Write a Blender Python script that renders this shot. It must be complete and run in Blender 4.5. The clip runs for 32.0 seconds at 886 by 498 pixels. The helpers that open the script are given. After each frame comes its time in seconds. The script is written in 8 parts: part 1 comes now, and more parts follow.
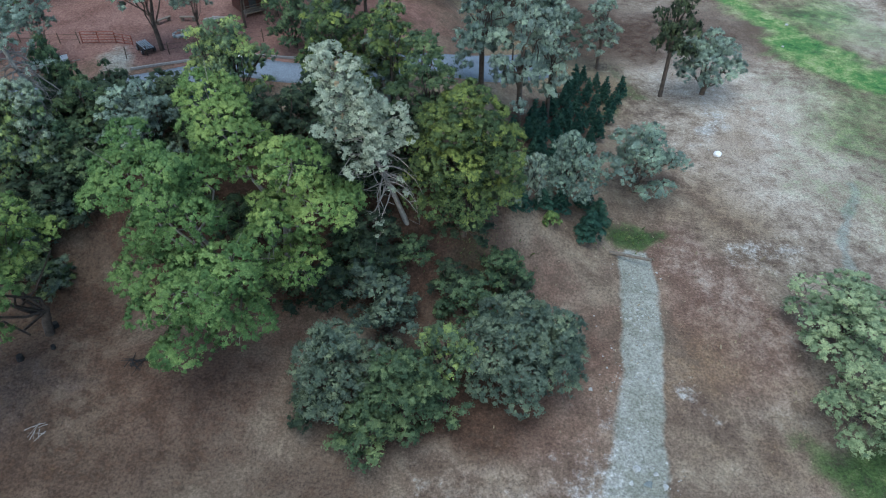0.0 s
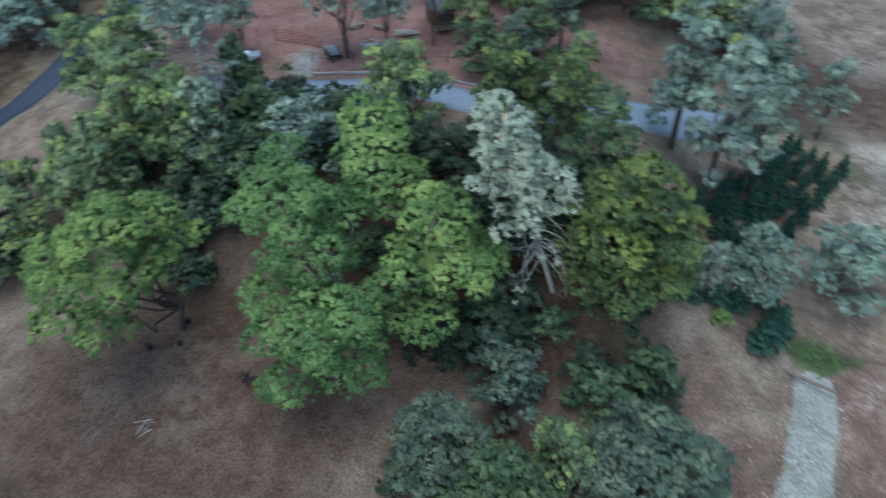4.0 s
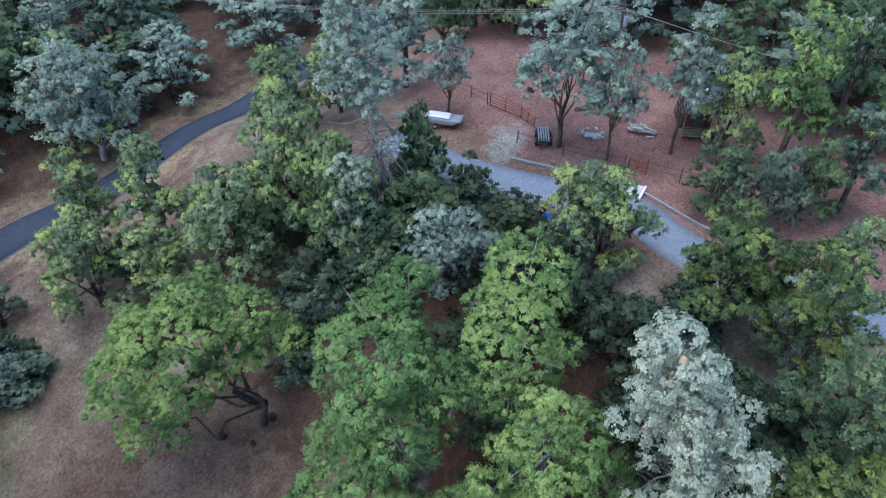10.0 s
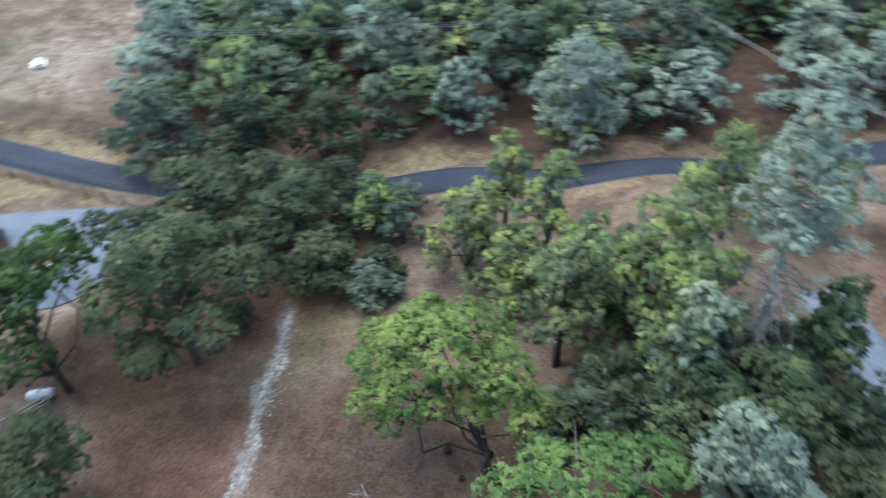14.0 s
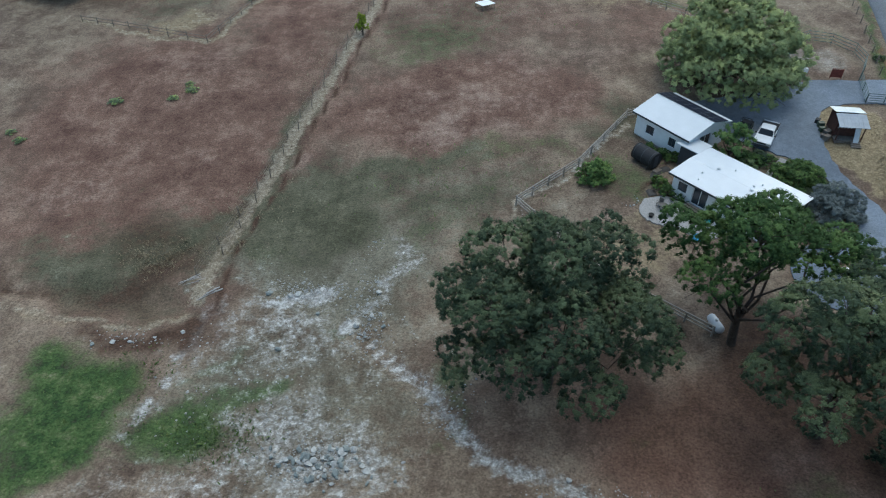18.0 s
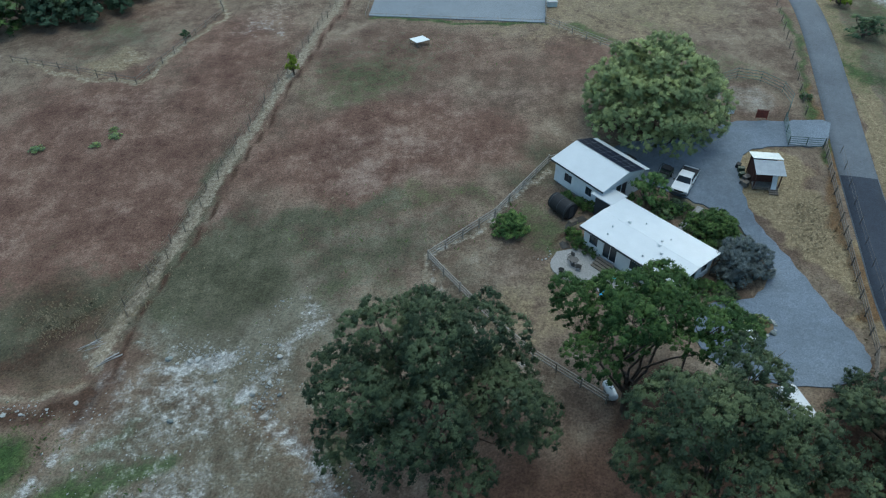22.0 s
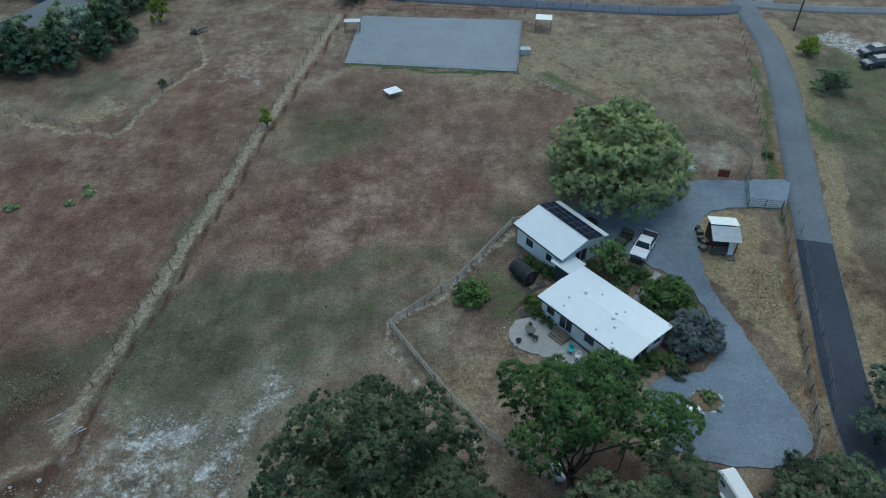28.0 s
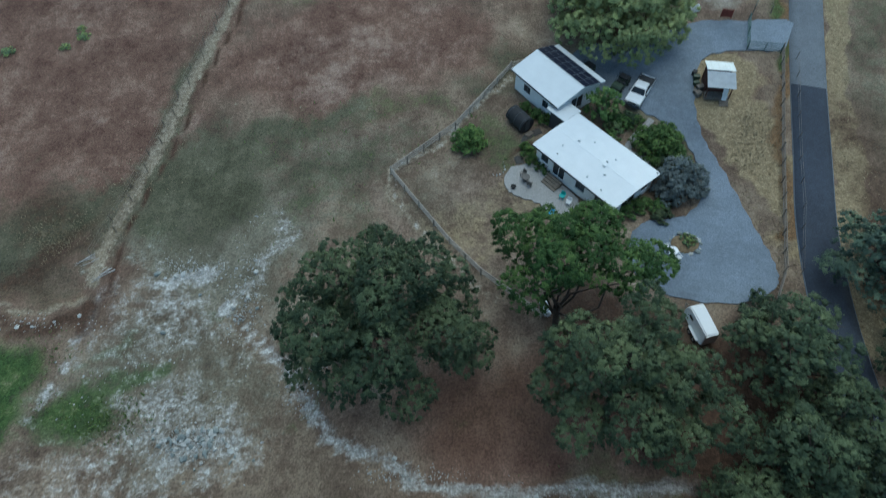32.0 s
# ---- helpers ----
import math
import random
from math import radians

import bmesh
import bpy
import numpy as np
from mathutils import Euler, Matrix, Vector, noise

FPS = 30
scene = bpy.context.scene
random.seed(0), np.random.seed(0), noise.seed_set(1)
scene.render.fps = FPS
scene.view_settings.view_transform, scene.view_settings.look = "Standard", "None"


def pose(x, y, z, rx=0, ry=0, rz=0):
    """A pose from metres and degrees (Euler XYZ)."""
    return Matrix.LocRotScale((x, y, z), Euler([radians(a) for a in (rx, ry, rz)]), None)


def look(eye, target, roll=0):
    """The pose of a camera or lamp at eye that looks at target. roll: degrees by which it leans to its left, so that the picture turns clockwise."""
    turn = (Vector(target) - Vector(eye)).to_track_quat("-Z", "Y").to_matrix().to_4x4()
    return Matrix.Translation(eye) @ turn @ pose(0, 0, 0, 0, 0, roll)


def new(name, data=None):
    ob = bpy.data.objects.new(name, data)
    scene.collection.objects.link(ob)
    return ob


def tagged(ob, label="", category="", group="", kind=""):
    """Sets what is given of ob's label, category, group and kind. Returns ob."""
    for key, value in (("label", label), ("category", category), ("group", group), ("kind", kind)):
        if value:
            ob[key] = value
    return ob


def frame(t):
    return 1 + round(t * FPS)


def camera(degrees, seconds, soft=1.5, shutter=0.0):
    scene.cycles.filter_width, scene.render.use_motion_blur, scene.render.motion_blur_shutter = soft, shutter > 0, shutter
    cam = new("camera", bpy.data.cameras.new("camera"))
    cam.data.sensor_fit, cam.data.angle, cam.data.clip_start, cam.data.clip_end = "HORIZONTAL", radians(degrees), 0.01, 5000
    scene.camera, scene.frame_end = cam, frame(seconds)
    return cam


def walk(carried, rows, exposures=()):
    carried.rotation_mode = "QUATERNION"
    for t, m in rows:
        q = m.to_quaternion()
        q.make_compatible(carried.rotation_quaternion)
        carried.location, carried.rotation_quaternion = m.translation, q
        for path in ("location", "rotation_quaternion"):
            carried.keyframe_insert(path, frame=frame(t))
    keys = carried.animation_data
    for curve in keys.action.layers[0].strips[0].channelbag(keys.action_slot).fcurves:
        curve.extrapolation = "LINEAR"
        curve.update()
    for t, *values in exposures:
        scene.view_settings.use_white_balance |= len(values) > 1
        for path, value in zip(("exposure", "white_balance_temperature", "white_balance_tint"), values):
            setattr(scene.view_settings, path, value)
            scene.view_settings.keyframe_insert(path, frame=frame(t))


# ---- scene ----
cam = camera(65.50, 32.0, soft=1.1, shutter=0.7)
ROWS = [
    (0.0, -0.00, 0.00, 42.00, 0.00, -40.77, -0.06),
    (0.5, 0.03, 0.42, 42.10, 0.04, -40.84, -0.02),
    (1.0, 0.05, 0.95, 42.15, -0.07, -40.77, 0.04),
    (1.5, 0.08, 1.66, 42.22, 0.01, -40.81, 0.04),
    (2.0, 0.15, 2.50, 42.28, 0.00, -40.78, 0.04),
    (2.5, 0.24, 3.46, 42.35, 0.15, -40.82, -0.02),
    (3.0, 0.32, 4.52, 42.42, 5.18, -40.82, 0.03),
    (3.5, 0.42, 5.70, 42.42, 10.11, -40.82, 0.08),
    (4.0, 0.57, 7.05, 42.35, 17.85, -40.77, -0.07),
    (4.5, 0.80, 8.53, 42.25, 26.50, -40.73, -0.10),
    (6.5, 0.93, 13.66, 42.58, 44.04, -40.83, -0.03),
    (7.0, 0.59, 15.06, 42.58, 43.92, -40.84, 0.00),
    (7.5, 0.20, 16.48, 42.57, 43.75, -40.84, 0.01),
    (8.0, -0.20, 17.88, 42.57, 43.61, -40.82, -0.01),
    (8.5, -0.60, 19.28, 42.58, 43.53, -40.79, -0.04),
    (9.0, -0.99, 20.71, 42.62, 43.48, -40.81, -0.02),
    (9.5, -1.39, 22.15, 42.68, 43.45, -40.82, -0.05),
    (10.0, -1.82, 23.58, 42.77, 43.36, -40.86, -0.01),
    (10.5, -2.24, 25.00, 42.87, 43.64, -40.91, -0.03),
    (11.0, -2.63, 26.42, 42.94, 46.52, -40.90, -0.01),
    (11.5, -3.00, 27.86, 42.97, 51.22, -40.89, 0.01),
    (12.0, -3.39, 29.30, 42.99, 54.90, -40.87, 0.02),
    (12.5, -3.76, 30.71, 43.05, 59.64, -40.85, 0.03),
    (13.0, -4.08, 32.13, 43.16, 71.30, -40.75, -0.01),
    (13.5, -4.42, 33.58, 43.30, 83.46, -40.76, -0.01),
    (14.0, -4.92, 34.95, 43.41, 95.39, -40.81, -0.05),
    (14.5, -5.59, 36.27, 43.42, 107.32, -40.95, -0.02),
    (16.5, -9.13, 40.81, 43.21, 155.81, -40.81, 0.08),
    (17.0, -10.31, 41.20, 43.15, 167.94, -40.81, 0.03),
    (17.5, -11.59, 41.42, 43.08, 180.17, -40.83, 0.10),
    (18.0, -12.83, 41.47, 43.07, 181.95, -40.83, 0.06),
    (18.5, -13.93, 41.34, 43.23, 181.79, -40.82, 0.02),
    (19.0, -14.99, 41.06, 43.61, 181.70, -40.79, -0.03),
    (19.5, -16.03, 40.64, 44.10, 181.59, -40.78, -0.04),
    (20.0, -17.04, 40.08, 44.65, 181.43, -40.82, -0.01),
    (20.5, -18.06, 39.43, 45.23, 181.40, -40.86, -0.08),
    (21.0, -19.08, 38.71, 45.82, 181.33, -40.85, -0.13),
    (21.5, -20.08, 37.93, 46.40, 181.31, -40.88, -0.16),
    (22.0, -21.06, 37.10, 46.96, 181.25, -40.86, -0.17),
    (22.5, -22.04, 36.20, 47.46, 181.24, -40.86, -0.21),
    (23.0, -23.01, 35.26, 47.93, 181.18, -40.86, -0.26),
    (23.5, -23.85, 34.42, 48.45, 181.08, -40.87, -0.15),
    (24.0, -24.36, 33.89, 49.03, 180.88, -40.85, -0.07),
    (24.5, -24.57, 33.66, 49.59, 180.85, -40.86, -0.03),
    (25.0, -24.65, 33.58, 50.14, 180.90, -40.90, 0.03),
    (25.5, -24.67, 33.55, 50.66, 180.97, -40.88, 0.09),
    (27.5, -24.72, 33.64, 52.78, 180.98, -40.78, 0.08),
    (28.0, -24.74, 33.64, 53.31, 180.96, -40.78, 0.09),
    (28.5, -24.77, 33.65, 53.86, 180.90, -40.76, 0.11),
    (29.0, -24.82, 33.63, 54.44, 180.92, -40.73, 0.08),
    (29.5, -24.89, 33.61, 54.97, 180.92, -37.76, 0.17),
    (30.0, -24.93, 33.74, 55.34, 180.97, -35.13, 0.17),
    (30.5, -24.91, 34.00, 55.59, 180.98, -36.91, 0.13),
    (31.0, -24.83, 34.22, 55.96, 180.93, -43.76, 0.12),
    (31.5, -24.82, 34.28, 56.58, 180.81, -51.01, 0.16),
    (32.0, -24.96, 34.21, 57.38, 181.04, -55.26, -0.16),
]
walk(cam, [(t, pose(x, y, z, 90 + pitch, 0, yaw) @ pose(0, 0, 0, 0, 0, roll)) for t, x, y, z, yaw, pitch, roll in ROWS],
     exposures=[(0.0, 0.95, 5850.0, 2.0), (4.0, 1.07, 5600.0, 2.0), (7.0, 1.25, 5600.0, 11.0), (9.0, 1.32, 5650.0, 12.0), (13.0, 1.45, 6000.0, 9.0), (14.5, 1.68, 6350.0, 7.0), (17.0, 0.9, 6300.0, 3.0), (18.0, 0.65, 6250.0, 1.0),
                (19.0, 0.55, 6200.0, 0.0), (23.0, 0.5, 5950.0, -6.0), (28.0, 0.33, 5900.0, -6.0), (30.0, 0.25, 5950.0, -5.0), (31.0, 0.27, 5900.0, -6.0), (32.0, 0.45, 5900.0, -7.0)])

# ---- light ----
world = bpy.data.worlds.new("dusk_sky")
scene.world = world
world.use_nodes = True
wn = world.node_tree
sky = wn.nodes.new("ShaderNodeTexSky")
sky.sky_type, sky.sun_disc = "NISHITA", False
sky.sun_elevation, sky.sun_rotation = radians(24), radians(200)
sky.air_density, sky.dust_density, sky.ozone_density = 1.0, 1.0, 2.0
wn.links.new(sky.outputs[0], wn.nodes["Background"].inputs[0])
wn.nodes["Background"].inputs[1].default_value = 0.16
sun = new("sun", bpy.data.lights.new("sun", "SUN"))
sun.data.energy, sun.data.angle, sun.data.color = 1.3, radians(50), (1.0, 0.98, 0.95)
sun.matrix_world = look((0, 0, 80), (5, 8, 0))


# ---- terrain of the plan ----
def ss(a, b, v):
    t = np.clip((v - a) / (b - a), 0, 1)
    return t * t * (3 - 2 * t)


def hill(x, y):
    """Height of the ground: a flat valley, a shallow basin and a steep bank up to the red yard."""
    x, y = np.clip(x, -150, 100), np.clip(y, -170, 170)
    z = 0.3 - 0.022 * x + 2.5 * ss(-10, -65, y) + 1.0 * ss(12, 34, y) * ss(14, -14, x) - 1.4 * np.exp(-((x - 4) ** 2 + y * y) / 800)
    z = z + 1.2 * ss(22, 34, y) * ss(-8, -22, x) * ss(58, 40, y)
    return z + 9.5 * ss(36, 53, y) * ss(20, -6, x) * (0.3 + 0.7 * ss(-66, -42, x)) + 0.06 * np.maximum(y - 55, 0) * ss(30, 0, x)


def gz(x, y):
    return float(hill(x, y))


# ---- node helpers ----
def material(name):
    m = bpy.data.materials.new(name)
    m.use_nodes = True
    return m, m.node_tree, m.node_tree.nodes["Principled BSDF"]


def node(nt, kind, **props):
    n = nt.nodes.new("ShaderNode" + kind)
    for k, v in props.items():
        if k == "operation":
            n.operation = v
        elif k == "data_type":
            n.data_type = v
        elif k == "blend_type":
            n.blend_type = v
        elif k == "attribute_name":
            n.attribute_name = v
        elif k == "feature":
            n.feature = v
    return n


def noise_tex(nt, coord, scale, detail=5, rough=0.6):
    n = nt.nodes.new("ShaderNodeTexNoise")
    n.inputs["Scale"].default_value, n.inputs["Detail"].default_value, n.inputs["Roughness"].default_value = scale, detail, rough
    if coord is not None:
        nt.links.new(coord, n.inputs["Vector"])
    return n.outputs["Fac"]


def ramp(nt, fac, *stops):
    n = nt.nodes.new("ShaderNodeValToRGB")
    els = n.color_ramp.elements
    while len(els) < len(stops):
        els.new(0.5)
    for e, (p, c) in zip(els, stops):
        e.position, e.color = p, (*c, 1) if len(c) == 3 else c
    nt.links.new(fac, n.inputs[0])
    return n.outputs[0]


def mixc(nt, fac, a, b, blend="MIX"):
    n = node(nt, "Mix", data_type="RGBA", blend_type=blend)
    for s, v in ((n.inputs[0], fac), (n.inputs[6], a), (n.inputs[7], b)):
        if isinstance(v, (int, float)):
            s.default_value = v
        elif isinstance(v, tuple):
            s.default_value = (*v, 1)
        else:
            nt.links.new(v, s)
    return n.outputs[2]


def fmath(nt, op, a, b=0.0, c=0.0, clamp=False):
    n = node(nt, "Math", operation=op)
    n.use_clamp = clamp
    for s, v in zip(n.inputs, (a, b, c)):
        if isinstance(v, (int, float)):
            s.default_value = v
        else:
            nt.links.new(v, s)
    return n.outputs[0]


def bump(nt, bsdf, height, strength=0.3, distance=0.05):
    b = nt.nodes.new("ShaderNodeBump")
    b.inputs["Strength"].default_value, b.inputs["Distance"].default_value = strength, distance
    nt.links.new(height, b.inputs["Height"])
    nt.links.new(b.outputs[0], bsdf.inputs["Normal"])


def where(nt):
    return nt.nodes.new("ShaderNodeNewGeometry").outputs["Position"]


def local(nt):
    return nt.nodes.new("ShaderNodeTexCoord").outputs["Object"]


def simple(name, a, b=None, scale=4.0, rough=0.7, metal=0.0, bumpy=0.15, spec=0.4, world_space=False):
    """A material of two tones broken up by noise at two scales."""
    m, nt, bs = material(name)
    b = b or tuple(c * 0.7 for c in a)
    co = where(nt) if world_space else local(nt)
    n1, n2 = noise_tex(nt, co, scale, 6), noise_tex(nt, co, scale * 9, 3)
    f = fmath(nt, "ADD", fmath(nt, "MULTIPLY", n1, 0.7), fmath(nt, "MULTIPLY", n2, 0.3))
    col = ramp(nt, f, (0.35, b), (0.65, a))
    rnd = nt.nodes.new("ShaderNodeObjectInfo").outputs["Random"]
    col = mixc(nt, 1.0, col, ramp(nt, rnd, (0.0, (0.88, 0.88, 0.88)), (1.0, (1.06, 1.06, 1.06))), "MULTIPLY")
    nt.links.new(col, bs.inputs["Base Color"])
    bs.inputs["Roughness"].default_value, bs.inputs["Metallic"].default_value = rough, metal
    bs.inputs["Specular IOR Level"].default_value = spec
    if bumpy:
        bump(nt, bs, n2, bumpy, 0.02)
    return m


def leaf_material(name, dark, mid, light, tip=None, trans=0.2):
    """Leaves that vary from spray to spray and within it; high young takes the tip colour, low young is darkened as
    painted shade.
    """
    m, nt, bs = material(name)
    geo = nt.nodes.new("ShaderNodeNewGeometry")
    rnd = nt.nodes.new("ShaderNodeObjectInfo").outputs["Random"]
    big = noise_tex(nt, geo.outputs["Position"], 0.7, 4)
    big2 = noise_tex(nt, geo.outputs["Position"], 2.6, 3)
    f = fmath(nt, "ADD", fmath(nt, "MULTIPLY", geo.outputs["Random Per Island"], 0.18), fmath(nt, "ADD", fmath(nt, "MULTIPLY", big, 0.52), fmath(nt, "MULTIPLY", big2, 0.3)))
    col = ramp(nt, f, (0.28, dark), (0.5, mid), (0.74, light))
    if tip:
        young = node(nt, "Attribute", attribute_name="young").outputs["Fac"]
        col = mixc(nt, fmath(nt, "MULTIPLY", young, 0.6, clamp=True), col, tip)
        # shade put into the colour: low young darkens undersides and older clumps
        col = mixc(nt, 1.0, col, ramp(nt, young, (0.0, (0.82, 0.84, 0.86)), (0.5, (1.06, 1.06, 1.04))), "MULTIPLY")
    col = mixc(nt, 1.0, col, ramp(nt, noise_tex(nt, geo.outputs["Position"], 13.0, 2), (0.34, (0.80, 0.80, 0.80)), (0.66, (1.20, 1.20, 1.20))), "MULTIPLY")
    col = mixc(nt, 1.0, col, ramp(nt, rnd, (0.0, (0.80, 0.86, 0.84)), (0.5, (1, 1, 1)), (1.0, (1.14, 1.08, 0.98))), "MULTIPLY")
    nt.links.new(col, bs.inputs["Base Color"])
    bs.inputs["Roughness"].default_value, bs.inputs["Specular IOR Level"].default_value = 0.65, 0.12
    bump(nt, bs, noise_tex(nt, geo.outputs["Position"], 7.0, 4, 0.7), 1.0, 0.12)
    tr = nt.nodes.new("ShaderNodeBsdfTranslucent")
    nt.links.new(col, tr.inputs[0])
    mx = nt.nodes.new("ShaderNodeMixShader")
    mx.inputs[0].default_value = trans
    nt.links.new(bs.outputs[0], mx.inputs[1])
    nt.links.new(tr.outputs[0], mx.inputs[2])
    nt.links.new(mx.outputs[0], nt.nodes["Material Output"].inputs[0])
    return m


# ---- materials ----
def ground_material():
    m, nt, bs = material("dry_pasture")
    co = where(nt)
    n_big, n_mid, n_fine = noise_tex(nt, co, 0.035, 5), noise_tex(nt, co, 0.22, 6), noise_tex(nt, co, 2.2, 8, 0.75)
    n_grain = noise_tex(nt, co, 5.0, 6, 0.8)
    n_pat = noise_tex(nt, co, 0.75, 6, 0.65)
    drift = nt.nodes.new("ShaderNodeMapping")
    drift.inputs["Rotation"].default_value, drift.inputs["Scale"].default_value = (0, 0, radians(-14)), (0.9, 0.16, 1.0)
    nt.links.new(co, drift.inputs[0])
    n_row = noise_tex(nt, drift.outputs[0], 0.8, 5, 0.6)
    mixed = fmath(nt, "ADD", fmath(nt, "ADD", fmath(nt, "MULTIPLY", n_mid, 0.42), fmath(nt, "MULTIPLY", n_pat, 0.26)), fmath(nt, "ADD", fmath(nt, "MULTIPLY", n_fine, 0.2), fmath(nt, "MULTIPLY", n_row, 0.12)))
    base = ramp(nt, mixed, (0.39, (0.090, 0.063, 0.046)), (0.47, (0.140, 0.103, 0.075)), (0.54, (0.200, 0.154, 0.111)), (0.62, (0.285, 0.236, 0.177)))
    redder = ramp(nt, mixed, (0.40, (0.086, 0.047, 0.035)), (0.5, (0.145, 0.087, 0.064)), (0.61, (0.232, 0.156, 0.117)))

    def zone(name, lo, hi, gain=0.6):
        a = node(nt, "Attribute", attribute_name=name).outputs["Fac"]
        jig = fmath(nt, "ADD", a, fmath(nt, "MULTIPLY", fmath(nt, "SUBTRACT", n_fine, 0.5), gain))
        jig = fmath(nt, "ADD", jig, fmath(nt, "MULTIPLY", fmath(nt, "SUBTRACT", n_pat, 0.5), gain * 1.6))
        mr = nt.nodes.new("ShaderNodeMapRange")
        mr.interpolation_type = "SMOOTHSTEP"
        nt.links.new(jig, mr.inputs[0])
        mr.inputs[1].default_value, mr.inputs[2].default_value = lo, hi
        return mr.outputs[0]

    col = mixc(nt, fmath(nt, "MULTIPLY", fmath(nt, "SUBTRACT", n_big, 0.50), 3.0, clamp=True), base, redder)
    col = mixc(nt, zone("red", 0.25, 0.85), col, redder)
    sage = ramp(nt, mixed, (0.36, (0.078, 0.071, 0.051)), (0.46, (0.122, 0.111, 0.080)), (0.56, (0.176, 0.160, 0.121)), (0.66, (0.250, 0.230, 0.186)))
    col = mixc(nt, zone("sage", 0.2, 0.9), col, sage)
    pink = ramp(nt, mixed, (0.36, (0.140, 0.088, 0.066)), (0.5, (0.212, 0.146, 0.114)), (0.64, (0.300, 0.222, 0.178)))
    col = mixc(nt, zone("pink", 0.25, 0.95), col, pink)
    straw = ramp(nt, n_fine, (0.3, (0.128, 0.096, 0.056)), (0.52, (0.240, 0.188, 0.114)), (0.72, (0.355, 0.294, 0.188)))
    col = mixc(nt, zone("straw", 0.3, 0.8), col, straw)
    sand = ramp(nt, mixed, (0.36, (0.215, 0.165, 0.128)), (0.46, (0.335, 0.278, 0.222)), (0.56, (0.440, 0.385, 0.322)), (0.68, (0.540, 0.495, 0.430)))
    col = mixc(nt, zone("sand", 0.15, 1.0), col, sand)
    rust = ramp(nt, n_fine, (0.3, (0.085, 0.050, 0.026)), (0.7, (0.215, 0.135, 0.072)))
    col = mixc(nt, zone("rust", 0.25, 1.0), col, rust)
    yard = ramp(nt, mixed, (0.36, (0.135, 0.068, 0.054)), (0.64, (0.275, 0.165, 0.138)))
    col = mixc(nt, zone("yard", 0.3, 0.8, 0.4), col, yard)
    grass = ramp(nt, fmath(nt, "ADD", fmath(nt, "MULTIPLY", n_pat, 0.6), fmath(nt, "MULTIPLY", n_fine, 0.4)), (0.36, (0.016, 0.030, 0.012)), (0.46, (0.032, 0.062, 0.020)), (0.54, (0.062, 0.098, 0.032)), (0.66, (0.135, 0.140, 0.074)))
    col = mixc(nt, zone("green", 0.25, 0.9), col, grass)
    weedy = ramp(nt, mixed, (0.37, (0.034, 0.035, 0.021)), (0.47, (0.070, 0.068, 0.042)), (0.56, (0.112, 0.106, 0.070)), (0.65, (0.190, 0.176, 0.126)))
    col = mixc(nt, zone("weeds", 0.2, 0.9, 0.8), col, weedy)
    tan = ramp(nt, n_fine, (0.32, (0.130, 0.103, 0.072)), (0.5, (0.248, 0.206, 0.150)), (0.70, (0.380, 0.332, 0.255)))
    col = mixc(nt, zone("lane", 0.3, 0.9, 1.0), col, tan)
    way = ramp(nt, mixed, (0.36, (0.150, 0.148, 0.112)), (0.5, (0.240, 0.240, 0.205)), (0.64, (0.345, 0.345, 0.310)))
    col = mixc(nt, zone("track", 0.3, 0.8, 0.28), col, way)
    pale = ramp(nt, n_fine, (0.32, (0.150, 0.138, 0.120)), (0.5, (0.315, 0.304, 0.282)), (0.66, (0.610, 0.602, 0.580)))
    col = mixc(nt, zone("pale", 0.3, 0.95, 0.9), col, pale)
    # darkest brown ground: beneath the oaks, on the slope and along the lane
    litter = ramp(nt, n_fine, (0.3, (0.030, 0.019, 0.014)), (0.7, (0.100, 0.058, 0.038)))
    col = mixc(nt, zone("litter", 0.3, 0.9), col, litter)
    lawn = ramp(nt, fmath(nt, "ADD", fmath(nt, "MULTIPLY", n_mid, 0.5), fmath(nt, "MULTIPLY", n_pat, 0.5)), (0.38, (0.030, 0.105, 0.030)), (0.48, (0.080, 0.175, 0.050)), (0.56, (0.190, 0.255, 0.095)), (0.66, (0.330, 0.345, 0.190)))
    col = mixc(nt, zone("lawn", 0.1, 1.05, 0.6), col, lawn)
    col = mixc(nt, 1.0, col, ramp(nt, n_grain, (0.30, (0.34, 0.34, 0.34)), (0.70, (1.66, 1.66, 1.66))), "MULTIPLY")
    nt.links.new(col, bs.inputs["Base Color"])
    bs.inputs["Roughness"].default_value, bs.inputs["Specular IOR Level"].default_value = 0.95, 0.15
    bump(nt, bs, fmath(nt, "ADD", n_fine, fmath(nt, "MULTIPLY", n_grain, 0.5)), 0.6, 0.15)
    return m


def gravel_material(name, tint, low=0.75, scale=1.0):
    m, nt, bs = material(name)
    co = where(nt)
    a, b, c = noise_tex(nt, co, 0.18 * scale, 5), noise_tex(nt, co, 1.6 * scale, 7, 0.7), noise_tex(nt, co, 7.0, 6, 0.8)
    lo = tuple(v * low for v in tint)
    col = ramp(nt, fmath(nt, "ADD", fmath(nt, "MULTIPLY", a, 0.6), fmath(nt, "MULTIPLY", b, 0.4)), (0.36, lo), (0.62, tint))
    col = mixc(nt, 1.0, col, ramp(nt, c, (0.3, (0.6, 0.6, 0.6)), (0.7, (1.4, 1.4, 1.4))), "MULTIPLY")
    nt.links.new(col, bs.inputs["Base Color"])
    bs.inputs["Roughness"].default_value, bs.inputs["Specular IOR Level"].default_value = 0.92, 0.2
    bump(nt, bs, c, 0.5, 0.04)
    return m


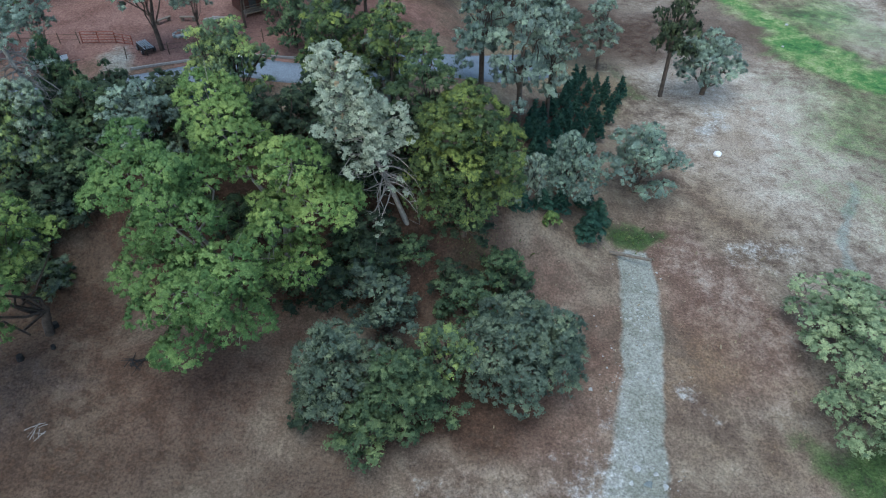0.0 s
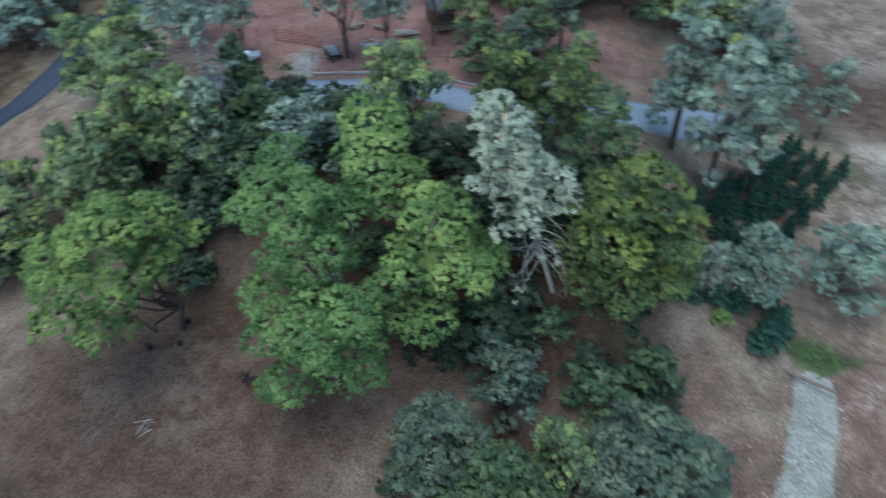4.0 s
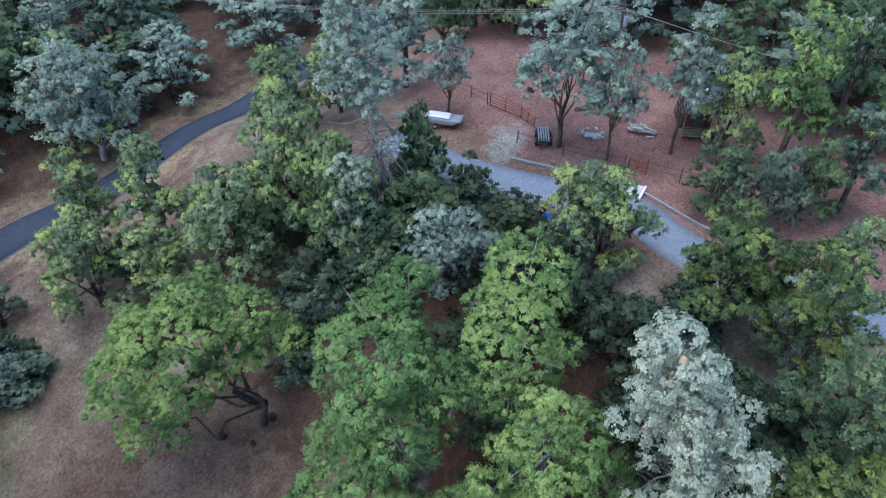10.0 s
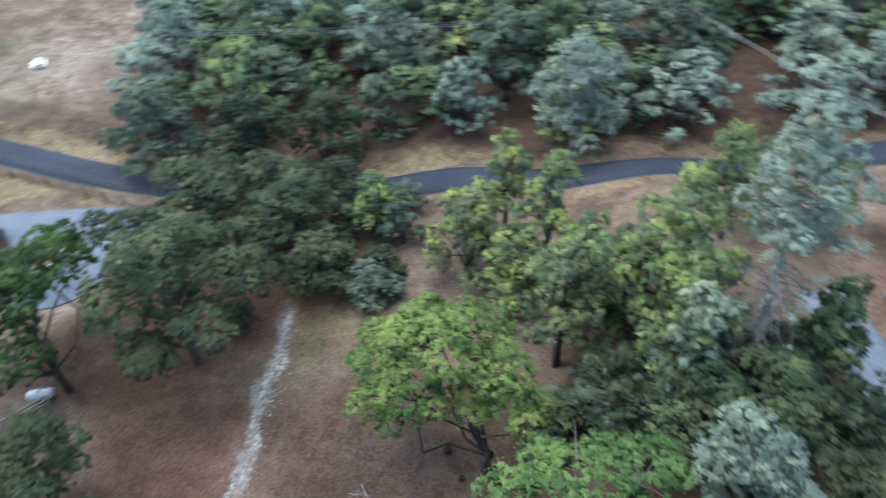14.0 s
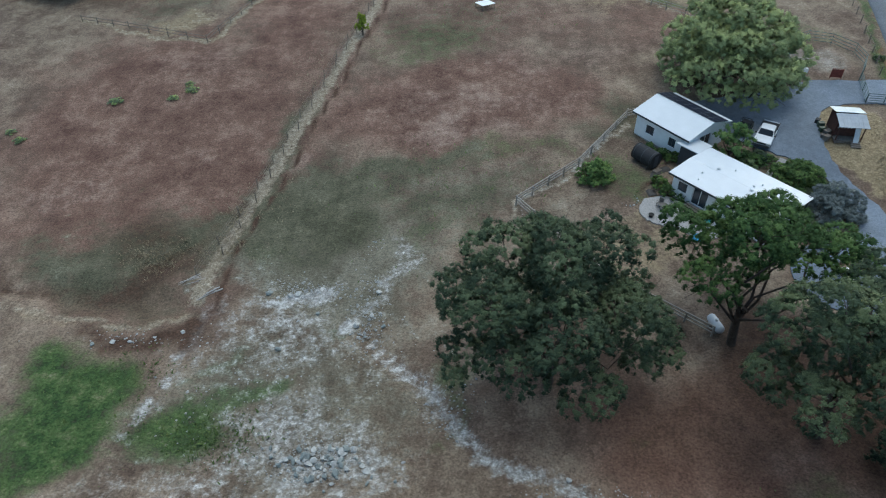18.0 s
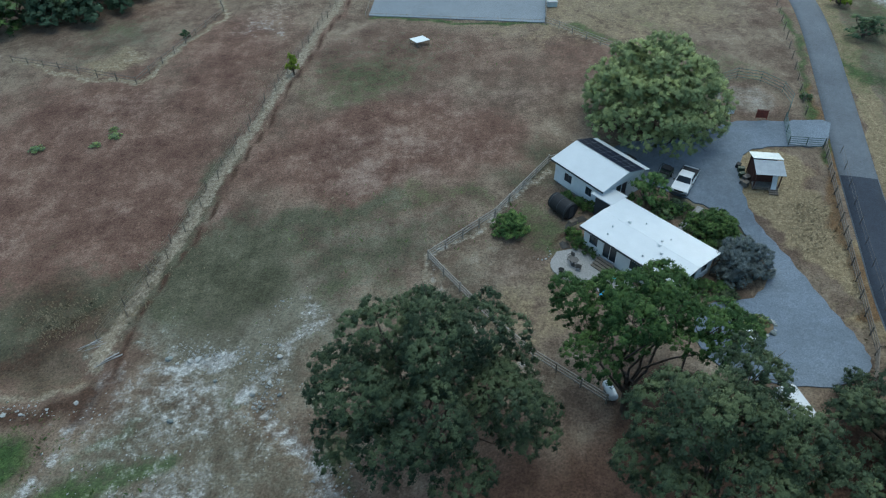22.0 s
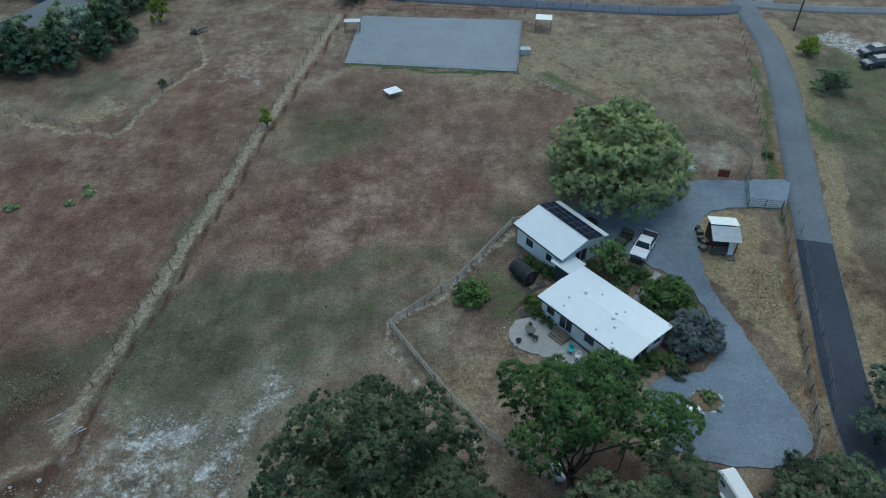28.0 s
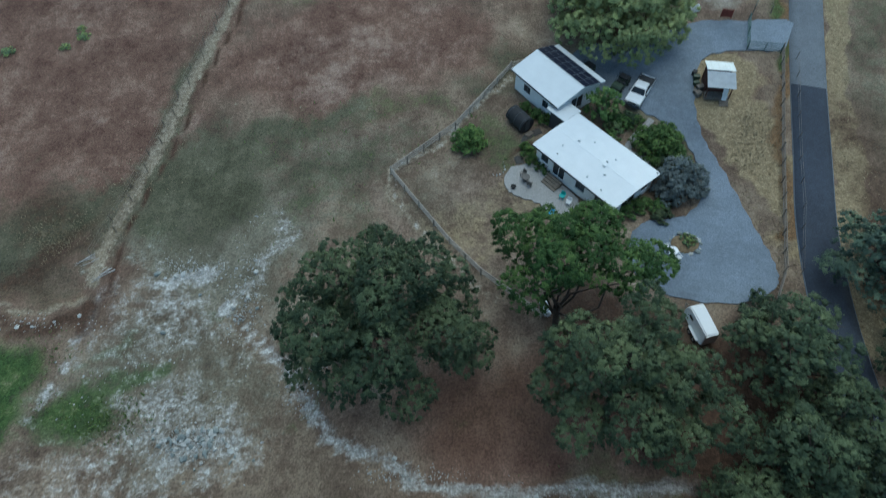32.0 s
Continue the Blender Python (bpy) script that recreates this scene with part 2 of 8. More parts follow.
M_GROUND = ground_material()
M_ASPHALT = gravel_material("asphalt_old", (0.150, 0.165, 0.185), 0.72)
M_ASPHALT_NEW = gravel_material("asphalt_patch", (0.048, 0.058, 0.078), 0.7)
M_GRAVEL = gravel_material("grey_gravel", (0.176, 0.210, 0.254), 0.62)
M_ARENA = gravel_material("arena_sand", (0.225, 0.250, 0.275), 0.82)
M_SLAB = gravel_material("pale_concrete", (0.330, 0.318, 0.305), 0.85)
M_DRIVE = gravel_material("wet_looking_drive", (0.210, 0.245, 0.290), 0.75)
M_APRON = gravel_material("drive_apron", (0.195, 0.231, 0.275), 0.68)
M_LANE_ASPHALT = gravel_material("asphalt_dark_blue", (0.085, 0.102, 0.135), 0.7)
M_TRACK = gravel_material("grey_gravel_track", (0.235, 0.245, 0.255), 0.8)
M_PATH = gravel_material("dark_bark_path", (0.085, 0.078, 0.072), 0.7)
M_BARK = simple("bark", (0.120, 0.092, 0.072), (0.040, 0.031, 0.026), 3.0, 0.95, bumpy=0.8)
M_BARK_PALE = simple("pale_bark", (0.330, 0.310, 0.285), (0.150, 0.135, 0.120), 3.0, 0.95, bumpy=0.8)
M_CONE = simple("tan_pine_cone", (0.560, 0.440, 0.300), (0.340, 0.240, 0.150), 8.0, 0.9, bumpy=0.6)
LEAF = {
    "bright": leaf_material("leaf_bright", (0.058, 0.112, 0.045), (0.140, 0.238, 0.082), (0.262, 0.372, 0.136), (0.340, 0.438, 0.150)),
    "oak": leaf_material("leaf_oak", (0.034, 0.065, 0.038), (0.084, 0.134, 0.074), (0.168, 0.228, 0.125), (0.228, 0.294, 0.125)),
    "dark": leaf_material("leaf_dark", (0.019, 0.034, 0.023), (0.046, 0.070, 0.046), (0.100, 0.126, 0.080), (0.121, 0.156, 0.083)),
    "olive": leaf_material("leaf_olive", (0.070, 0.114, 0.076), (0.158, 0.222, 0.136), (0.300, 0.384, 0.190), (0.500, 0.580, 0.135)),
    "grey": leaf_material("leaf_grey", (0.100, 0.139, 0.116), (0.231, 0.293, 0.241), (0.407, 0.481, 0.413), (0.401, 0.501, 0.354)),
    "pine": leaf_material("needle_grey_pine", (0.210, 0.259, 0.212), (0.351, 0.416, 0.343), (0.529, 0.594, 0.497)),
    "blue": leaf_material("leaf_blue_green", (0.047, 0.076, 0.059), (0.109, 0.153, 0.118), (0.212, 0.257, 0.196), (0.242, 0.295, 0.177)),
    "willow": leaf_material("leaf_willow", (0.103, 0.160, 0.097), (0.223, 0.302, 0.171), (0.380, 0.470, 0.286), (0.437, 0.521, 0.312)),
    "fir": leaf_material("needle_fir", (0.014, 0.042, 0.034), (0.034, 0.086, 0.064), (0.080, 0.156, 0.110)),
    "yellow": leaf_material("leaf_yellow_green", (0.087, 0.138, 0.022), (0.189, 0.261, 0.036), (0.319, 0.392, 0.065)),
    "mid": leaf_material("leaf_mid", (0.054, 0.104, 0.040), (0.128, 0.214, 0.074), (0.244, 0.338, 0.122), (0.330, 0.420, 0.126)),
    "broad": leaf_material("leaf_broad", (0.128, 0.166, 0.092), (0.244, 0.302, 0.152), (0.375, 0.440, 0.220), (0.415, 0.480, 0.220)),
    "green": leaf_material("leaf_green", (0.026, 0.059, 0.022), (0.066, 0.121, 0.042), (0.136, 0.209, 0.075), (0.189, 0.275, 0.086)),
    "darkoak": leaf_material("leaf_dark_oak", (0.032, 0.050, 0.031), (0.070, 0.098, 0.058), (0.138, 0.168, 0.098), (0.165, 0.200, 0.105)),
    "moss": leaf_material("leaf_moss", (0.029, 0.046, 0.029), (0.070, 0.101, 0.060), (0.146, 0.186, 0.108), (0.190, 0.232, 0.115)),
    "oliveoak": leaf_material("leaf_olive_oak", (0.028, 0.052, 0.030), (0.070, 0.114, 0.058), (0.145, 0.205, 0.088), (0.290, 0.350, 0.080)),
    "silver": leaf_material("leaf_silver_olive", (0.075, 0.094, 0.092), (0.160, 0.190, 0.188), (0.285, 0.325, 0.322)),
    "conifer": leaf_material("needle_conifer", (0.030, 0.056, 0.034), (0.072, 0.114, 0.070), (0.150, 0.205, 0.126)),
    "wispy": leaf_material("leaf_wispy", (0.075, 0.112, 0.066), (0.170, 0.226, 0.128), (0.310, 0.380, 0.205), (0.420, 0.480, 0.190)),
}


# ---- mesh helpers ----
def mesh_from(name, verts, faces, mat=None, smooth=False):
    me = bpy.data.meshes.new(name)
    me.from_pydata([tuple(v) for v in verts], [], faces)
    if mat:
        me.materials.append(mat)
    if smooth:
        me.polygons.foreach_set("use_smooth", [True] * len(me.polygons))
    me.update()
    return me


def mesh_bm(name, bm, mat=None):
    me = bpy.data.meshes.new(name)
    bm.to_mesh(me)
    bm.free()
    if mat:
        me.materials.append(mat)
    return me


def part(name, bm, mat, parent=None, label=""):
    """One mesh object under a thing or a part, or alone."""
    ob = new(name, mesh_bm(name, bm, mat) if isinstance(bm, bmesh.types.BMesh) else bm)
    ob.parent = parent
    if label:
        ob["label"] = label
    return ob


def thing(name, x, y, z=None, rz=0.0, label="", category="", group="", kind=""):
    ob = new(name)
    ob.matrix_world = pose(x, y, gz(x, y) if z is None else z, 0, 0, rz)
    return tagged(ob, label, category, group, kind)


def box(bm, c, s, rz=0.0, bevel=0.0, m=None):
    mat = Matrix.Translation(c) @ Matrix.Rotation(radians(rz), 4, "Z") @ Matrix.Diagonal((*s, 1))
    r = bmesh.ops.create_cube(bm, size=1, matrix=(m @ mat) if m else mat)
    if bevel:
        vs = set(r["verts"])
        bmesh.ops.bevel(bm, geom=[e for e in bm.edges if e.verts[0] in vs], offset=bevel, segments=1, affect="EDGES")
    return bm


def beam(bm, a, b, w, h=None):
    """A square bar from a to b."""
    a, b = Vector(a), Vector(b)
    d = b - a
    m = Matrix.Translation((a + b) / 2) @ d.to_track_quat("Z", "Y").to_matrix().to_4x4() @ Matrix.Diagonal((w, h or w, d.length, 1))
    bmesh.ops.create_cube(bm, size=1, matrix=m)
    return bm


def tube(bm, a, b, r0, r1=None, n=8, caps=True):
    a, b = Vector(a), Vector(b)
    d = b - a
    m = Matrix.Translation((a + b) / 2) @ d.to_track_quat("Z", "Y").to_matrix().to_4x4()
    bmesh.ops.create_cone(bm, cap_ends=caps, segments=n, radius1=r0, radius2=r0 if r1 is None else r1, depth=d.length, matrix=m)
    return bm


def sheet(name, outline, lift, mat, cell=2.0, skirt=0.15, rounded=True):
    """A flat area of the plan draped over the ground."""
    bm = bmesh.new()
    if rounded:
        k = len(outline)
        loop = smooth_line([outline[i % k] for i in range(-1, k + 2)], 5)[5:-10]
        outline = [(p[0] + 0.12 * math.sin(3.1 * i), p[1] + 0.12 * math.cos(2.3 * i)) for i, p in enumerate(loop)]
    bm.faces.new([bm.verts.new((x, y, 0)) for x, y in outline])
    xs, ys = [p[0] for p in outline], [p[1] for p in outline]
    for axis, lo, hi in ((0, min(xs), max(xs)), (1, min(ys), max(ys))):
        v = lo + cell
        while v < hi:
            co, no = Vector((0, 0, 0)), Vector((0, 0, 0))
            co[axis], no[axis] = v, 1
            bmesh.ops.bisect_plane(bm, geom=bm.verts[:] + bm.edges[:] + bm.faces[:], plane_co=co, plane_no=no)
            v += cell
    for v in bm.verts:
        v.co.z = gz(v.co.x, v.co.y) + lift
    edge = [e for e in bm.edges if e.is_boundary]
    r = bmesh.ops.extrude_edge_only(bm, edges=edge)
    for v in r["geom"]:
        if isinstance(v, bmesh.types.BMVert):
            v.co.z -= skirt
    bmesh.ops.recalc_face_normals(bm, faces=bm.faces[:])
    return new(name, mesh_bm(name, bm, mat))


def smooth_line(pts, n=8):
    """Catmull-Rom through plan points."""
    p = [np.array(q, float) for q in pts]
    p = [2 * p[0] - p[1]] + p + [2 * p[-1] - p[-2]]
    out = []
    for k in range(1, len(p) - 2):
        for i in range(n):
            t = i / n
            a, b, c, d = p[k - 1:k + 3]
            out.append(0.5 * (2 * b + (c - a) * t + (2 * a - 5 * b + 4 * c - d) * t * t + (3 * b - a - 3 * c + d) * t ** 3))
    return out + [p[-2]]


def ribbon(name, pts, width, lift, mat, across=4, skirt=0.2):
    """A road along plan points; width may be a pair for its two ends."""
    line = smooth_line(pts)
    w0, w1 = width if isinstance(width, tuple) else (width, width)
    vs, fs, n = [], [], across + 3
    for k, p in enumerate(line):
        d = line[min(k + 1, len(line) - 1)] - line[max(k - 1, 0)]
        d = d / (np.linalg.norm(d) + 1e-9)
        side, w = np.array([-d[1], d[0]]), w0 + (w1 - w0) * k / (len(line) - 1)
        row = [(p + side * w * (i / across - 0.5)) for i in range(across + 1)]
        zs = [gz(*q) + lift + 0.05 * (1 - (2 * i / across - 1) ** 2) for i, q in enumerate(row)]
        vs.append((*row[0], zs[0] - skirt))
        vs += [(q[0], q[1], z) for q, z in zip(row, zs)]
        vs.append((*row[-1], zs[-1] - skirt))
        if k:
            b = (k - 1) * n
            fs += [(b + i + 1, b + i, b + n + i, b + n + i + 1) for i in range(n - 1)]
    return new(name, mesh_from(name, vs, fs, mat, True))


# ---- ground ----
def line_dist(x, y, pts):
    """Distance of plan places from a polyline."""
    best = np.full_like(x, 1e9)
    for (ax, ay), (bx, by) in zip(pts, pts[1:]):
        dx, dy = bx - ax, by - ay
        t = np.clip(((x - ax) * dx + (y - ay) * dy) / (dx * dx + dy * dy), 0, 1)
        best = np.minimum(best, np.hypot(x - ax - t * dx, y - ay - t * dy))
    return best


def blob(x, y, cx, cy, rx, ry, rot=0.0, soft=0.5):
    c, s = math.cos(radians(rot)), math.sin(radians(rot))
    u, v = ((x - cx) * c + (y - cy) * s) / rx, (-(x - cx) * s + (y - cy) * c) / ry
    return 1 - ss(1 - soft, 1 + soft, np.hypot(u, v))


def band(x, y, pts, half, soft=0.5):
    return 1 - ss(half * (1 - soft), half * (1 + soft), line_dist(x, y, pts))


def inside(x, y, poly):
    """Which plan places lie in a polygon."""
    ins = np.zeros(x.shape, bool)
    for (ax, ay), (bx, by) in zip(poly, poly[1:] + poly[:1]):
        if ay != by:
            ins ^= ((ay > y) != (by > y)) & (x < (bx - ax) * (y - ay) / (by - ay) + ax)
    return ins


ROAD = [(-84, -175), (-80, -130), (-78.5, -100), (-77.5, -85), (-76.2, -71), (-70.7, -46.5), (-67, -30.5), (-64, -17), (-61.5, -6), (-60.2, 6), (-60.4, 18), (-61.6, 30), (-61.2, 44), (-62.2, 55), (-64.6, 68), (-67.6, 82), (-71.5, 92), (-78, 105), (-90, 125)]
CROSS = [(110, -132), (66, -118.5), (29.6, -106.7), (-6, -100.8), (-35.5, -95.4), (-60, -91), (-72, -90.5), (-78, -92)]
HILL_DRIVE = [(-39.5, 56.6), (-35.5, 57.3), (-32, 57.8), (-27, 59.5), (-20, 62.3), (-15, 61.5), (-9, 61.5), (-3.5, 64.5), (4, 70), (12, 80)]
FAR_DRIVE = [(-80, -93), (-88, -91), (-105, -89), (-150, -86)]
FAR_TRACK = [(-82, -94), (-88, -105), (-92, -118), (-97, -140), (-104, -175)]
LANE = [(-3.3, -98), (0.2, -70), (4.4, -44), (8.4, -22), (11.3, -7), (11.5, 0)]
PATH = [(-6, 3), (-9.8, 7.4), (-12.3, 10.7), (-15.2, 14.7), (-20.2, 16.8), (-25, 18.3), (-34.5, 19.3), (-41.8, 18.3), (-47, 16.8), (-54, 14)]
TRACK = [(17.3, 47), (16.6, 42), (16, 37.8), (14.4, 32), (12.4, 27), (9, 22), (4, 17.5), (-2, 14)]

DRIVEWAY = [(-67, -38.4), (-61.8, -38.6), (-55.9, -38.7), (-52, -37), (-46, -35.5), (-40.5, -34), (-39.5, -31.5), (-42.5, -27.2), (-46.5, -24), (-49.5, -21.5), (-51.3, -17.5), (-51.5, -12.5),
            (-49, -9.2), (-44.5, -8.2), (-42.5, -5), (-43.3, -1.5), (-46.6, 0.6), (-52.3, 1.2), (-55.9, -0.5), (-56.5, -3.2), (-55.6, -7.6), (-54.2, -14.6), (-52.8, -20.2), (-53, -26.2), (-54.9, -32), (-59.1, -33.5), (-65.2, -33.7)]
ARENA = [(-7.8, -90), (-36.8, -87), (-34.7, -67), (-6.9, -70.8)]
PATIO = [(-31.8, -16.1), (-30.7, -14.4), (-31.0, -12.8), (-32.2, -11.8), (-34.2, -10.9), (-35.6, -9.4), (-37.2, -9.8), (-38.4, -11), (-36.3, -14), (-33.7, -16.3)]
PEN = [(-54.2, -39.6), (-55.2, -44.3), (-56.4, -47), (-58.8, -48.2), (-61.4, -47.3), (-63.1, -44.9), (-63.2, -42.4), (-62, -40)]
FLAT = [DRIVEWAY, ARENA, PATIO, PEN]


def axis_lines(a, b, fine, mid, far):
    core = list(np.arange(a, b + 0.01, fine))
    left, v, st = [], a, mid
    while v > -far:
        st *= 1.12
        v -= st
        left.append(v)
    right, v, st = [], b, mid
    while v < far:
        st *= 1.12
        v += st
        right.append(v)
    return np.array(left[::-1] + core + right)


def build_ground():
    gx, gy = axis_lines(-95, 70, 0.8, 1.0, 1500), axis_lines(-120, 105, 0.8, 1.0, 1500)
    x, y = [a.ravel() for a in np.meshgrid(gx, gy)]
    z = hill(x, y)
    for f, amp in ((0.21, 0.10), (0.53, 0.05), (1.3, 0.025)):
        z = z + amp * (np.sin(f * x + 1.3 * np.sin(f * 0.7 * y)) * np.cos(f * 1.1 * y + 0.9 * np.sin(f * 0.8 * x)))
    far = np.hypot(np.maximum(abs(x) - 160, 0), np.maximum(abs(y) - 180, 0))
    z = z + 30 * ss(60, 500, far)
    flat = np.maximum.reduce([band(x, y, ROAD, 3.2), band(x, y, CROSS, 3.2), band(x, y, HILL_DRIVE, 3.4), band(x, y, FAR_DRIVE, 6.0), band(x, y, FAR_TRACK, 6.0)])
    for poly in FLAT:
        flat = np.maximum(flat, np.where(inside(x, y, poly), 1.0, 1 - ss(0.4, 1.6, line_dist(x, y, poly + poly[:1]))))
    z = z * (1 - flat) + (hill(x, y) - 0.06) * flat
    z -= 0.35 * band(x, y, PATH, 0.8) * ss(-30, -8, x) + 0.45 * blob(x, y, 20, -2, 9, 1.6, -6)
    nx, ny = len(gx), len(gy)
    idx = np.arange(nx * ny).reshape(ny, nx)
    faces = np.stack([idx[:-1, :-1], idx[:-1, 1:], idx[1:, 1:], idx[1:, :-1]], -1).reshape(-1, 4)
    me = bpy.data.meshes.new("ground")
    me.vertices.add(nx * ny)
    me.vertices.foreach_set("co", np.stack([x, y, z], -1).astype(np.float32).ravel())
    me.loops.add(faces.size)
    me.loops.foreach_set("vertex_index", faces.astype(np.int32).ravel())
    me.polygons.add(len(faces))
    me.polygons.foreach_set("loop_start", np.arange(0, faces.size, 4, dtype=np.int32))
    me.polygons.foreach_set("use_smooth", np.ones(len(faces), dtype=bool))
    me.update(calc_edges=True)
    x0, y0 = x, y
    x = x0 + 1.6 * np.sin(0.31 * y0 + 1.7 * np.sin(0.23 * x0)) + 0.8 * np.sin(0.83 * y0 + 0.6 * x0) + 0.4 * np.sin(2.1 * y0 - 1.3 * x0)
    y = y0 + 1.6 * np.sin(0.29 * x0 + 1.5 * np.sin(0.21 * y0)) + 0.8 * np.sin(0.77 * x0 - 0.5 * y0) + 0.4 * np.sin(1.9 * x0 + 1.1 * y0)
    xl, yl = x0 + 0.35 * (x - x0), y0 + 0.35 * (y - y0)
    off = lambda line, d: [(q[0] + d, q[1]) for q in line]
    zones = {
        "green": np.maximum.reduce([0.95 * blob(x, y, 17.5, 10.5, 6.6, 6, 0, 0.5), 0.85 * blob(x, y, 6.5, 12, 4, 4, 20, 0.8), 0.7 * blob(x, y, 3, 9, 2.2, 1.6), 0.6 * blob(x, y, -2.8, 1.6, 2.2, 1.6), 0.6 * blob(x, y, -11.5, 6, 1.6, 2.4), 0.5 * blob(x, y, 6.5, 6, 2.2, 1.4), 0.85 * blob(x, y, 19.5, 49.6, 3.2, 2.0, -20),
                                    0.6 * blob(x, y, 21.5, 77, 1.6, 10, -14), 0.58 * blob(x, y, -8.8, -50.5, 9.5, 8, 0, 0.8), 0.52 * band(x, y, [(3.5, -14.5), (-3.4, -20.1), (-8.4, -23.4), (-13, -25), (-19.4, -24.6), (-25, -24.5)], 2.0, 0.95), 0.45 * band(x, y, [(-7.2, -10.2), (-10.9, -14.4), (-15, -18.9)], 2.4, 0.95), 0.35 * band(x, y, [(-4, -12), (-2, -16), (2, -14)], 2.0, 0.9), 0.6 * band(xl, yl, [(-38.5, -66), (-42.5, -60.5)], 1.2, 0.9),
                                    0.3 * blob(x, y, -2, -15, 8, 7, 20, 0.9), 0.55 * blob(x, y, 5, -10, 3, 5, 15, 0.9), 0.55 * blob(x, y, -84, -50, 14, 26, 0, 0.7), 0.8 * blob(x, y, -77, -50, 1.6, 7, 20), 0.45 * blob(x, y, -56, -56, 3, 16, 30),
                                    0.55 * blob(x, y, -31, -20, 5, 5), 0.5 * blob(x, y, -13, 10, 1.5, 4), 0.5 * blob(x, y, 49, 70, 6, 9, -14, 0.9), 0.5 * blob(x, y, 42, 58, 4, 5, 0, 0.9), 0.85 * blob(x, y, 30.5, 26.5, 4, 4, 0, 0.7), 0.5 * blob(x, y, 32, -66, 6, 4, 0, 0.9),
                                    0.55 * blob(x, y, 4, 44, 4, 3), 0.5 * blob(x, y, -44, 20, 10, 4), 0.5 * blob(x, y, -33.5, 33.5, 2.2, 1.6), 0.65 * blob(x, y, 17, -6.4, 4.5, 2.2, 30, 0.9), 0.75 * band(xl, yl, off(ROAD[4:7], 3.4), 0.7, 0.8), 0.95 * band(xl, yl, [(-6.6, -70.0), (-20, -68.2), (-34.6, -66.2)], 0.6, 0.7), 0.6 * blob(x, y, -88, -66, 9, 16, 0, 0.7), 0.7 * band(xl, yl, [(-39.5, -66.5), (-42.5, -62.6), (-45.5, -58.4)], 1.0, 0.8)]),
        "pink": np.maximum.reduce([0.8 * blob(x, y, -10, -135, 42, 30, 0, 0.6), 0.55 * blob(x, y, -15, -34.5, 17, 3.6, 4, 0.9), 0.7 * blob(x, y, -9, -29, 5, 2.4, 10, 0.8), 0.6 * blob(x, y, -18, -28, 5, 2, -10, 0.8), 0.7 * blob(x, y, 7.2, -22.5, 2.4, 2.2, 0, 0.8), 0.55 * blob(x, y, 9, -70, 5, 7, 0, 0.9), 0.5 * blob(x, y, 22, -44, 9, 4, 20, 0.9), 0.55 * band(xl, yl, [(-16.8, -13), (-19.6, -9.4), (-23.6, -4.6)], 1.3, 0.8),
                                   0.5 * blob(x, y, -27, -15, 3.5, 4, 0, 0.9), 0.5 * blob(x, y, 30, -16, 8, 4, 20, 0.9), 0.55 * blob(x, y, 16, -24, 3, 2, 0, 0.9), 0.5 * blob(x, y, -20, -44, 7, 3, 0, 0.9), 0.5 * blob(x, y, -32, -47, 8, 5, 0, 0.9), 0.5 * blob(x, y, -5.5, -12, 2, 4, 20, 0.9), 0.55 * blob(x0, y0, -58.8, -43.8, 4.4, 4.2, 0, 0.25)]),
        "sage": np.maximum.reduce([0.9 * blob(x, y, 0, -8, 11, 13, 20, 0.6), 0.7 * blob(x, y, 1, 9, 12, 10, 0, 0.7), 0.6 * blob(x, y, -12, -17, 9, 7, 0, 0.8), 0.35 * blob(x, y, -12, -56, 18, 13, 0, 0.8), 0.5 * blob(x, y, 30, -62, 9, 8, 0, 0.9), 0.5 * blob(x, y, -24, -12, 6, 6, 0, 0.9), 0.5 * blob(x, y, -50, -74, 16, 10, 0, 0.9), 0.4 * blob(x, y, -24, 24, 10, 5, 0, 0.9)]),
        "weeds": np.maximum.reduce([0.42 * blob(x, y, -9, -54, 15, 10, 0, 0.8), 0.5 * blob(x, y, 31, -62, 10, 7, 20, 0.9), 0.95 * blob(x, y, 3, -14.5, 9, 7, 20, 0.7), 0.8 * band(x, y, [(4, -13), (-3.4, -19.5), (-8.4, -23), (-14, -25)], 2.4, 0.9), 1.0 * blob(x, y, 18, -8.5, 10, 6, 25, 0.7), 0.7 * blob(x, y, -10, -16, 7, 5, 0, 0.9), 0.6 * blob(x, y, -14, -10, 5, 4, 0, 0.9), 0.75 * band(xl, yl, [(5.6, -34), (9.2, -17), (11.0, -6)], 1.7, 0.8), 0.7 * blob(x, y, 19, -3, 10, 3, 0, 0.9),
                                    0.7 * blob(x, y, -30.5, -31, 3.5, 4, 0, 0.9), 0.55 * band(xl, yl, off(ROAD[3:10], -7.5), 2.8, 0.8), 0.8 * blob(x, y, -45.2, -20.6, 3.4, 2.2, 45, 0.6), 0.8 * blob(x, y, -47.4, -17.6, 4.6, 3, 40, 0.6), 0.25 * blob(x, y, -33.6, -21.6, 2.6, 4.4, 35, 0.8), 0.5 * blob(x, y, -17, -19, 4, 3, 0, 0.9)]),
        "lawn": np.maximum.reduce([1.1 * band(x, y, [(48, 120), (49.5, 104), (51, 94), (55, 87), (64, 80)], 3.0, 0.9), 0.7 * blob(x, y, 59, 104, 10, 10, 0, 0.9), 0.5 * blob(x, y, 52, 76, 11, 18, -20, 0.9), 0.35 * blob(x, y, 43, 57, 7, 10, 0, 0.9)]),
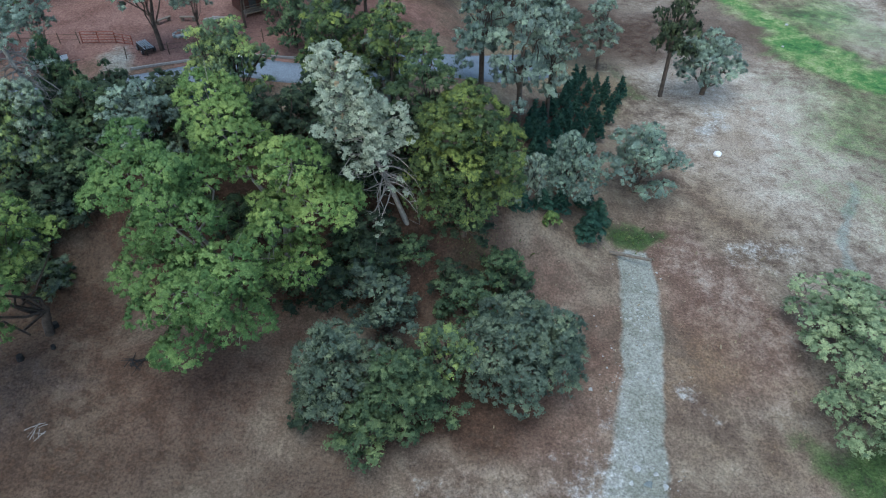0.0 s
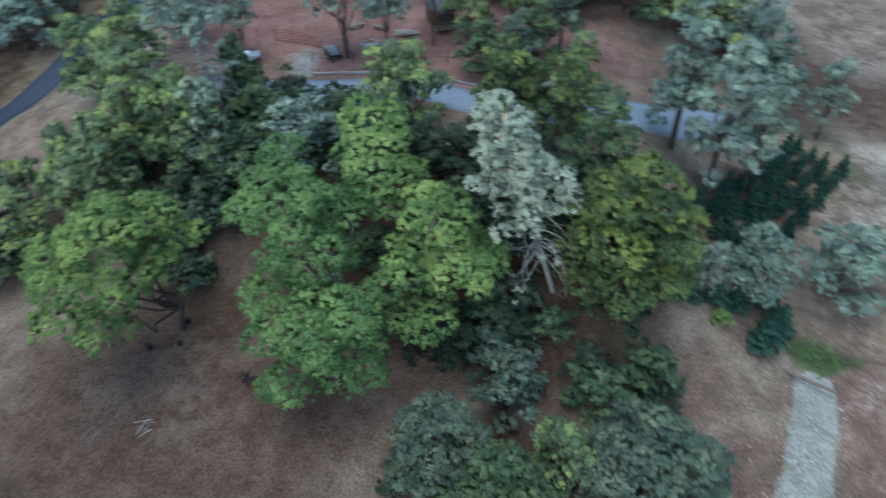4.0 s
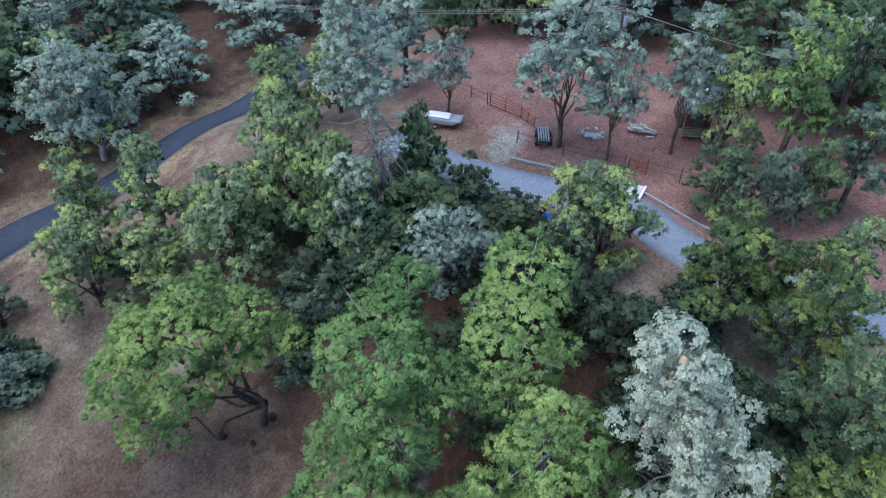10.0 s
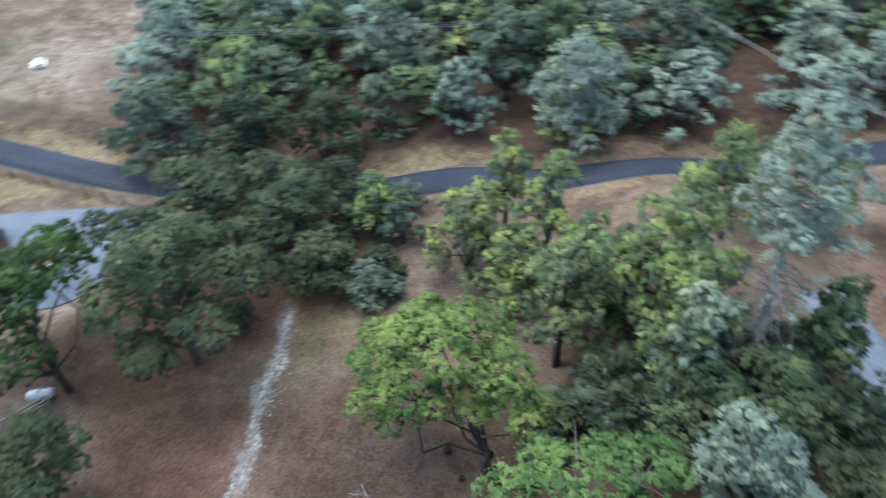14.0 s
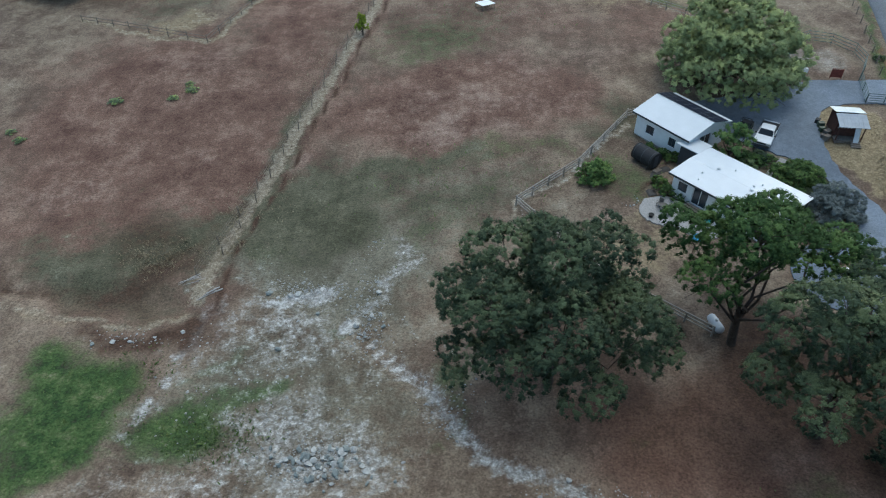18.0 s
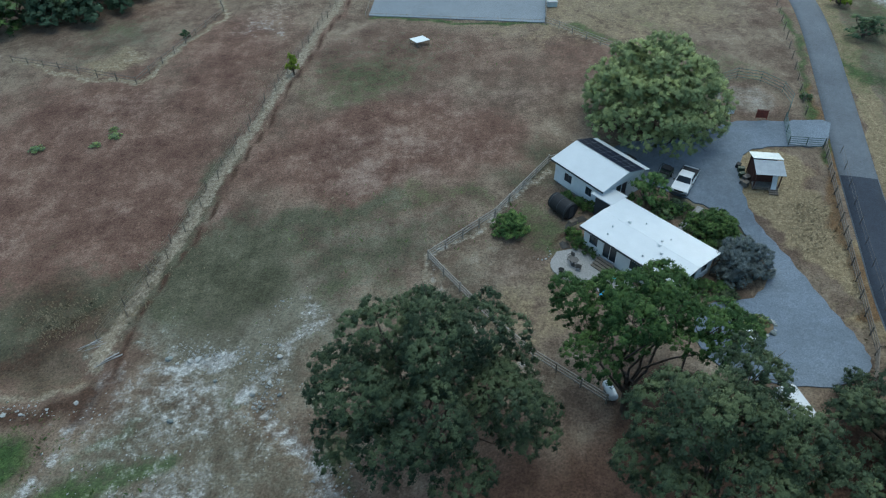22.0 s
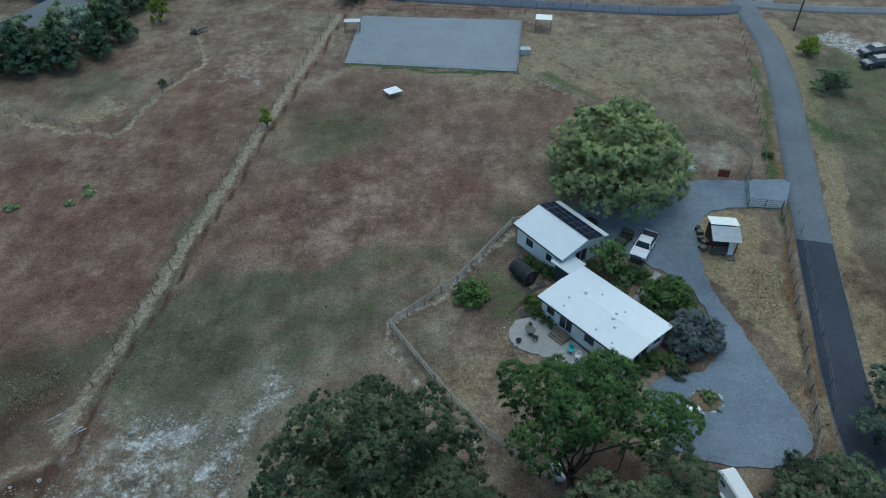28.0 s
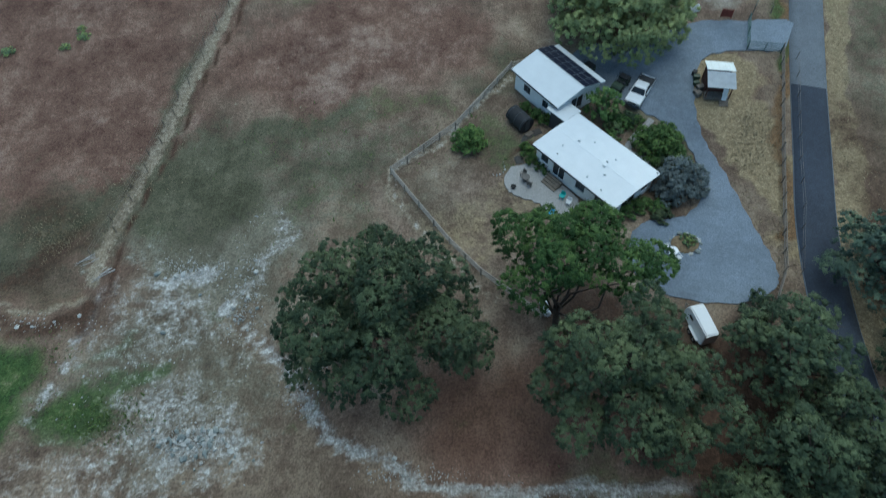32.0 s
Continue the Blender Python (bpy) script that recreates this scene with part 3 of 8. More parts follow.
        "lane": np.maximum.reduce([1.0 * band(x0 + 0.07 * (x - x0), y0, [(-3.4, -90), (2.0, -53.5), (6.4, -30), (8.8, -18), (10.6, -7), (10.9, -2)], 0.8, 0.6), 1.1 * band(xl, yl, [(29.6, -108), (31.1, -114.0), (31.2, -127.0), (32.6, -149.8), (33.5, -159.4)], 1.9, 0.6), 0.8 * band(xl, yl, [(-7, -103.5), (-9.5, -114), (-14, -140)], 1.0, 0.7), 0.85 * band(xl, yl, [(-31.4, -29.8), (-25.0, -21.0), (-17.6, -15.0), (-24.2, -5.4), (-29, 0.2)], 0.5, 0.6), 0.8 * band(xl, yl, [(44, -56), (37, -53.5), (23.4, -49.4), (21.5, -55), (16.5, -71.4), (20, -82)], 0.6, 0.7),
                                   0.8 * band(xl, yl, [(-35.5, -66.4), (-38.6, -63), (-43, -57.6)], 0.6, 0.7), 0.6 * blob(x, y, 27, -56, 4, 2.4, 0, 0.8), 0.75 * band(xl, yl, [(10.6, 0.2), (16, 1.2), (26, 0.6), (36, -1)], 0.6, 0.7), 0.3 * blob(x, y, -58.6, -43.8, 3.6, 3.4, 0, 0.6)]),
        "track": np.maximum.reduce([1.0 * band(x0 + 0.06 * (x - x0), yl, [(17.6, 46.8), (17.0, 42), (16.1, 37.4), (15.2, 32.4), (14.5, 28.4), (13.6, 24)], 1.6, 0.3), 1.0 * band(x0 + 0.1 * (x - x0), yl, [(15.0, 33), (13.4, 28.4), (11.8, 24)], 1.3, 0.8), 0.7 * blob(x, y, -32.2, 61.2, 2.4, 2.7, 10, 0.8), 0.5 * blob(x0, y0, -58.8, -43.8, 4.0, 3.8, 0, 0.3), 0.8 * band(xl, yl, [(37.0, 46), (38.6, 52), (41.5, 55.5), (43, 60)], 0.7, 0.6)]),
        "pale": np.maximum.reduce([0.55 * blob(x, y, 11.5, 26.5, 4.5, 3.5, 30, 0.9), 0.85 * band(xl, yl, PATH, 0.7, 0.8), 1.15 * band(x, y, [(5.9, -1.2), (4.1, -0.6), (1.2, -2.2), (-2.4, -3.3)], 0.9, 0.8), 0.62 * band(x, y, [(-5.6, -9.4), (-7.2, -6), (-6.2, -2.6)], 1.3, 0.9), 0.62 * blob(x, y, 3.5, 2.6, 4, 2.2, 10, 0.9), 0.7 * blob(x, y, -0.5, 12.9, 3.4, 1.4, 0, 0.9), 0.6 * blob(x, y, -9, 6.8, 1.8, 2.6, 30, 0.9),
                                   1.15 * band(x, y, [(-3.8, 1.4), (-5.4, -0.8)], 0.7, 0.8), 0.52 * blob(x, y, 2, 2, 10, 8, 0, 0.9), 0.62 * blob(x, y, -3, 13.5, 8, 4, -12, 0.9), 0.48 * blob(x, y, 3, 18, 12, 5, 15, 0.9), 0.75 * band(xl, yl, [(10.2, -0.5), (10.8, 5), (11, 13)], 0.5, 0.8),
                                   0.55 * blob(x, y, 19.8, 31.4, 1.8, 2.2, 0, 0.9), 0.5 * blob(x, y, 29.5, 49.8, 3.4, 2.2, 30, 0.9), 0.32 * blob(x, y, 36, 78, 6, 20, 10, 0.9), 0.55 * band(xl, yl, [(-31.4, -29.8), (-25.0, -21.0), (-18.0, -15.2), (-24.2, -5.4), (-29, 0.2)], 0.45, 0.9), 0.3 * blob(x, y, 66, 100, 7, 18, 0, 0.8),
                                   0.65 * blob(x, y, 31, 72, 1.6, 5, -20), 0.5 * blob(x, y, -29, 29, 4, 2, 40), 0.75 * blob(x, y, -90, -76, 5, 4), 0.45 * blob(x, y, 8, -66, 4, 5, 0, 0.9)]),
        "sand": np.maximum.reduce([0.85 * blob(x, y, 37, 76, 12, 34, 6, 0.9), 0.40 * blob(x, y, 25, 42, 6, 12, 0, 0.9), 0.7 * blob(x, y, 66, 100, 9, 20, 0, 0.8), 0.4 * blob(x, y, 8, 22, 9, 6, 0, 0.9), 0.5 * blob(x, y, -86, -20, 14, 14, 0, 0.9), 0.15 * blob(x, y, 0, -128, 60, 20, 0, 0.9), 0.35 * blob(x, y, 9, -74, 5, 6, 0, 0.9)]),
        "rust": np.maximum.reduce([1.0 * band(xl, yl, off(ROAD[5:9], 3.0), 0.8, 0.6), 0.6 * blob(x, y, 21, 36, 4.5, 7, 10, 0.9), 0.5 * blob(x, y, 28, 56, 6, 8, -20, 0.9), 0.55 * blob(x, y, 17.6, 31.6, 1.6, 5, 5, 0.9), 0.45 * blob(x, y, 23.5, 26, 5, 4, 0, 0.9), 0.5 * blob(x, y, 33.5, 66, 4, 6, 0, 0.9), 0.75 * blob(x, y, 15, -7.4, 5, 3, 25, 0.9), 0.4 * blob(x, y, -15, -18, 4, 3, 0, 0.9)]),
        "yard": np.maximum(1.0 * blob(x, y, -28, 73, 25, 12, 0, 0.35), 0.8 * blob(x, y, -2, 68, 6, 3)),
        "straw": np.maximum.reduce([1.3 * blob(x, y, -58.5, -17, 4.2, 16, 14, 0.4), 1.4 * band(xl, yl, off(ROAD[3:12], -3.5), 1.3, 0.5),
                                    0.8 * band(x, y, off(ROAD[9:16], -4.5), 2.2), 0.5 * blob(x, y, -29, -9, 7, 6), 0.6 * blob(x, y, 14, 80, 12, 12), 0.45 * blob(x, y, 34, 66, 12, 30, 0, 0.8),
                                    0.75 * band(xl, yl, [(44, -56), (37, -53.5), (23.4, -49.4), (21.5, -55), (16.5, -71.4), (20, -82)], 0.7, 0.8), 0.7 * blob(x, y, 28, -56, 5, 3, 0, 0.8), 0.35 * blob(x, y, 8, -72, 8, 10, 0, 0.9), 0.55 * band(xl, yl, [(11.5, 0), (17, 1.4), (26, 1)], 0.8, 0.9),
                                    0.55 * blob(x, y, -45, -70, 22, 14), 0.3 * blob(x, y, -20, -112, 70, 9), 0.6 * band(x, y, off(ROAD[9:16], 4), 1.5)]),
        "red": np.maximum.reduce([0.9 * blob(x, y, 52, -138, 20, 20, 0, 0.7), 0.35 * blob(x, y, 0, -130, 50, 18, 0, 0.9), 0.45 * blob(x, y, -14, -40, 20, 9, 0, 0.9), blob(x, y, -28, 76, 30, 17), 1.15 * blob(x, y, 22, -26, 17, 28, 20, 0.8), 0.9 * blob(x, y, 12, -52, 9, 22, 10, 0.9), 0.6 * blob(x, y, 8, -66, 12, 12, 0, 0.9), 1.15 * blob(x, y, -12, -35, 19, 10, 10, 0.9), 0.75 * blob(x, y, -14, -56, 22, 12, 0, 0.9), 0.7 * blob(x, y, -40, -55, 12, 10, 0, 0.9), 0.75 * blob(x, y, 24, 42, 7, 10, 15),
                                  0.5 * blob(x, y, -20, 34, 12, 10), 0.85 * blob(x, y, -35, 12, 13, 8), 1.2 * blob(x, y, -16, -93.8, 26, 2.6, -6), 0.6 * blob(x, y, 7, 36, 8, 14, 0), 0.7 * blob(x, y, -62.5, -14, 1, 22, 13), 0.7 * band(xl, yl, off(LANE, -2.0), 0.9, 0.8)]),
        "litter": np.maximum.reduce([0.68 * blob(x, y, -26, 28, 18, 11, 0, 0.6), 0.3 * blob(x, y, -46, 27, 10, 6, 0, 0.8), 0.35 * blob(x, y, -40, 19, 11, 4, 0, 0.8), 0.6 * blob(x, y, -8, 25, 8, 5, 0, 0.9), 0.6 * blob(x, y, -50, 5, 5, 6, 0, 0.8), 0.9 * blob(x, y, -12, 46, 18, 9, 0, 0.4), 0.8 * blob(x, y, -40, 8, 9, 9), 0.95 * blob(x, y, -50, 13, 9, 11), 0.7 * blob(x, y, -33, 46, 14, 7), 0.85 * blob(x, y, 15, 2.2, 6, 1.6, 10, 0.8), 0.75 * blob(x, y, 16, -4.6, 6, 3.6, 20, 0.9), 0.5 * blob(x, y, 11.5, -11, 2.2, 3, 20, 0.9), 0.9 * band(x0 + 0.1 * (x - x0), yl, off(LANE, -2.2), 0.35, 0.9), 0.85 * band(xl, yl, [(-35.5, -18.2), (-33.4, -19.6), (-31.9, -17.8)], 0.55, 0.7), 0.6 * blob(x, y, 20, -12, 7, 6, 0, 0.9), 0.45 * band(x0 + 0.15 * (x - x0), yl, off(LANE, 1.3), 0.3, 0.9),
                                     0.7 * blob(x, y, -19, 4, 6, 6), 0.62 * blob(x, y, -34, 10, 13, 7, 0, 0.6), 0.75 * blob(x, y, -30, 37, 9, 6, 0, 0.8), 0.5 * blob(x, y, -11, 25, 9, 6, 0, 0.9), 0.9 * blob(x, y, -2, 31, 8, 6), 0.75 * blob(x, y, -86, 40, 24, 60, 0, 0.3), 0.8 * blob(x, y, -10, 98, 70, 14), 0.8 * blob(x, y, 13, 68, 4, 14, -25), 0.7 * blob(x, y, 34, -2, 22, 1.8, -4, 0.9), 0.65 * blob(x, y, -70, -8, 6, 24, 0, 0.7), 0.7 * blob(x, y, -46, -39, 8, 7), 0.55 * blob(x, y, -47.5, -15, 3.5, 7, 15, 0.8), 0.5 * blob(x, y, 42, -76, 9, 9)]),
    }
    for k, v in zones.items():
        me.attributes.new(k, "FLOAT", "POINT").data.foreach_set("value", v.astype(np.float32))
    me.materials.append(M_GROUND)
    return tagged(new("ground", me), "dry brown pasture ground with bare soil and grass patches", "ground", kind="structure")


build_ground()
tagged(ribbon("road", ROAD, 4.1, 0.03, M_ASPHALT), "narrow grey asphalt country road", "road", kind="structure")
tagged(ribbon("cross_road", CROSS, 4.2, 0.025, M_LANE_ASPHALT), "dark blue-grey asphalt side road along the fields", "road", kind="structure")
tagged(ribbon("road_patch", [(-66.3, -27.5), (-64, -17), (-61.5, -6), (-60.2, 6), (-60.4, 18), (-61.6, 30), (-61.2, 44), (-62.2, 55), (-64.6, 68), (-67.6, 82), (-71.5, 92)], 3.9, 0.06, M_ASPHALT_NEW, skirt=0.02), "dark freshly laid asphalt stretch of the road", "road", kind="structure")
tagged(ribbon("hill_drive", HILL_DRIVE, (3.2, 3.8), 0.04, M_DRIVE), "blue-grey paved drive along the red yard", "driveway", kind="structure")
tagged(ribbon("far_drive", FAR_DRIVE, 3.2, 0.02, M_ASPHALT), "grey side drive leading off the junction", "road", kind="structure")
tagged(ribbon("far_track", FAR_TRACK, 2.8, 0.03, M_TRACK), "pale grey gravel farm track beyond the junction", "track", kind="structure")
tagged(sheet("driveway", DRIVEWAY, 0.06, M_GRAVEL),
       "grey gravel driveway and turning area", "driveway", kind="structure")
tagged(sheet("drive_apron", [(-67.2, -38.2), (-61.9, -38.4), (-60.8, -34.0), (-65.4, -33.9)], 0.068, M_APRON, 2.0, 0.03), "pale concrete apron between gate and road", "driveway", kind="structure")
tagged(sheet("riding_arena", ARENA, 0.07, M_ARENA, 3.0, 0.15, False), "blue-grey sand riding arena surface", "arena", kind="structure")
tagged(ribbon("garden_path", [(-35.0, -21.1), (-33.4, -20.2), (-32.2, -18.4), (-32.5, -16.4)], 0.9, 0.03, M_PATH, 2, 0.1), "dark curved bark path through the garden", "path", kind="structure")
tagged(ribbon("bed_path", [(-47.6, -22.6), (-46.3, -21.1), (-44.9, -19.4), (-44.4, -17.9), (-46.4, -16.6), (-48.2, -14.9)], 0.8, 0.035, M_SLAB, 2, 0.1), "pale cream gravel path between the planted beds", "path", kind="structure")
tagged(sheet("patio", PATIO, 0.07, M_SLAB, 1.0), "pale rounded gravel patio beside the house", "patio", kind="structure")


# ---- trees ----
PUFF_V = np.array([(1, 0, 0), (-1, 0, 0), (0, 1, 0), (0, -1, 0), (0, 0, 1), (0, 0, -1)], float)
PUFF_F = np.array([(0, 2, 4), (2, 1, 4), (1, 3, 4), (3, 0, 4), (2, 0, 5), (1, 2, 5), (3, 1, 5), (0, 3, 5)])


def leaf_cloud(rng, lobes, tuft, per_tuft, size, flat=0.25, gap=1.0, core=0.62):
    """Leaf sprays gathered in tufts on the skins of ellipsoid lobes (x, y, z, radius, squash). Returns vertices and faces."""
    lob = np.array(lobes, float)
    cs, ns, ys, sn = [], [], [], []
    pv, pf, py, pn, at = [], [], [], [], 0
    for k, (lx, ly, lz, r, sq) in enumerate(lobes):
        n = max(2, int(gap * 3.4 * (r / tuft) ** 2))
        d = rng.normal(size=(n, 3))
        d /= np.linalg.norm(d, axis=1)[:, None]
        d[:, 2] = np.where(d[:, 2] < -0.3, -d[:, 2], d[:, 2])
        rad = r * (0.84 + 0.22 * rng.random(n))
        p = d * rad[:, None] * np.array([1, 1, sq]) + np.array([lx, ly, lz])
        rel = (p[:, None, :] - lob[None, :, :3]) / np.stack([lob[:, 3], lob[:, 3], lob[:, 3] * lob[:, 4]], -1)[None]
        deep = np.linalg.norm(rel, axis=2)
        deep[:, k] = 9
        keep = deep.min(axis=1) > 0.74
        p, d = p[keep], d[keep]
        m = len(p)
        if not m:
            continue
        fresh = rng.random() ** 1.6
        tr = tuft * (0.65 + 0.7 * rng.random(m))
        spin, _ = np.linalg.qr(rng.normal(size=(m, 3, 3)))
        bud = np.einsum("ij,mjk->mik", PUFF_V, spin) * (0.55 + 0.7 * rng.random((m, 6)))[..., None]
        pv.append((p[:, None, :] + bud * (tr * core)[:, None, None]).reshape(-1, 3))
        turn = np.where(np.linalg.det(spin)[:, None, None] < 0, PUFF_F[None, :, ::-1], PUFF_F[None])
        pf.append((np.arange(m)[:, None, None] * 6 + turn).reshape(-1, 3) + at)
        at += 6 * m
        # new growth only on upward sides, so tuft tops are also coloured lighter
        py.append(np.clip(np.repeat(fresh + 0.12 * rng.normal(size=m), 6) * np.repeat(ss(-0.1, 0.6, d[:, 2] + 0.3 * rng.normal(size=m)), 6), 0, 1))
        pn.append((bud * 0.8 + d[:, None, :] * 0.7 + np.array([0, 0, 0.15])).reshape(-1, 3))
        e = rng.normal(size=(m, per_tuft, 3))
        e /= np.linalg.norm(e, axis=2)[..., None]
        e = e + d[:, None, :] * 0.75
        e /= np.linalg.norm(e, axis=2)[..., None]
        q = p[:, None, :] + e * (tr[:, None] * (0.45 + 0.6 * rng.random((m, per_tuft))))[..., None] * np.array([1, 1, 0.75])
        cs.append(q.reshape(-1, 3))
        # same for the leaves: painted light tops, dark undersides
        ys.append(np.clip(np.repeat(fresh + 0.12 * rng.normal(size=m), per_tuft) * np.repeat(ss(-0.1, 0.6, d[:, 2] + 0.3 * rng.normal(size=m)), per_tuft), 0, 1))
        ns.append((e * 0.45 + d[:, None, :] * 0.75).reshape(-1, 3))
        sn.append((e * 0.5 + d[:, None, :] * 0.8).reshape(-1, 3))
    c, nrm = np.concatenate(cs), np.concatenate(ns)
    nrm = nrm * (1 - flat) + np.array([0, 0, flat]) + rng.normal(size=c.shape) * 0.26
    nrm /= np.linalg.norm(nrm, axis=1)[:, None]
    soft = np.concatenate(sn) + nrm * 0.75 + np.array([0, 0, 0.2])
    soft /= np.linalg.norm(soft, axis=1)[:, None]
    ref = rng.normal(size=c.shape)
    u = np.cross(nrm, ref)
    u /= np.linalg.norm(u, axis=1)[:, None]
    v = np.cross(nrm, u)
    a = size * (0.6 + 0.8 * rng.random(len(c)))[:, None]
    b = a * (0.55 + 0.45 * rng.random(len(c)))[:, None]
    vs = np.stack([c - u * a * 0.5, c + u * a * 0.5, c + v * b + nrm * a * 0.15], 1).reshape(-1, 3)
    k = np.arange(len(c))[:, None] * 3
    fs, young, soft = k + np.array([0, 1, 2]), np.repeat(np.concatenate(ys), 3), np.repeat(soft, 3, axis=0)
    pn = np.concatenate(pn)
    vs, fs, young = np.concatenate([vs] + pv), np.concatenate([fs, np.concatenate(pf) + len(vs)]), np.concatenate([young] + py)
    soft = np.concatenate([soft, pn / np.linalg.norm(pn, axis=1)[:, None]])
    return vs, fs, young, soft


def quick_mesh(name, vs, quads, young=None, soft=None):
    me = bpy.data.meshes.new(name)
    me.vertices.add(len(vs))
    me.vertices.foreach_set("co", vs.astype(np.float32).ravel())
    me.loops.add(quads.size)
    me.loops.foreach_set("vertex_index", quads.astype(np.int32).ravel())
    me.polygons.add(len(quads))
    me.polygons.foreach_set("loop_start", np.arange(0, quads.size, quads.shape[1], dtype=np.int32))
    me.update(calc_edges=True)
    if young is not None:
        # young carries both new growth and the painted top-to-underside shading
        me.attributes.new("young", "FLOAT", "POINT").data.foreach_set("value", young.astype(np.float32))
    if soft is not None:
        me.normals_split_custom_set_from_vertices(soft.tolist())
    me.materials.append(None)
    return me


def limb(vs, fs, pts, r0, r1, n=6):
    """A tapered branch through points."""
    base = len(vs)
    for k, p in enumerate(pts):
        p = Vector(p)
        d = Vector(pts[min(k + 1, len(pts) - 1)]) - Vector(pts[max(k - 1, 0)])
        q = d.to_track_quat("Z", "Y")
        r = r0 + (r1 - r0) * k / (len(pts) - 1)
        for i in range(n):
            a = 2 * math.pi * i / n
            vs.append(tuple(p + q @ Vector((math.cos(a) * r, math.sin(a) * r, 0))))
        if k:
            o = base + (k - 1) * n
            fs += [(o + i, o + (i + 1) % n, o + n + (i + 1) % n, o + n + i) for i in range(n)]


def tree_meshes(seed, r, h, nl, tuft, per_tuft, leaf, low=0.22, gap=1.0, bare=0, off=(0, 0), clumps=6, rag=0.48, given=None, fork=None):
    """Trunk and crown of a broad tree of crown radius r and height h: nl boughs, each with its own smaller clumps, and an uneven outline."""
    rng = np.random.default_rng(seed)
    boughs = given or [(0.1 * r, -0.05 * r, h * 0.58, r * 0.44, 0.85), (-0.05 * r, 0.1 * r, h * (0.30 + 0.5 * low), r * 0.50, 0.8)]
    for k in range(0 if given else nl):
        a = 2.399963 * k + rng.random() * 0.9
        q = math.sqrt((k + 0.4) / nl)
        lr = r * (0.40 - 0.11 * q) * (0.68 + 0.62 * rng.random())
        rr = (r - lr * 0.8) * q * (0.98 - 0.5 * rag + rag * rng.random())
        top = h * (low + (1 - low) * math.sqrt(max(0.05, 1 - (0.93 * q) ** 2))) * (0.84 + 0.2 * rng.random())
        boughs.append((math.cos(a) * rr, math.sin(a) * rr, max(top - lr * 0.8, lr * 0.55), lr, 0.75 + 0.2 * rng.random()))
    for k in range(0 if given else nl):
        a = 2.0 * math.pi * (k + rng.random() * 0.7) / nl
        lr = r * (0.22 + 0.13 * rng.random())
        rr = r * (0.56 + 0.28 * rng.random())
        boughs.append((math.cos(a) * rr, math.sin(a) * rr, max(h * (low + (0.5 - low) * rng.random() ** 1.3), lr * 0.6), lr, 0.85))
    boughs = [(x + off[0] * min(1, z / (0.5 * h)), y + off[1] * min(1, z / (0.5 * h)), z, lr, q) for x, y, z, lr, q in boughs]
    lobes = []
    for x, y, z, lr, q in boughs:
        lobes.append((x, y, z, lr * 0.78, q))
        for k in range(clumps + (3 if given else 0)):
            d = rng.normal(size=3)
            d[2] = abs(d[2]) * 0.9 - 0.2
            d += 0.5 * np.array([x - off[0], y - off[1], 0]) / r
            d /= np.linalg.norm(d)
            c = np.array([x, y, z]) + d * lr * (0.62 + 0.22 * rng.random()) * np.array([1, 1, q])
            lobes.append((c[0], c[1], max(c[2], 0.25 * lr), lr * (0.28 + 0.2 * rng.random()), 0.85))
    vs, fs, young, soft = leaf_cloud(rng, lobes, tuft, per_tuft, leaf, gap=gap)
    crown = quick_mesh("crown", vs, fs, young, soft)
    tv, tf = [], []
    tr = min(0.05 * r + 0.07, 0.30 if given else 1.0) * (0.6 if low > 0.4 else 1.0)
    fork = fork or h * (0.45 if h > 3.2 * r and low < 0.4 else max(0.13, low * 0.6))
    limb(tv, tf, [(0, 0, -0.5), (0.03 * r, 0, fork * 0.5), (0.06 * r, 0.03 * r, fork)], tr * 1.35, tr * 0.9, 8)
    for lx, ly, lz, lr, _ in (boughs[:9] if given else boughs[2:13]):
        mid = (lx * 0.45 + rng.normal() * 0.08 * r, ly * 0.45 + rng.normal() * 0.08 * r, fork + (lz - fork) * (0.35 + 0.35 * rng.random()))
        bend = Vector(rng.normal(size=3)) * 0.07 * r
        limb(tv, tf, [(0.06 * r, 0.03 * r, fork * (0.55 + 0.45 * rng.random())), (mid[0] * 0.45 + bend.x, mid[1] * 0.45 + bend.y, fork + (mid[2] - fork) * 0.3), mid, (lx * 0.75 - bend.x, ly * 0.75 - bend.y, mid[2] * 0.4 + lz * 0.6 + bend.z), (lx * 0.95, ly * 0.95, lz), (lx * 1.02, ly * 1.02, lz + lr * 0.6)], tr * 0.45, tr * 0.08, 4)
        for j in range(2 + 2 * bare):
            e = Vector((lx, ly, lz)) + Vector(rng.normal(size=3)).normalized() * lr * (0.95 + 0.22 * (j > 1))
            limb(tv, tf, [(lx * 0.9, ly * 0.9, lz - 0.1 * lr), tuple(Vector((lx * 0.9, ly * 0.9, lz)).lerp(e, 0.5) + Vector((0, 0, 0.1 * lr))), tuple(e)], tr * 0.16, tr * 0.05, 3)
    return mesh_from("trunk", tv, tf, M_BARK, True), crown


CONES = {}


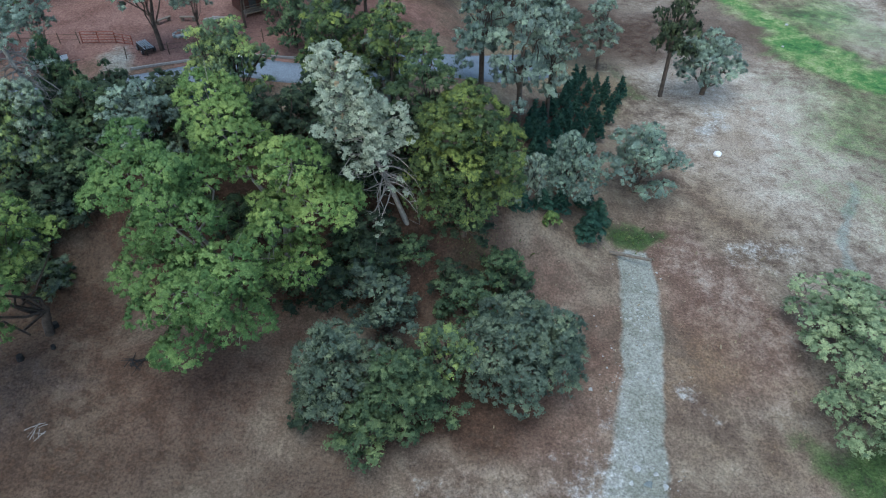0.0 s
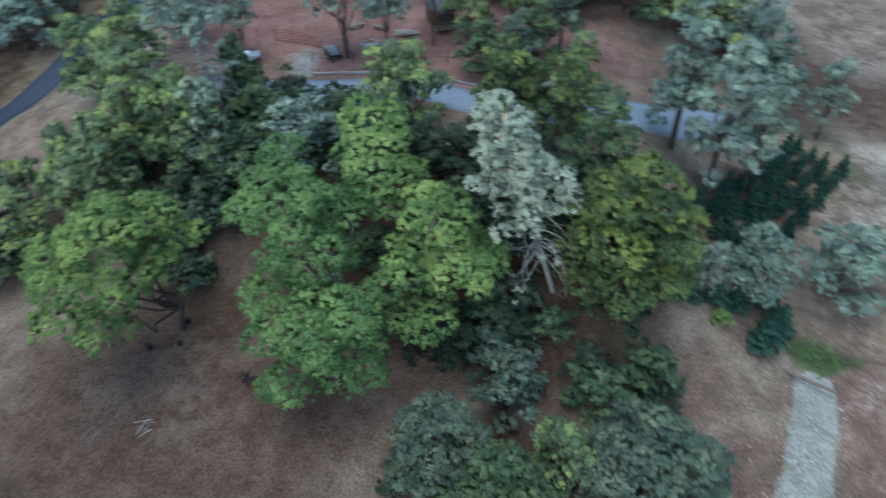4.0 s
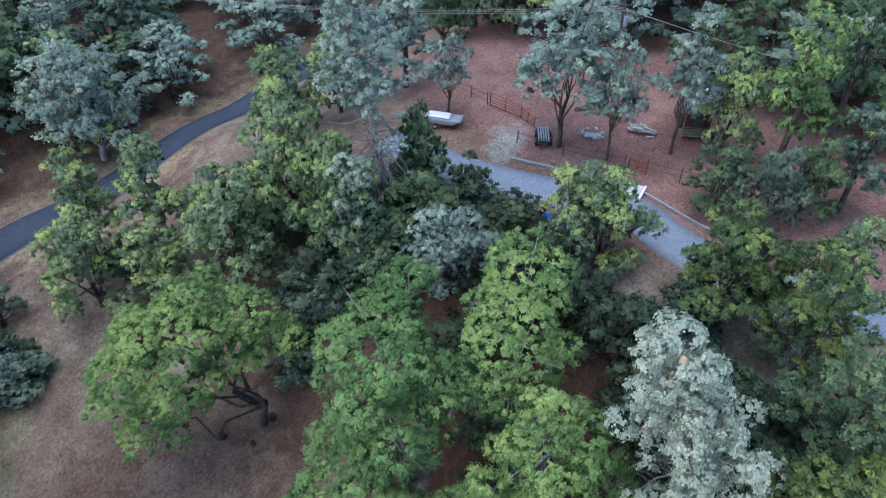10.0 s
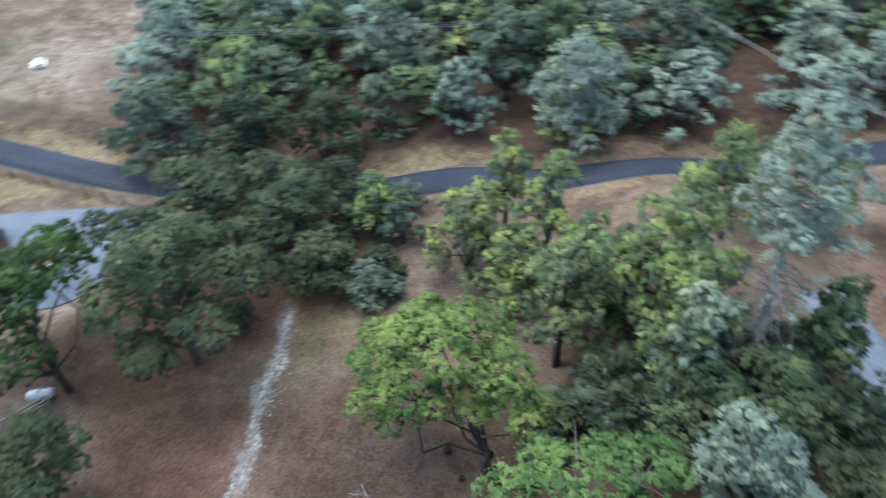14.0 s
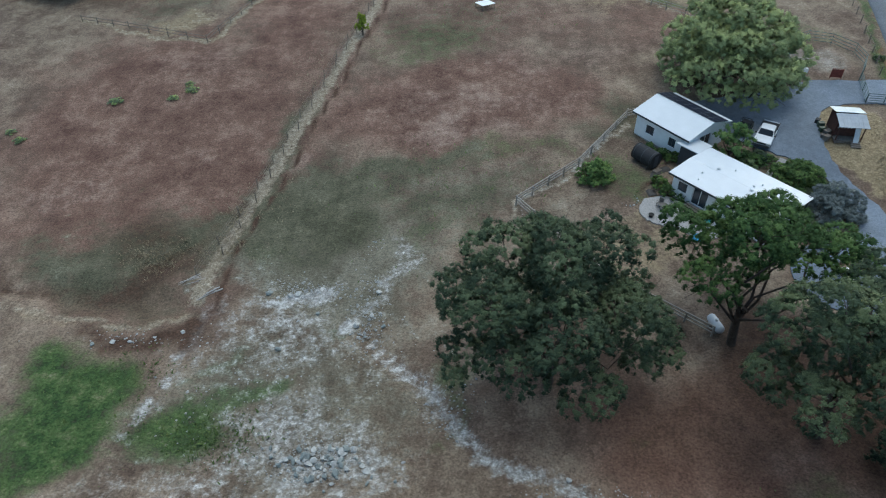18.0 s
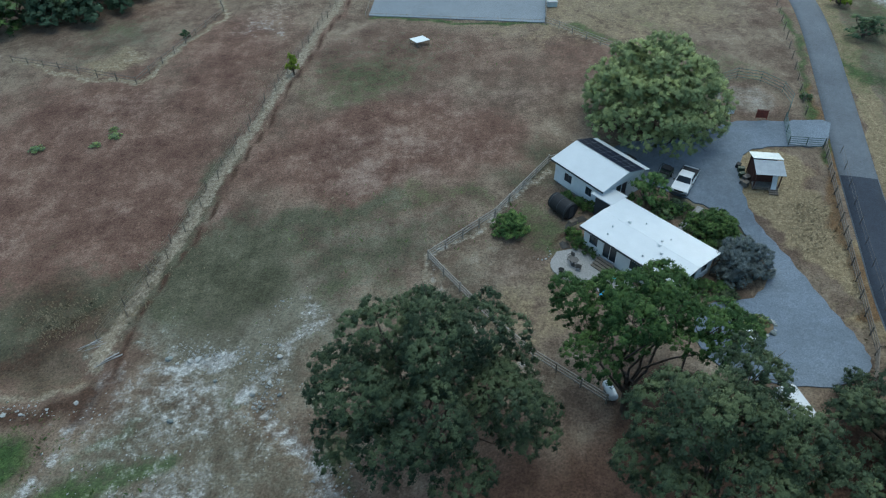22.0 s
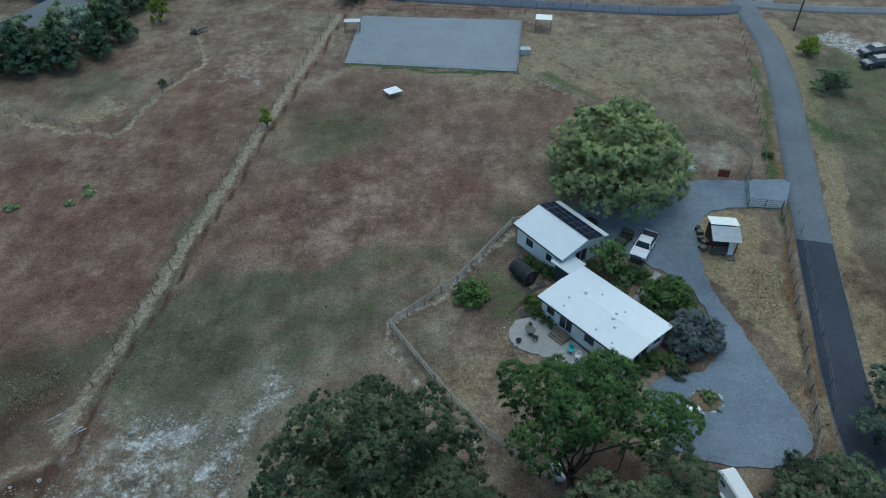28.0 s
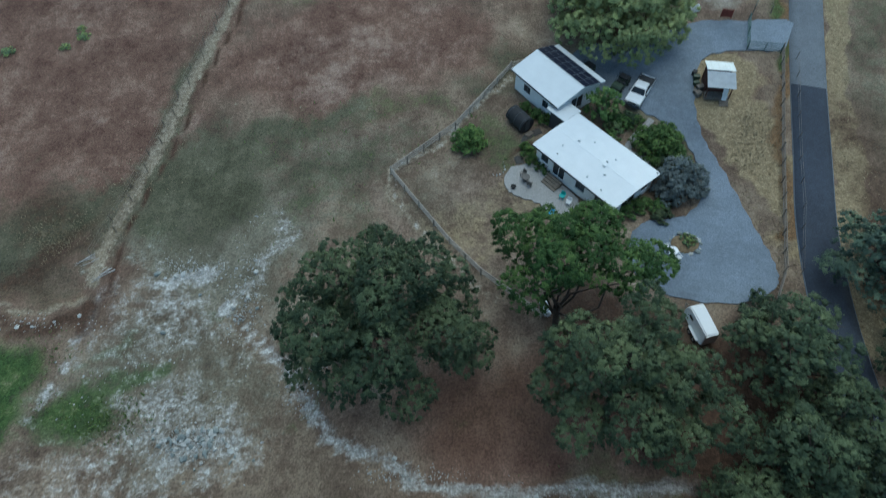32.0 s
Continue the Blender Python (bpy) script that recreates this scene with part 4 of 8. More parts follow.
def pine_meshes(seed, r, h, lean=(0, 0), bare=0.42, low=0.3):
    """A wispy grey pine: a leaning trunk with dense silver tufts above and pale bare limbs below."""
    rng = np.random.default_rng(seed)
    tv, tf, lobes = [], [], []
    limb(tv, tf, [(lean[0] * t, lean[1] * t, h * t - 0.6 * (t == 0)) for t in (0, 0.2, 0.4, 0.6, 0.8, 0.97)], 0.24, 0.05, 7)
    for k in range(22):
        t = 0.24 + 0.26 * rng.random()
        a, reach = 2.4 * k + rng.random(), r * (0.4 + 0.45 * rng.random())
        b = Vector((lean[0] * t, lean[1] * t, h * t))
        pts = [b + Vector((math.cos(a + 0.3 * math.sin(k + 4 * u)) * reach * u, math.sin(a + 0.3 * math.sin(k + 4 * u)) * reach * u, 0.5 * reach * u - 1.35 * reach * u * u)) for u in (0, 0.3, 0.55, 0.8, 1.0)]
        limb(tv, tf, pts, 0.075, 0.02, 4)
        for j in range(4):
            s = pts[1 + j % 4]
            limb(tv, tf, [s, s + Vector(rng.normal(size=3)) * 0.3, s + Vector((rng.normal() * 0.6, rng.normal() * 0.6, -0.7 * rng.random()))], 0.03, 0.01, 3)
        if k % 4 == 0:
            lobes.append((pts[-1].x, pts[-1].y, pts[-1].z, 0.38, 1.2))
    for k in range(64):
        t = low + (1 - low) * (k / 63) ** 0.85
        a, reach = 2.4 * k + rng.random(), r * (1.0 - 0.75 * max(0, (t - bare) / (1 - bare)) ** 1.2) * (0.45 + 0.6 * rng.random())
        b = Vector((lean[0] * t, lean[1] * t, h * t))
        e = b + Vector((math.cos(a) * reach, math.sin(a) * reach, reach * (0.35 if t > bare else -0.1)))
        limb(tv, tf, [b, b.lerp(e, 0.5) + Vector((0, 0, -0.12 * reach)), e], 0.07, 0.015, 4)
        for j in range(3):
            s = b.lerp(e, 0.45 + 0.2 * j)
            limb(tv, tf, [s, s + Vector(rng.normal(size=3)) * 0.45], 0.022, 0.008, 3)
        if t > bare:
            lr = 0.42 + 0.4 * rng.random()
            lobes.append((e.x, e.y, e.z + 0.1, lr, 1.1))
            for f in (0.3, 0.65):
                m = b.lerp(e, f)
                lobes.append((m.x, m.y, m.z + 0.15, lr * 0.85, 1.0))
        elif rng.random() < 0.35:
            lobes.append((e.x, e.y, e.z, 0.32, 1.0))
    lobes.append((lean[0], lean[1], h, 0.5, 1.6))
    CONES[seed] = [Vector(lobes[-2 - 3 * k][:3]) + Vector((0, 0, 0.35)) for k in range(6, 40, 4)]
    vs, fs, young, soft = leaf_cloud(rng, lobes, 0.24, 20, 0.13, 0.1, 0.8, 0.5)
    return mesh_from("trunk", tv, tf, M_BARK_PALE, True), quick_mesh("crown", vs, fs, young, soft)


def fir_meshes(seed, r, h):
    """A dense cone of a young fir."""
    rng = np.random.default_rng(seed)
    lobes = []
    for k in range(30):
        t = k / 29
        a, q = 2.4 * k, r * (1 - t) * 0.72
        lobes.append((math.cos(a) * q, math.sin(a) * q, 0.12 * h + t * h * 0.86, max(0.13, r * (0.40 - 0.27 * t)), 0.7))
    vs, fs, young, soft = leaf_cloud(rng, lobes, 0.15, 10, 0.13, 0.1)
    tv, tf = [], []
    limb(tv, tf, [(0, 0, -0.2), (0, 0, h * 0.5), (0, 0, h * 0.98)], 0.08, 0.01, 5)
    return mesh_from("trunk", tv, tf, M_BARK, True), quick_mesh("crown", vs, fs, young, soft)


STOCK = {
    "S": [tree_meshes(10 + k, 2.5, 5.5, 5 + k, 0.40, 12, 0.16, 0.10, clumps=5) for k in range(4)],
    "M": [tree_meshes(20 + k, 4.0, 9.0, 7 + k, 0.32, 12, 0.125, 0.15, bare=k % 2) for k in range(6)],
    "N": [tree_meshes(92, 5.0, 9.5, 9, 0.38, 15, 0.15, 0.26)],
    "Y": [tree_meshes(120 + k, 3.0, 11.0, 9 + k, 0.33, 15, 0.135, 0.44, 0.8, bare=1) for k in range(3)],
    "T": [tree_meshes(40 + k, 2.8, 11.0, 8 + k, 0.34, 15, 0.14, 0.24, bare=k % 2) for k in range(4)],
    "H": [tree_meshes(80 + k, 3.6, 9.0, 6 + k, 0.58, 10, 0.21, 0.12, 0.9, clumps=4) for k in range(5)],
    "B": [tree_meshes(50 + k, 1.5, 1.9, 6, 0.24, 12, 0.12, 0.1, clumps=4) for k in range(3)],
    "P": [pine_meshes(60, 4.2, 15.2, (-5.2, -1.4), 0.40, 0.22), pine_meshes(61, 3.3, 15.6, (-4.2, 0.6), 0.50, 0.25)],
    "F": [fir_meshes(70 + k, 0.8, 2.6) for k in range(2)],
}
SIZE = {"S": (2.5, 5.5), "M": (4.0, 9.0), "T": (2.8, 11.0), "B": (1.5, 1.9), "P": (1.0, 1.0), "H": (3.6, 9.0), "N": (5.0, 9.5), "Y": (3.0, 11.0), "F": (0.8, 2.6)}
WORDS = {"broad": "large domed olive-green oak", "mid": "fresh green broad oak", "green": "lush green leafy oak", "bright": "fresh light green oak", "oak": "mid-green broad oak", "dark": "dark green dense oak", "olive": "olive green live oak with yellowish tips", "grey": "grey-green blue oak with pale limbs",
         "pine": "wispy silver-grey foothill pine", "blue": "blue-green round tree", "darkoak": "dense dark green oak", "moss": "grey-green spreading oak", "conifer": "tall dark green conifer", "silver": "grey olive shrub", "oliveoak": "broad dark olive oak with yellowish tips", "wispy": "tall yellow-green wispy tree", "willow": "pale green willow-like tree", "fir": "dark green conical fir", "yellow": "yellow-green young tree"}
PLACE = {"field": "standing in dry grass", "hill": "on the wooded hillside", "yard": "in the red dirt yard", "drive": "beside the paved drive", "house": "beside the white house", "road": "beside the asphalt road", "nursery": "in the fir plantation"}
count = 0


def tree(x, y, r, h, size, leaf, at="field", pick=None, rz=None, sink=0.0, pale=False, name="tree", word=None):
    global count
    count += 1
    trunk, crown = STOCK[size][(count if pick is None else pick) % len(STOCK[size])]
    ob = thing(name, x, y, gz(x, y) - sink, 0, "%s %s" % (word or WORDS[leaf], PLACE[at]), "bush" if name == "bush" else "tree")
    R, Hh = SIZE[size]
    ob.matrix_world = pose(x, y, gz(x, y) - sink, 0, 0, (count * 137.5) % 360 if rz is None else rz) @ Matrix.Diagonal((r / R, r / R, h / Hh, 1))
    t, c = part("trunk", trunk, None, ob), part("crown", crown, None, ob)
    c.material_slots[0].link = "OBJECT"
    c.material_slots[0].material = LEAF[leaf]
    if pale:
        t.material_slots[0].link = "OBJECT"
        t.material_slots[0].material = M_BARK_PALE
    return ob


TREES = [
    # dark grove behind the grey pine
    (-1.2, 51.0, 3.0, 11.0, "T", "oak", "hill"), (1.7, 45.2, 2.8, 4.5, "S", "dark", "hill"), (-5.6, 42.6, 2.9, 5.0, "S", "dark", "hill"),
    (-9.8, 39.0, 3.1, 5.5, "S", "dark", "field"), (-4.5, 37.0, 2.8, 5.5, "S", "blue", "field"),
    # clump and round tree beside the track
    (0.2, 33.4, 2.4, 6.0, "S", "olive", "field"), (-5.2, 27.4, 2.7, 4.5, "S", "oak", "field"), (-9.0, 29.0, 2.0, 3.2, "S", "dark", "field"), (-0.4, 29.8, 2.2, 3.8, "S", "oak", "field"),
    (19.6, 58.0, 4.3, 8.5, "M", "grey", "field", 2), (11.7, 52.9, 2.9, 8.0, "M", "grey", "field", 4), (7.5, 49.5, 1.8, 6.8, "S", "grey", "field"),
    (32.4, 37.8, 5.2, 6.2, "M", "willow", "field"), (31.0, 29.6, 4.0, 5.5, "M", "willow", "field"), (33.0, 79.4, 4.6, 8.8, "N", "grey", "field", 2),
    (27.4, 78.5, 3.0, 19.0, "T", "dark", "field"), (7.8, 62.5, 3.4, 15.0, "T", "grey", "hill"), (20.5, 85.5, 2.4, 10.0, "T", "grey", "hill"), (4.0, 66.0, 3.2, 14.0, "T", "grey", "hill"), (11.5, 67.5, 2.8, 14.0, "T", "grey", "hill"),
    # bank and roadside trees left of the grove
    (-32.6, 46.7, 3.0, 9.0, "M", "olive", "hill"), (-29.3, 50.5, 2.6, 5.5, "S", "oak", "hill"), (-33.5, 54.3, 2.0, 7.0, "S", "oak", "drive"), (-23.7, 48.3, 2.8, 7.8, "M", "grey", "hill"), (-30.8, 44.4, 3.2, 4.5, "S", "dark", "hill"),
    (-18.2, 56.0, 3.3, 8.4, "M", "olive", "drive"), (-9.6, 55.5, 2.8, 10.0, "T", "oliveoak", "drive"), (-4.4, 55.5, 2.8, 10.5, "T", "oliveoak", "drive"),
    (-47.5, 39.2, 3.0, 12.0, "T", "olive", "hill"), (-41.5, 41.5, 3.3, 10.5, "M", "olive", "hill"), (-47.8, 33.1, 3.8, 9.6, "M", "olive", "hill"), (-43.0, 36.8, 2.8, 9.5, "T", "olive", "hill"), (-39.4, 43.4, 2.8, 9.0, "M", "olive", "hill"),
    (-38.2, 46.3, 4.1, 12.0, "M", "olive", "hill"), (-34.8, 46.6, 3.0, 10.0, "M", "olive", "hill"), (-37.6, 40.0, 3.3, 13.6, "T", "wispy", "hill"), (-33.0, 43.3, 2.9, 3.6, "S", "blue", "hill"), (-30.2, 46.8, 2.5, 3.6, "S", "oak", "hill"),
    (-46.6, 25.0, 2.6, 3.4, "S", "grey", "field"), (-52.4, 26.8, 2.3, 5.0, "S", "blue", "road"), (-56.5, 23.5, 2.8, 5.0, "S", "blue", "road"), (-47.0, 36.8, 3.4, 5.5, "S", "dark", "hill"), (-53.2, 35.9, 2.6, 10.8, "T", "olive", "road"),
    (-30.0, 44.2, 2.9, 4.6, "S", "dark", "hill"), (-29.8, 46.8, 2.9, 4.6, "S", "dark", "hill"), (-33.6, 43.5, 2.9, 4.6, "S", "dark", "hill"), (-32.3, 48.0, 2.9, 4.6, "S", "dark", "hill"),
    # low dark crowns added to stand in for the shadow between grove and drive
    (-16.0, 51.4, 2.6, 4.2, "S", "dark", "hill"), (-11.2, 52.0, 2.6, 4.0, "S", "dark", "hill"), (-9.6, 47.6, 2.6, 4.4, "S", "dark", "hill"), (-6.4, 51.2, 2.6, 4.0, "S", "dark", "hill"), (-19.6, 52.0, 2.4, 3.8, "S", "dark", "hill"), (-3.4, 49.4, 2.4, 4.0, "S", "dark", "hill"),
    # yard trees
    (-28.1, 65.4, 4.4, 13.5, "Y", "grey", "yard", 0), (-38.4, 63.0, 2.2, 7.5, "Y", "grey", "yard", 1), (-24.2, 66.4, 2.3, 10.5, "Y", "grey", "yard", 2), (-20.9, 70.6, 2.6, 12.0, "Y", "grey", "yard", 0), (-44.6, 63.8, 3.0, 10.0, "T", "grey", "yard"),
    (-18.0, 73.3, 2.8, 9.0, "M", "olive", "yard"), (-13.9, 74.6, 2.9, 14.0, "T", "bright", "yard"), (-12.0, 79.5, 2.7, 14.0, "T", "oak", "yard"), (-46.5, 57.5, 3.2, 8.0, "M", "olive", "hill"), (-46.3, 51.5, 3.0, 8.8, "M", "olive", "road"),
    (-32.8, 54.2, 2.2, 5.5, "S", "oak", "drive"), (-28.9, 55.0, 1.9, 4.4, "S", "dark", "drive"), (-19.4, 55.6, 3.2, 8.5, "M", "olive", "drive"), (-11.6, 66.6, 2.5, 7.0, "M", "blue", "drive"), (-10.2, 69.6, 2.5, 7.0, "M", "oak", "drive"),
    (-14.9, 66.6, 2.5, 6.0, "M", "oak", "drive"), (-8.2, 72.2, 2.2, 9.0, "T", "blue", "drive"), (-10.2, 57.6, 2.5, 8.5, "T", "oliveoak", "drive"), (-6.9, 58.4, 2.3, 8.5, "T", "oliveoak", "drive"), (-4.9, 60.2, 2.5, 9.0, "T", "olive", "drive"), (-5.6, 56.8, 2.2, 7.0, "T", "grey", "drive"), (-11.0, 54.2, 2.4, 4.5, "S", "dark", "drive"),
    (-24.9, 47.6, 2.4, 7.5, "T", "grey", "hill"), (-13.0, 50.5, 3.0, 5.5, "S", "dark", "hill"), (-8.0, 50.0, 3.0, 5.5, "S", "dark", "hill"), (-19.0, 49.5, 2.8, 5.0, "S", "dark", "hill"), (-6.2, 47.6, 2.6, 5.5, "S", "dark", "hill"),
    (-49.2, 73.5, 3.6, 9.0, "M", "oak", "yard"), (-49.3, 78.9, 3.6, 10.0, "M", "dark", "yard"), (-43.5, 78.4, 3.6, 11.0, "M", "blue", "yard"), (-61.7, 79.7, 3.6, 9.0, "M", "oak", "yard"), (-41.5, 82.3, 3.6, 10.0, "M", "dark", "yard"), (-59.9, 87.0, 3.6, 11.0, "M", "blue", "yard"),
    # oaks round the white house
    (-53.4, 8.3, 5.4, 8.8, "M", "moss", "road"), (-64.8, -1.4, 5.2, 9.0, "M", "blue", "road"), (-56.4, 14.0, 3.8, 8.0, "M", "moss", "road"), (-65.2, 8.6, 4.8, 9.0, "M", "dark", "road"), (-65.6, 17.0, 4.8, 9.0, "M", "dark", "road"), (-57.2, 20.0, 3.6, 7.0, "M", "dark", "road"), (-53.4, 2.2, 1.9, 3.0, "S", "dark", "house"),
    (-52.0, 17.2, 5.0, 8.0, "M", "moss", "road"), (-47.0, 20.4, 3.4, 6.0, "M", "moss", "road"), (-55.0, 24.0, 3.6, 6.5, "M", "olive", "road"),
    # far side of the pastures
    (63.7, -104.5, 5.4, 9, "H", "bright", "field"), (58, -109, 3.6, 8, "H", "dark", "field"), (70, -112, 5, 9, "H", "dark", "field"), (36.2, -94.6, 3.4, 10, "F", "conifer", "field"), (32.8, -99.6, 3.0, 9, "S", "dark", "field"), (35.0, -98.4, 3.0, 8, "S", "dark", "field"), (33.8, -108.4, 1.3, 12.5, "F", "fir", "field"),
    (25.4, -105.4, 3.2, 6.0, "H", "oak", "road"), (17.7, -101.6, 4.6, 10.5, "N", "mid", "road", 2), (37.0, -112, 2.0, 9, "H", "oak", "field"), (-4.8, -97.4, 3.2, 4.6, "S", "dark", "road"), (-14.6, -98.4, 2, 3.2, "S", "dark", "road"),
    (33.4, -79.8, 3.0, 9.5, "F", "conifer", "field"), (38.4, -69.6, 3.0, 8.6, "F", "conifer", "field"), (48.9, -69.2, 5.0, 8.5, "H", "oak", "field"), (54.5, -68, 4.6, 8.5, "H", "oak", "field"), (37.2, -76.4, 3.2, 9, "H", "grey", "field"), (41.2, -77.2, 3.4, 8, "H", "olive", "field"), (34.2, -73.6, 2.2, 7.5, "F", "conifer", "field"), (40, -81.4, 2.8, 7, "S", "grey", "field"), (44.6, -72, 3.6, 8, "H", "oak", "field"),
    (29.2, -88.6, 1.9, 6.5, "S", "yellow", "field"), (40, -87.6, 1.8, 5, "S", "bright", "field"), (56, -101, 3, 8, "H", "dark", "field"),
    (41, -72.6, 3.0, 6.5, "S", "wispy", "field"), (44.5, -68.4, 3.2, 8.5, "F", "conifer", "field"), (51, -65.5, 4.0, 7, "S", "green", "field"), (37.6, -81.4, 2.6, 7, "S", "dark", "field"), (35.4, -85.4, 2.2, 5.5, "S", "dark", "field"), (59, -70, 4, 7, "S", "dark", "field"),
    (-108, -94, 2.5, 6, "H", "yellow", "field"), (70, -90, 5, 9, "H", "oak", "field"), (62, -76, 5, 9, "H", "dark", "field"), (1.7, -51.6, 1.0, 3.4, "S", "yellow", "field"),
]
for row in TREES:
    tree(*row, pale=row[5] == "bright" and row[6] == "field")
for x, y, r, h, leaf, at, word in [(-44.6, -10.4, 1.3, 1.0, "green", "house", "dense dark green border shrub"), (-43.0, -9.4, 1.2, 0.9, "green", "house", "dense dark green border shrub"), (-33.4, -24.3, 0.9, 1.0, "green", "house", "small green foundation shrub"), (-34.6, -23.2, 1.0, 1.1, "green", "house", "small green foundation shrub"), (-45.9, -22.2, 0.9, 0.8, "green", "house", "low green garden shrubs"), (-44.9, -22.6, 1.2, 1.0, "dark", "house", "low dark green garden shrubs"), (-43.4, -22.4, 1.3, 1.1, "green", "house", "low green garden shrubs"), (-48.9, -20.4, 1.5, 1.4, "green", "house", "low dark green border shrubs"), (-49.6, -16.2, 1.4, 1.3, "oak", "house", "low dark green border shrubs"), (-47.6, -15.9, 1.3, 1.2, "dark", "house", "low dark green border shrubs"), (-47.4, -11.3, 1.3, 1.2, "silver", "house", "low grey-leaved garden shrub"), (-46.4, -9.0, 1.3, 0.9, "dark", "house", "low dark green border shrubs"), (-44.4, -21.8, 1.2, 1.2, "green", "house", "low green garden shrubs"), (-43.0, -21.0, 1.2, 1.3, "oak", "house", "low green garden shrubs"), (-42.6, -19.6, 1.1, 1.2, "green", "house", "low green garden shrubs"), (-46.4, -10.2, 1.2, 0.9, "green", "house", "low dark green border shrubs"),
                                   (-35.6, -22.4, 1.0, 1.2, "green", "house", "small green foundation shrub"), (-33.3, -18.0, 1.1, 1.2, "green", "house", "dense dark green border shrub"), (-34.0, -16.7, 1.1, 1.3, "green", "house", "dense dark green border shrub"), (-35.0, -15.5, 1.0, 1.0, "green", "house", "dense dark green border shrub"), (-81.6, -72, 1.9, 3.0, "yellow", "road", "yellow-green roadside bush"), (-80.2, -60.2, 3.2, 3.6, "oak", "road", "green roadside bush"),
                                   (22.5, -38.4, 0.7, 0.4, "olive", "field", "low yellow-green weed clump"), (23.7, -35.2, 0.8, 0.4, "olive", "field", "low yellow-green weed clump"), (21.9, -37.1, 1.0, 0.4, "olive", "field", "low yellow-green weed clump"), (40.9, -27.7, 0.7, 0.4, "olive", "field", "low yellow-green weed clump"), (39.1, -26.1, 0.8, 0.4, "olive", "field", "low yellow-green weed clump"), (30.8, -34.4, 1.0, 0.4, "olive", "field", "low yellow-green weed clump"), (20.4, -63.3, 0.8, 1.4, "oak", "field", "small dark field bush"), (-66.0, -43.5, 0.9, 0.9, "oak", "road", "small weedy green bush"), (5.1, 49.2, 1.2, 1.6, "dark", "nursery", "dark low bush")]:
    tree(x, y, r, h, "S" if r >= 2 else "B", leaf, at, name="bush", word=word)
tree(-41.9, -23.2, 1.9, 4.6, "S", "bright", "house", word="small pale green ornamental tree")
rng = np.random.default_rng(31)
for x, y, at, k in ((-2.9, 45.2, "field", 0), (-31.8, 50.0, "hill", 1)):
    pine = tree(x, y, 1, 1, "P", "pine", at, k, 0)
    for c in CONES[60 + k]:
        bm = bmesh.new()
        bmesh.ops.create_icosphere(bm, subdivisions=2, radius=0.17, matrix=Matrix.Translation(c) @ Matrix.Diagonal((1, 1, 1.5, 1)))
        for v in bm.verts:
            v.co += Vector(rng.normal(size=3)) * 0.03
        part("cone", bm, M_CONE, pine, "tan ripe cone")
tree(-65.8, 42.4, 4.6, 13.0, "M", "grey", "hill", pale=True)
tree(-32.0, 46.4, 2.0, 9.6, "T", "grey", "hill", pale=True)



def bough_tree(x, y, leaf, at, boughs, seed, pale=False, leafing=(0.30, 15, 0.115), fork=3.5, word=None):
    """A single large tree whose boughs are given in plan as (x, y, height over the datum, radius)."""
    z0 = gz(x, y)
    rel = [(bx - x, by - y, bz - z0, br * 1.02, 0.85) for bx, by, bz, br in boughs]
    mid = np.mean(np.array(rel), axis=0)
    rel += [((b[0] + mid[0]) / 2, (b[1] + mid[1]) / 2, (b[2] + mid[2]) / 2 - 0.7, b[3] * 0.95, 0.85) for b in rel[::2]]
    r = max(math.hypot(b[0], b[1]) + b[3] for b in rel)
    trunk, crown = tree_meshes(seed, r, max(b[2] + b[3] for b in rel), 0, *leafing, bare=1, given=rel, fork=fork)
    ob = thing("tree", x, y, z0, 0, "%s %s" % (word or WORDS[leaf], PLACE[at]), "tree")
    t, c = part("trunk", trunk, None, ob), part("crown", crown, None, ob)
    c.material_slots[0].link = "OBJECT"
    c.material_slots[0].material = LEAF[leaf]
    if pale:
        t.material_slots[0].link = "OBJECT"
        t.material_slots[0].material = M_BARK_PALE
    return ob


# the two light green oaks below the bank
bough_tree(-17.6, 38.2, "bright", "field", [(-19.6, 37.6, 15.4, 3.0), (-22.0, 39.7, 13.8, 3.3), (-22.2, 42.4, 16.0, 1.6), (-17.2, 35.8, 13.0, 2.5), (-17.0, 40.2, 13.8, 2.0), (-13.6, 33.2, 11.6, 2.2), (-15.8, 31.6, 10.6, 2.5),
                                            (-18.8, 33.6, 8.8, 2.7), (-14.0, 33.4, 7.0, 2.4), (-20.6, 36.0, 8.6, 2.7), (-17.2, 31.6, 6.4, 2.3)], 201, True, fork=6.0)
bough_tree(-12.6, 42.0, "bright", "field", [(-18.0, 47.4, 16.0, 2.7), (-15.2, 43.2, 15.0, 2.8), (-17.0, 45.0, 15.0, 2.6), (-10.4, 39.8, 14.8, 2.0), (-8.8, 39.0, 11.8, 2.6), (-10.8, 41.4, 14.4, 2.2), (-12.0, 37.2, 11.4, 2.0), (-10.6, 37.6, 8.0, 2.5), (-8.4, 42.4, 10.6, 2.2)], 202, True, fork=6.0)
# the lone oak on the brown slope
bough_tree(-29.8, 35.3, "mid", "field", [(-30.6, 32.2, 14.2, 2.5), (-29.2, 36.2, 13.4, 2.0), (-30.4, 29.6, 12.4, 2.4), (-32.0, 28.2, 9.9, 1.7), (-28.6, 36.8, 11.2, 1.9), (-28.4, 30.8, 11.6, 1.9), (-32.6, 34.2, 13.6, 2.1), (-33.6, 31.2, 11.6, 2.2), (-29.2, 28.8, 9.6, 1.7)], 203, fork=2.6)
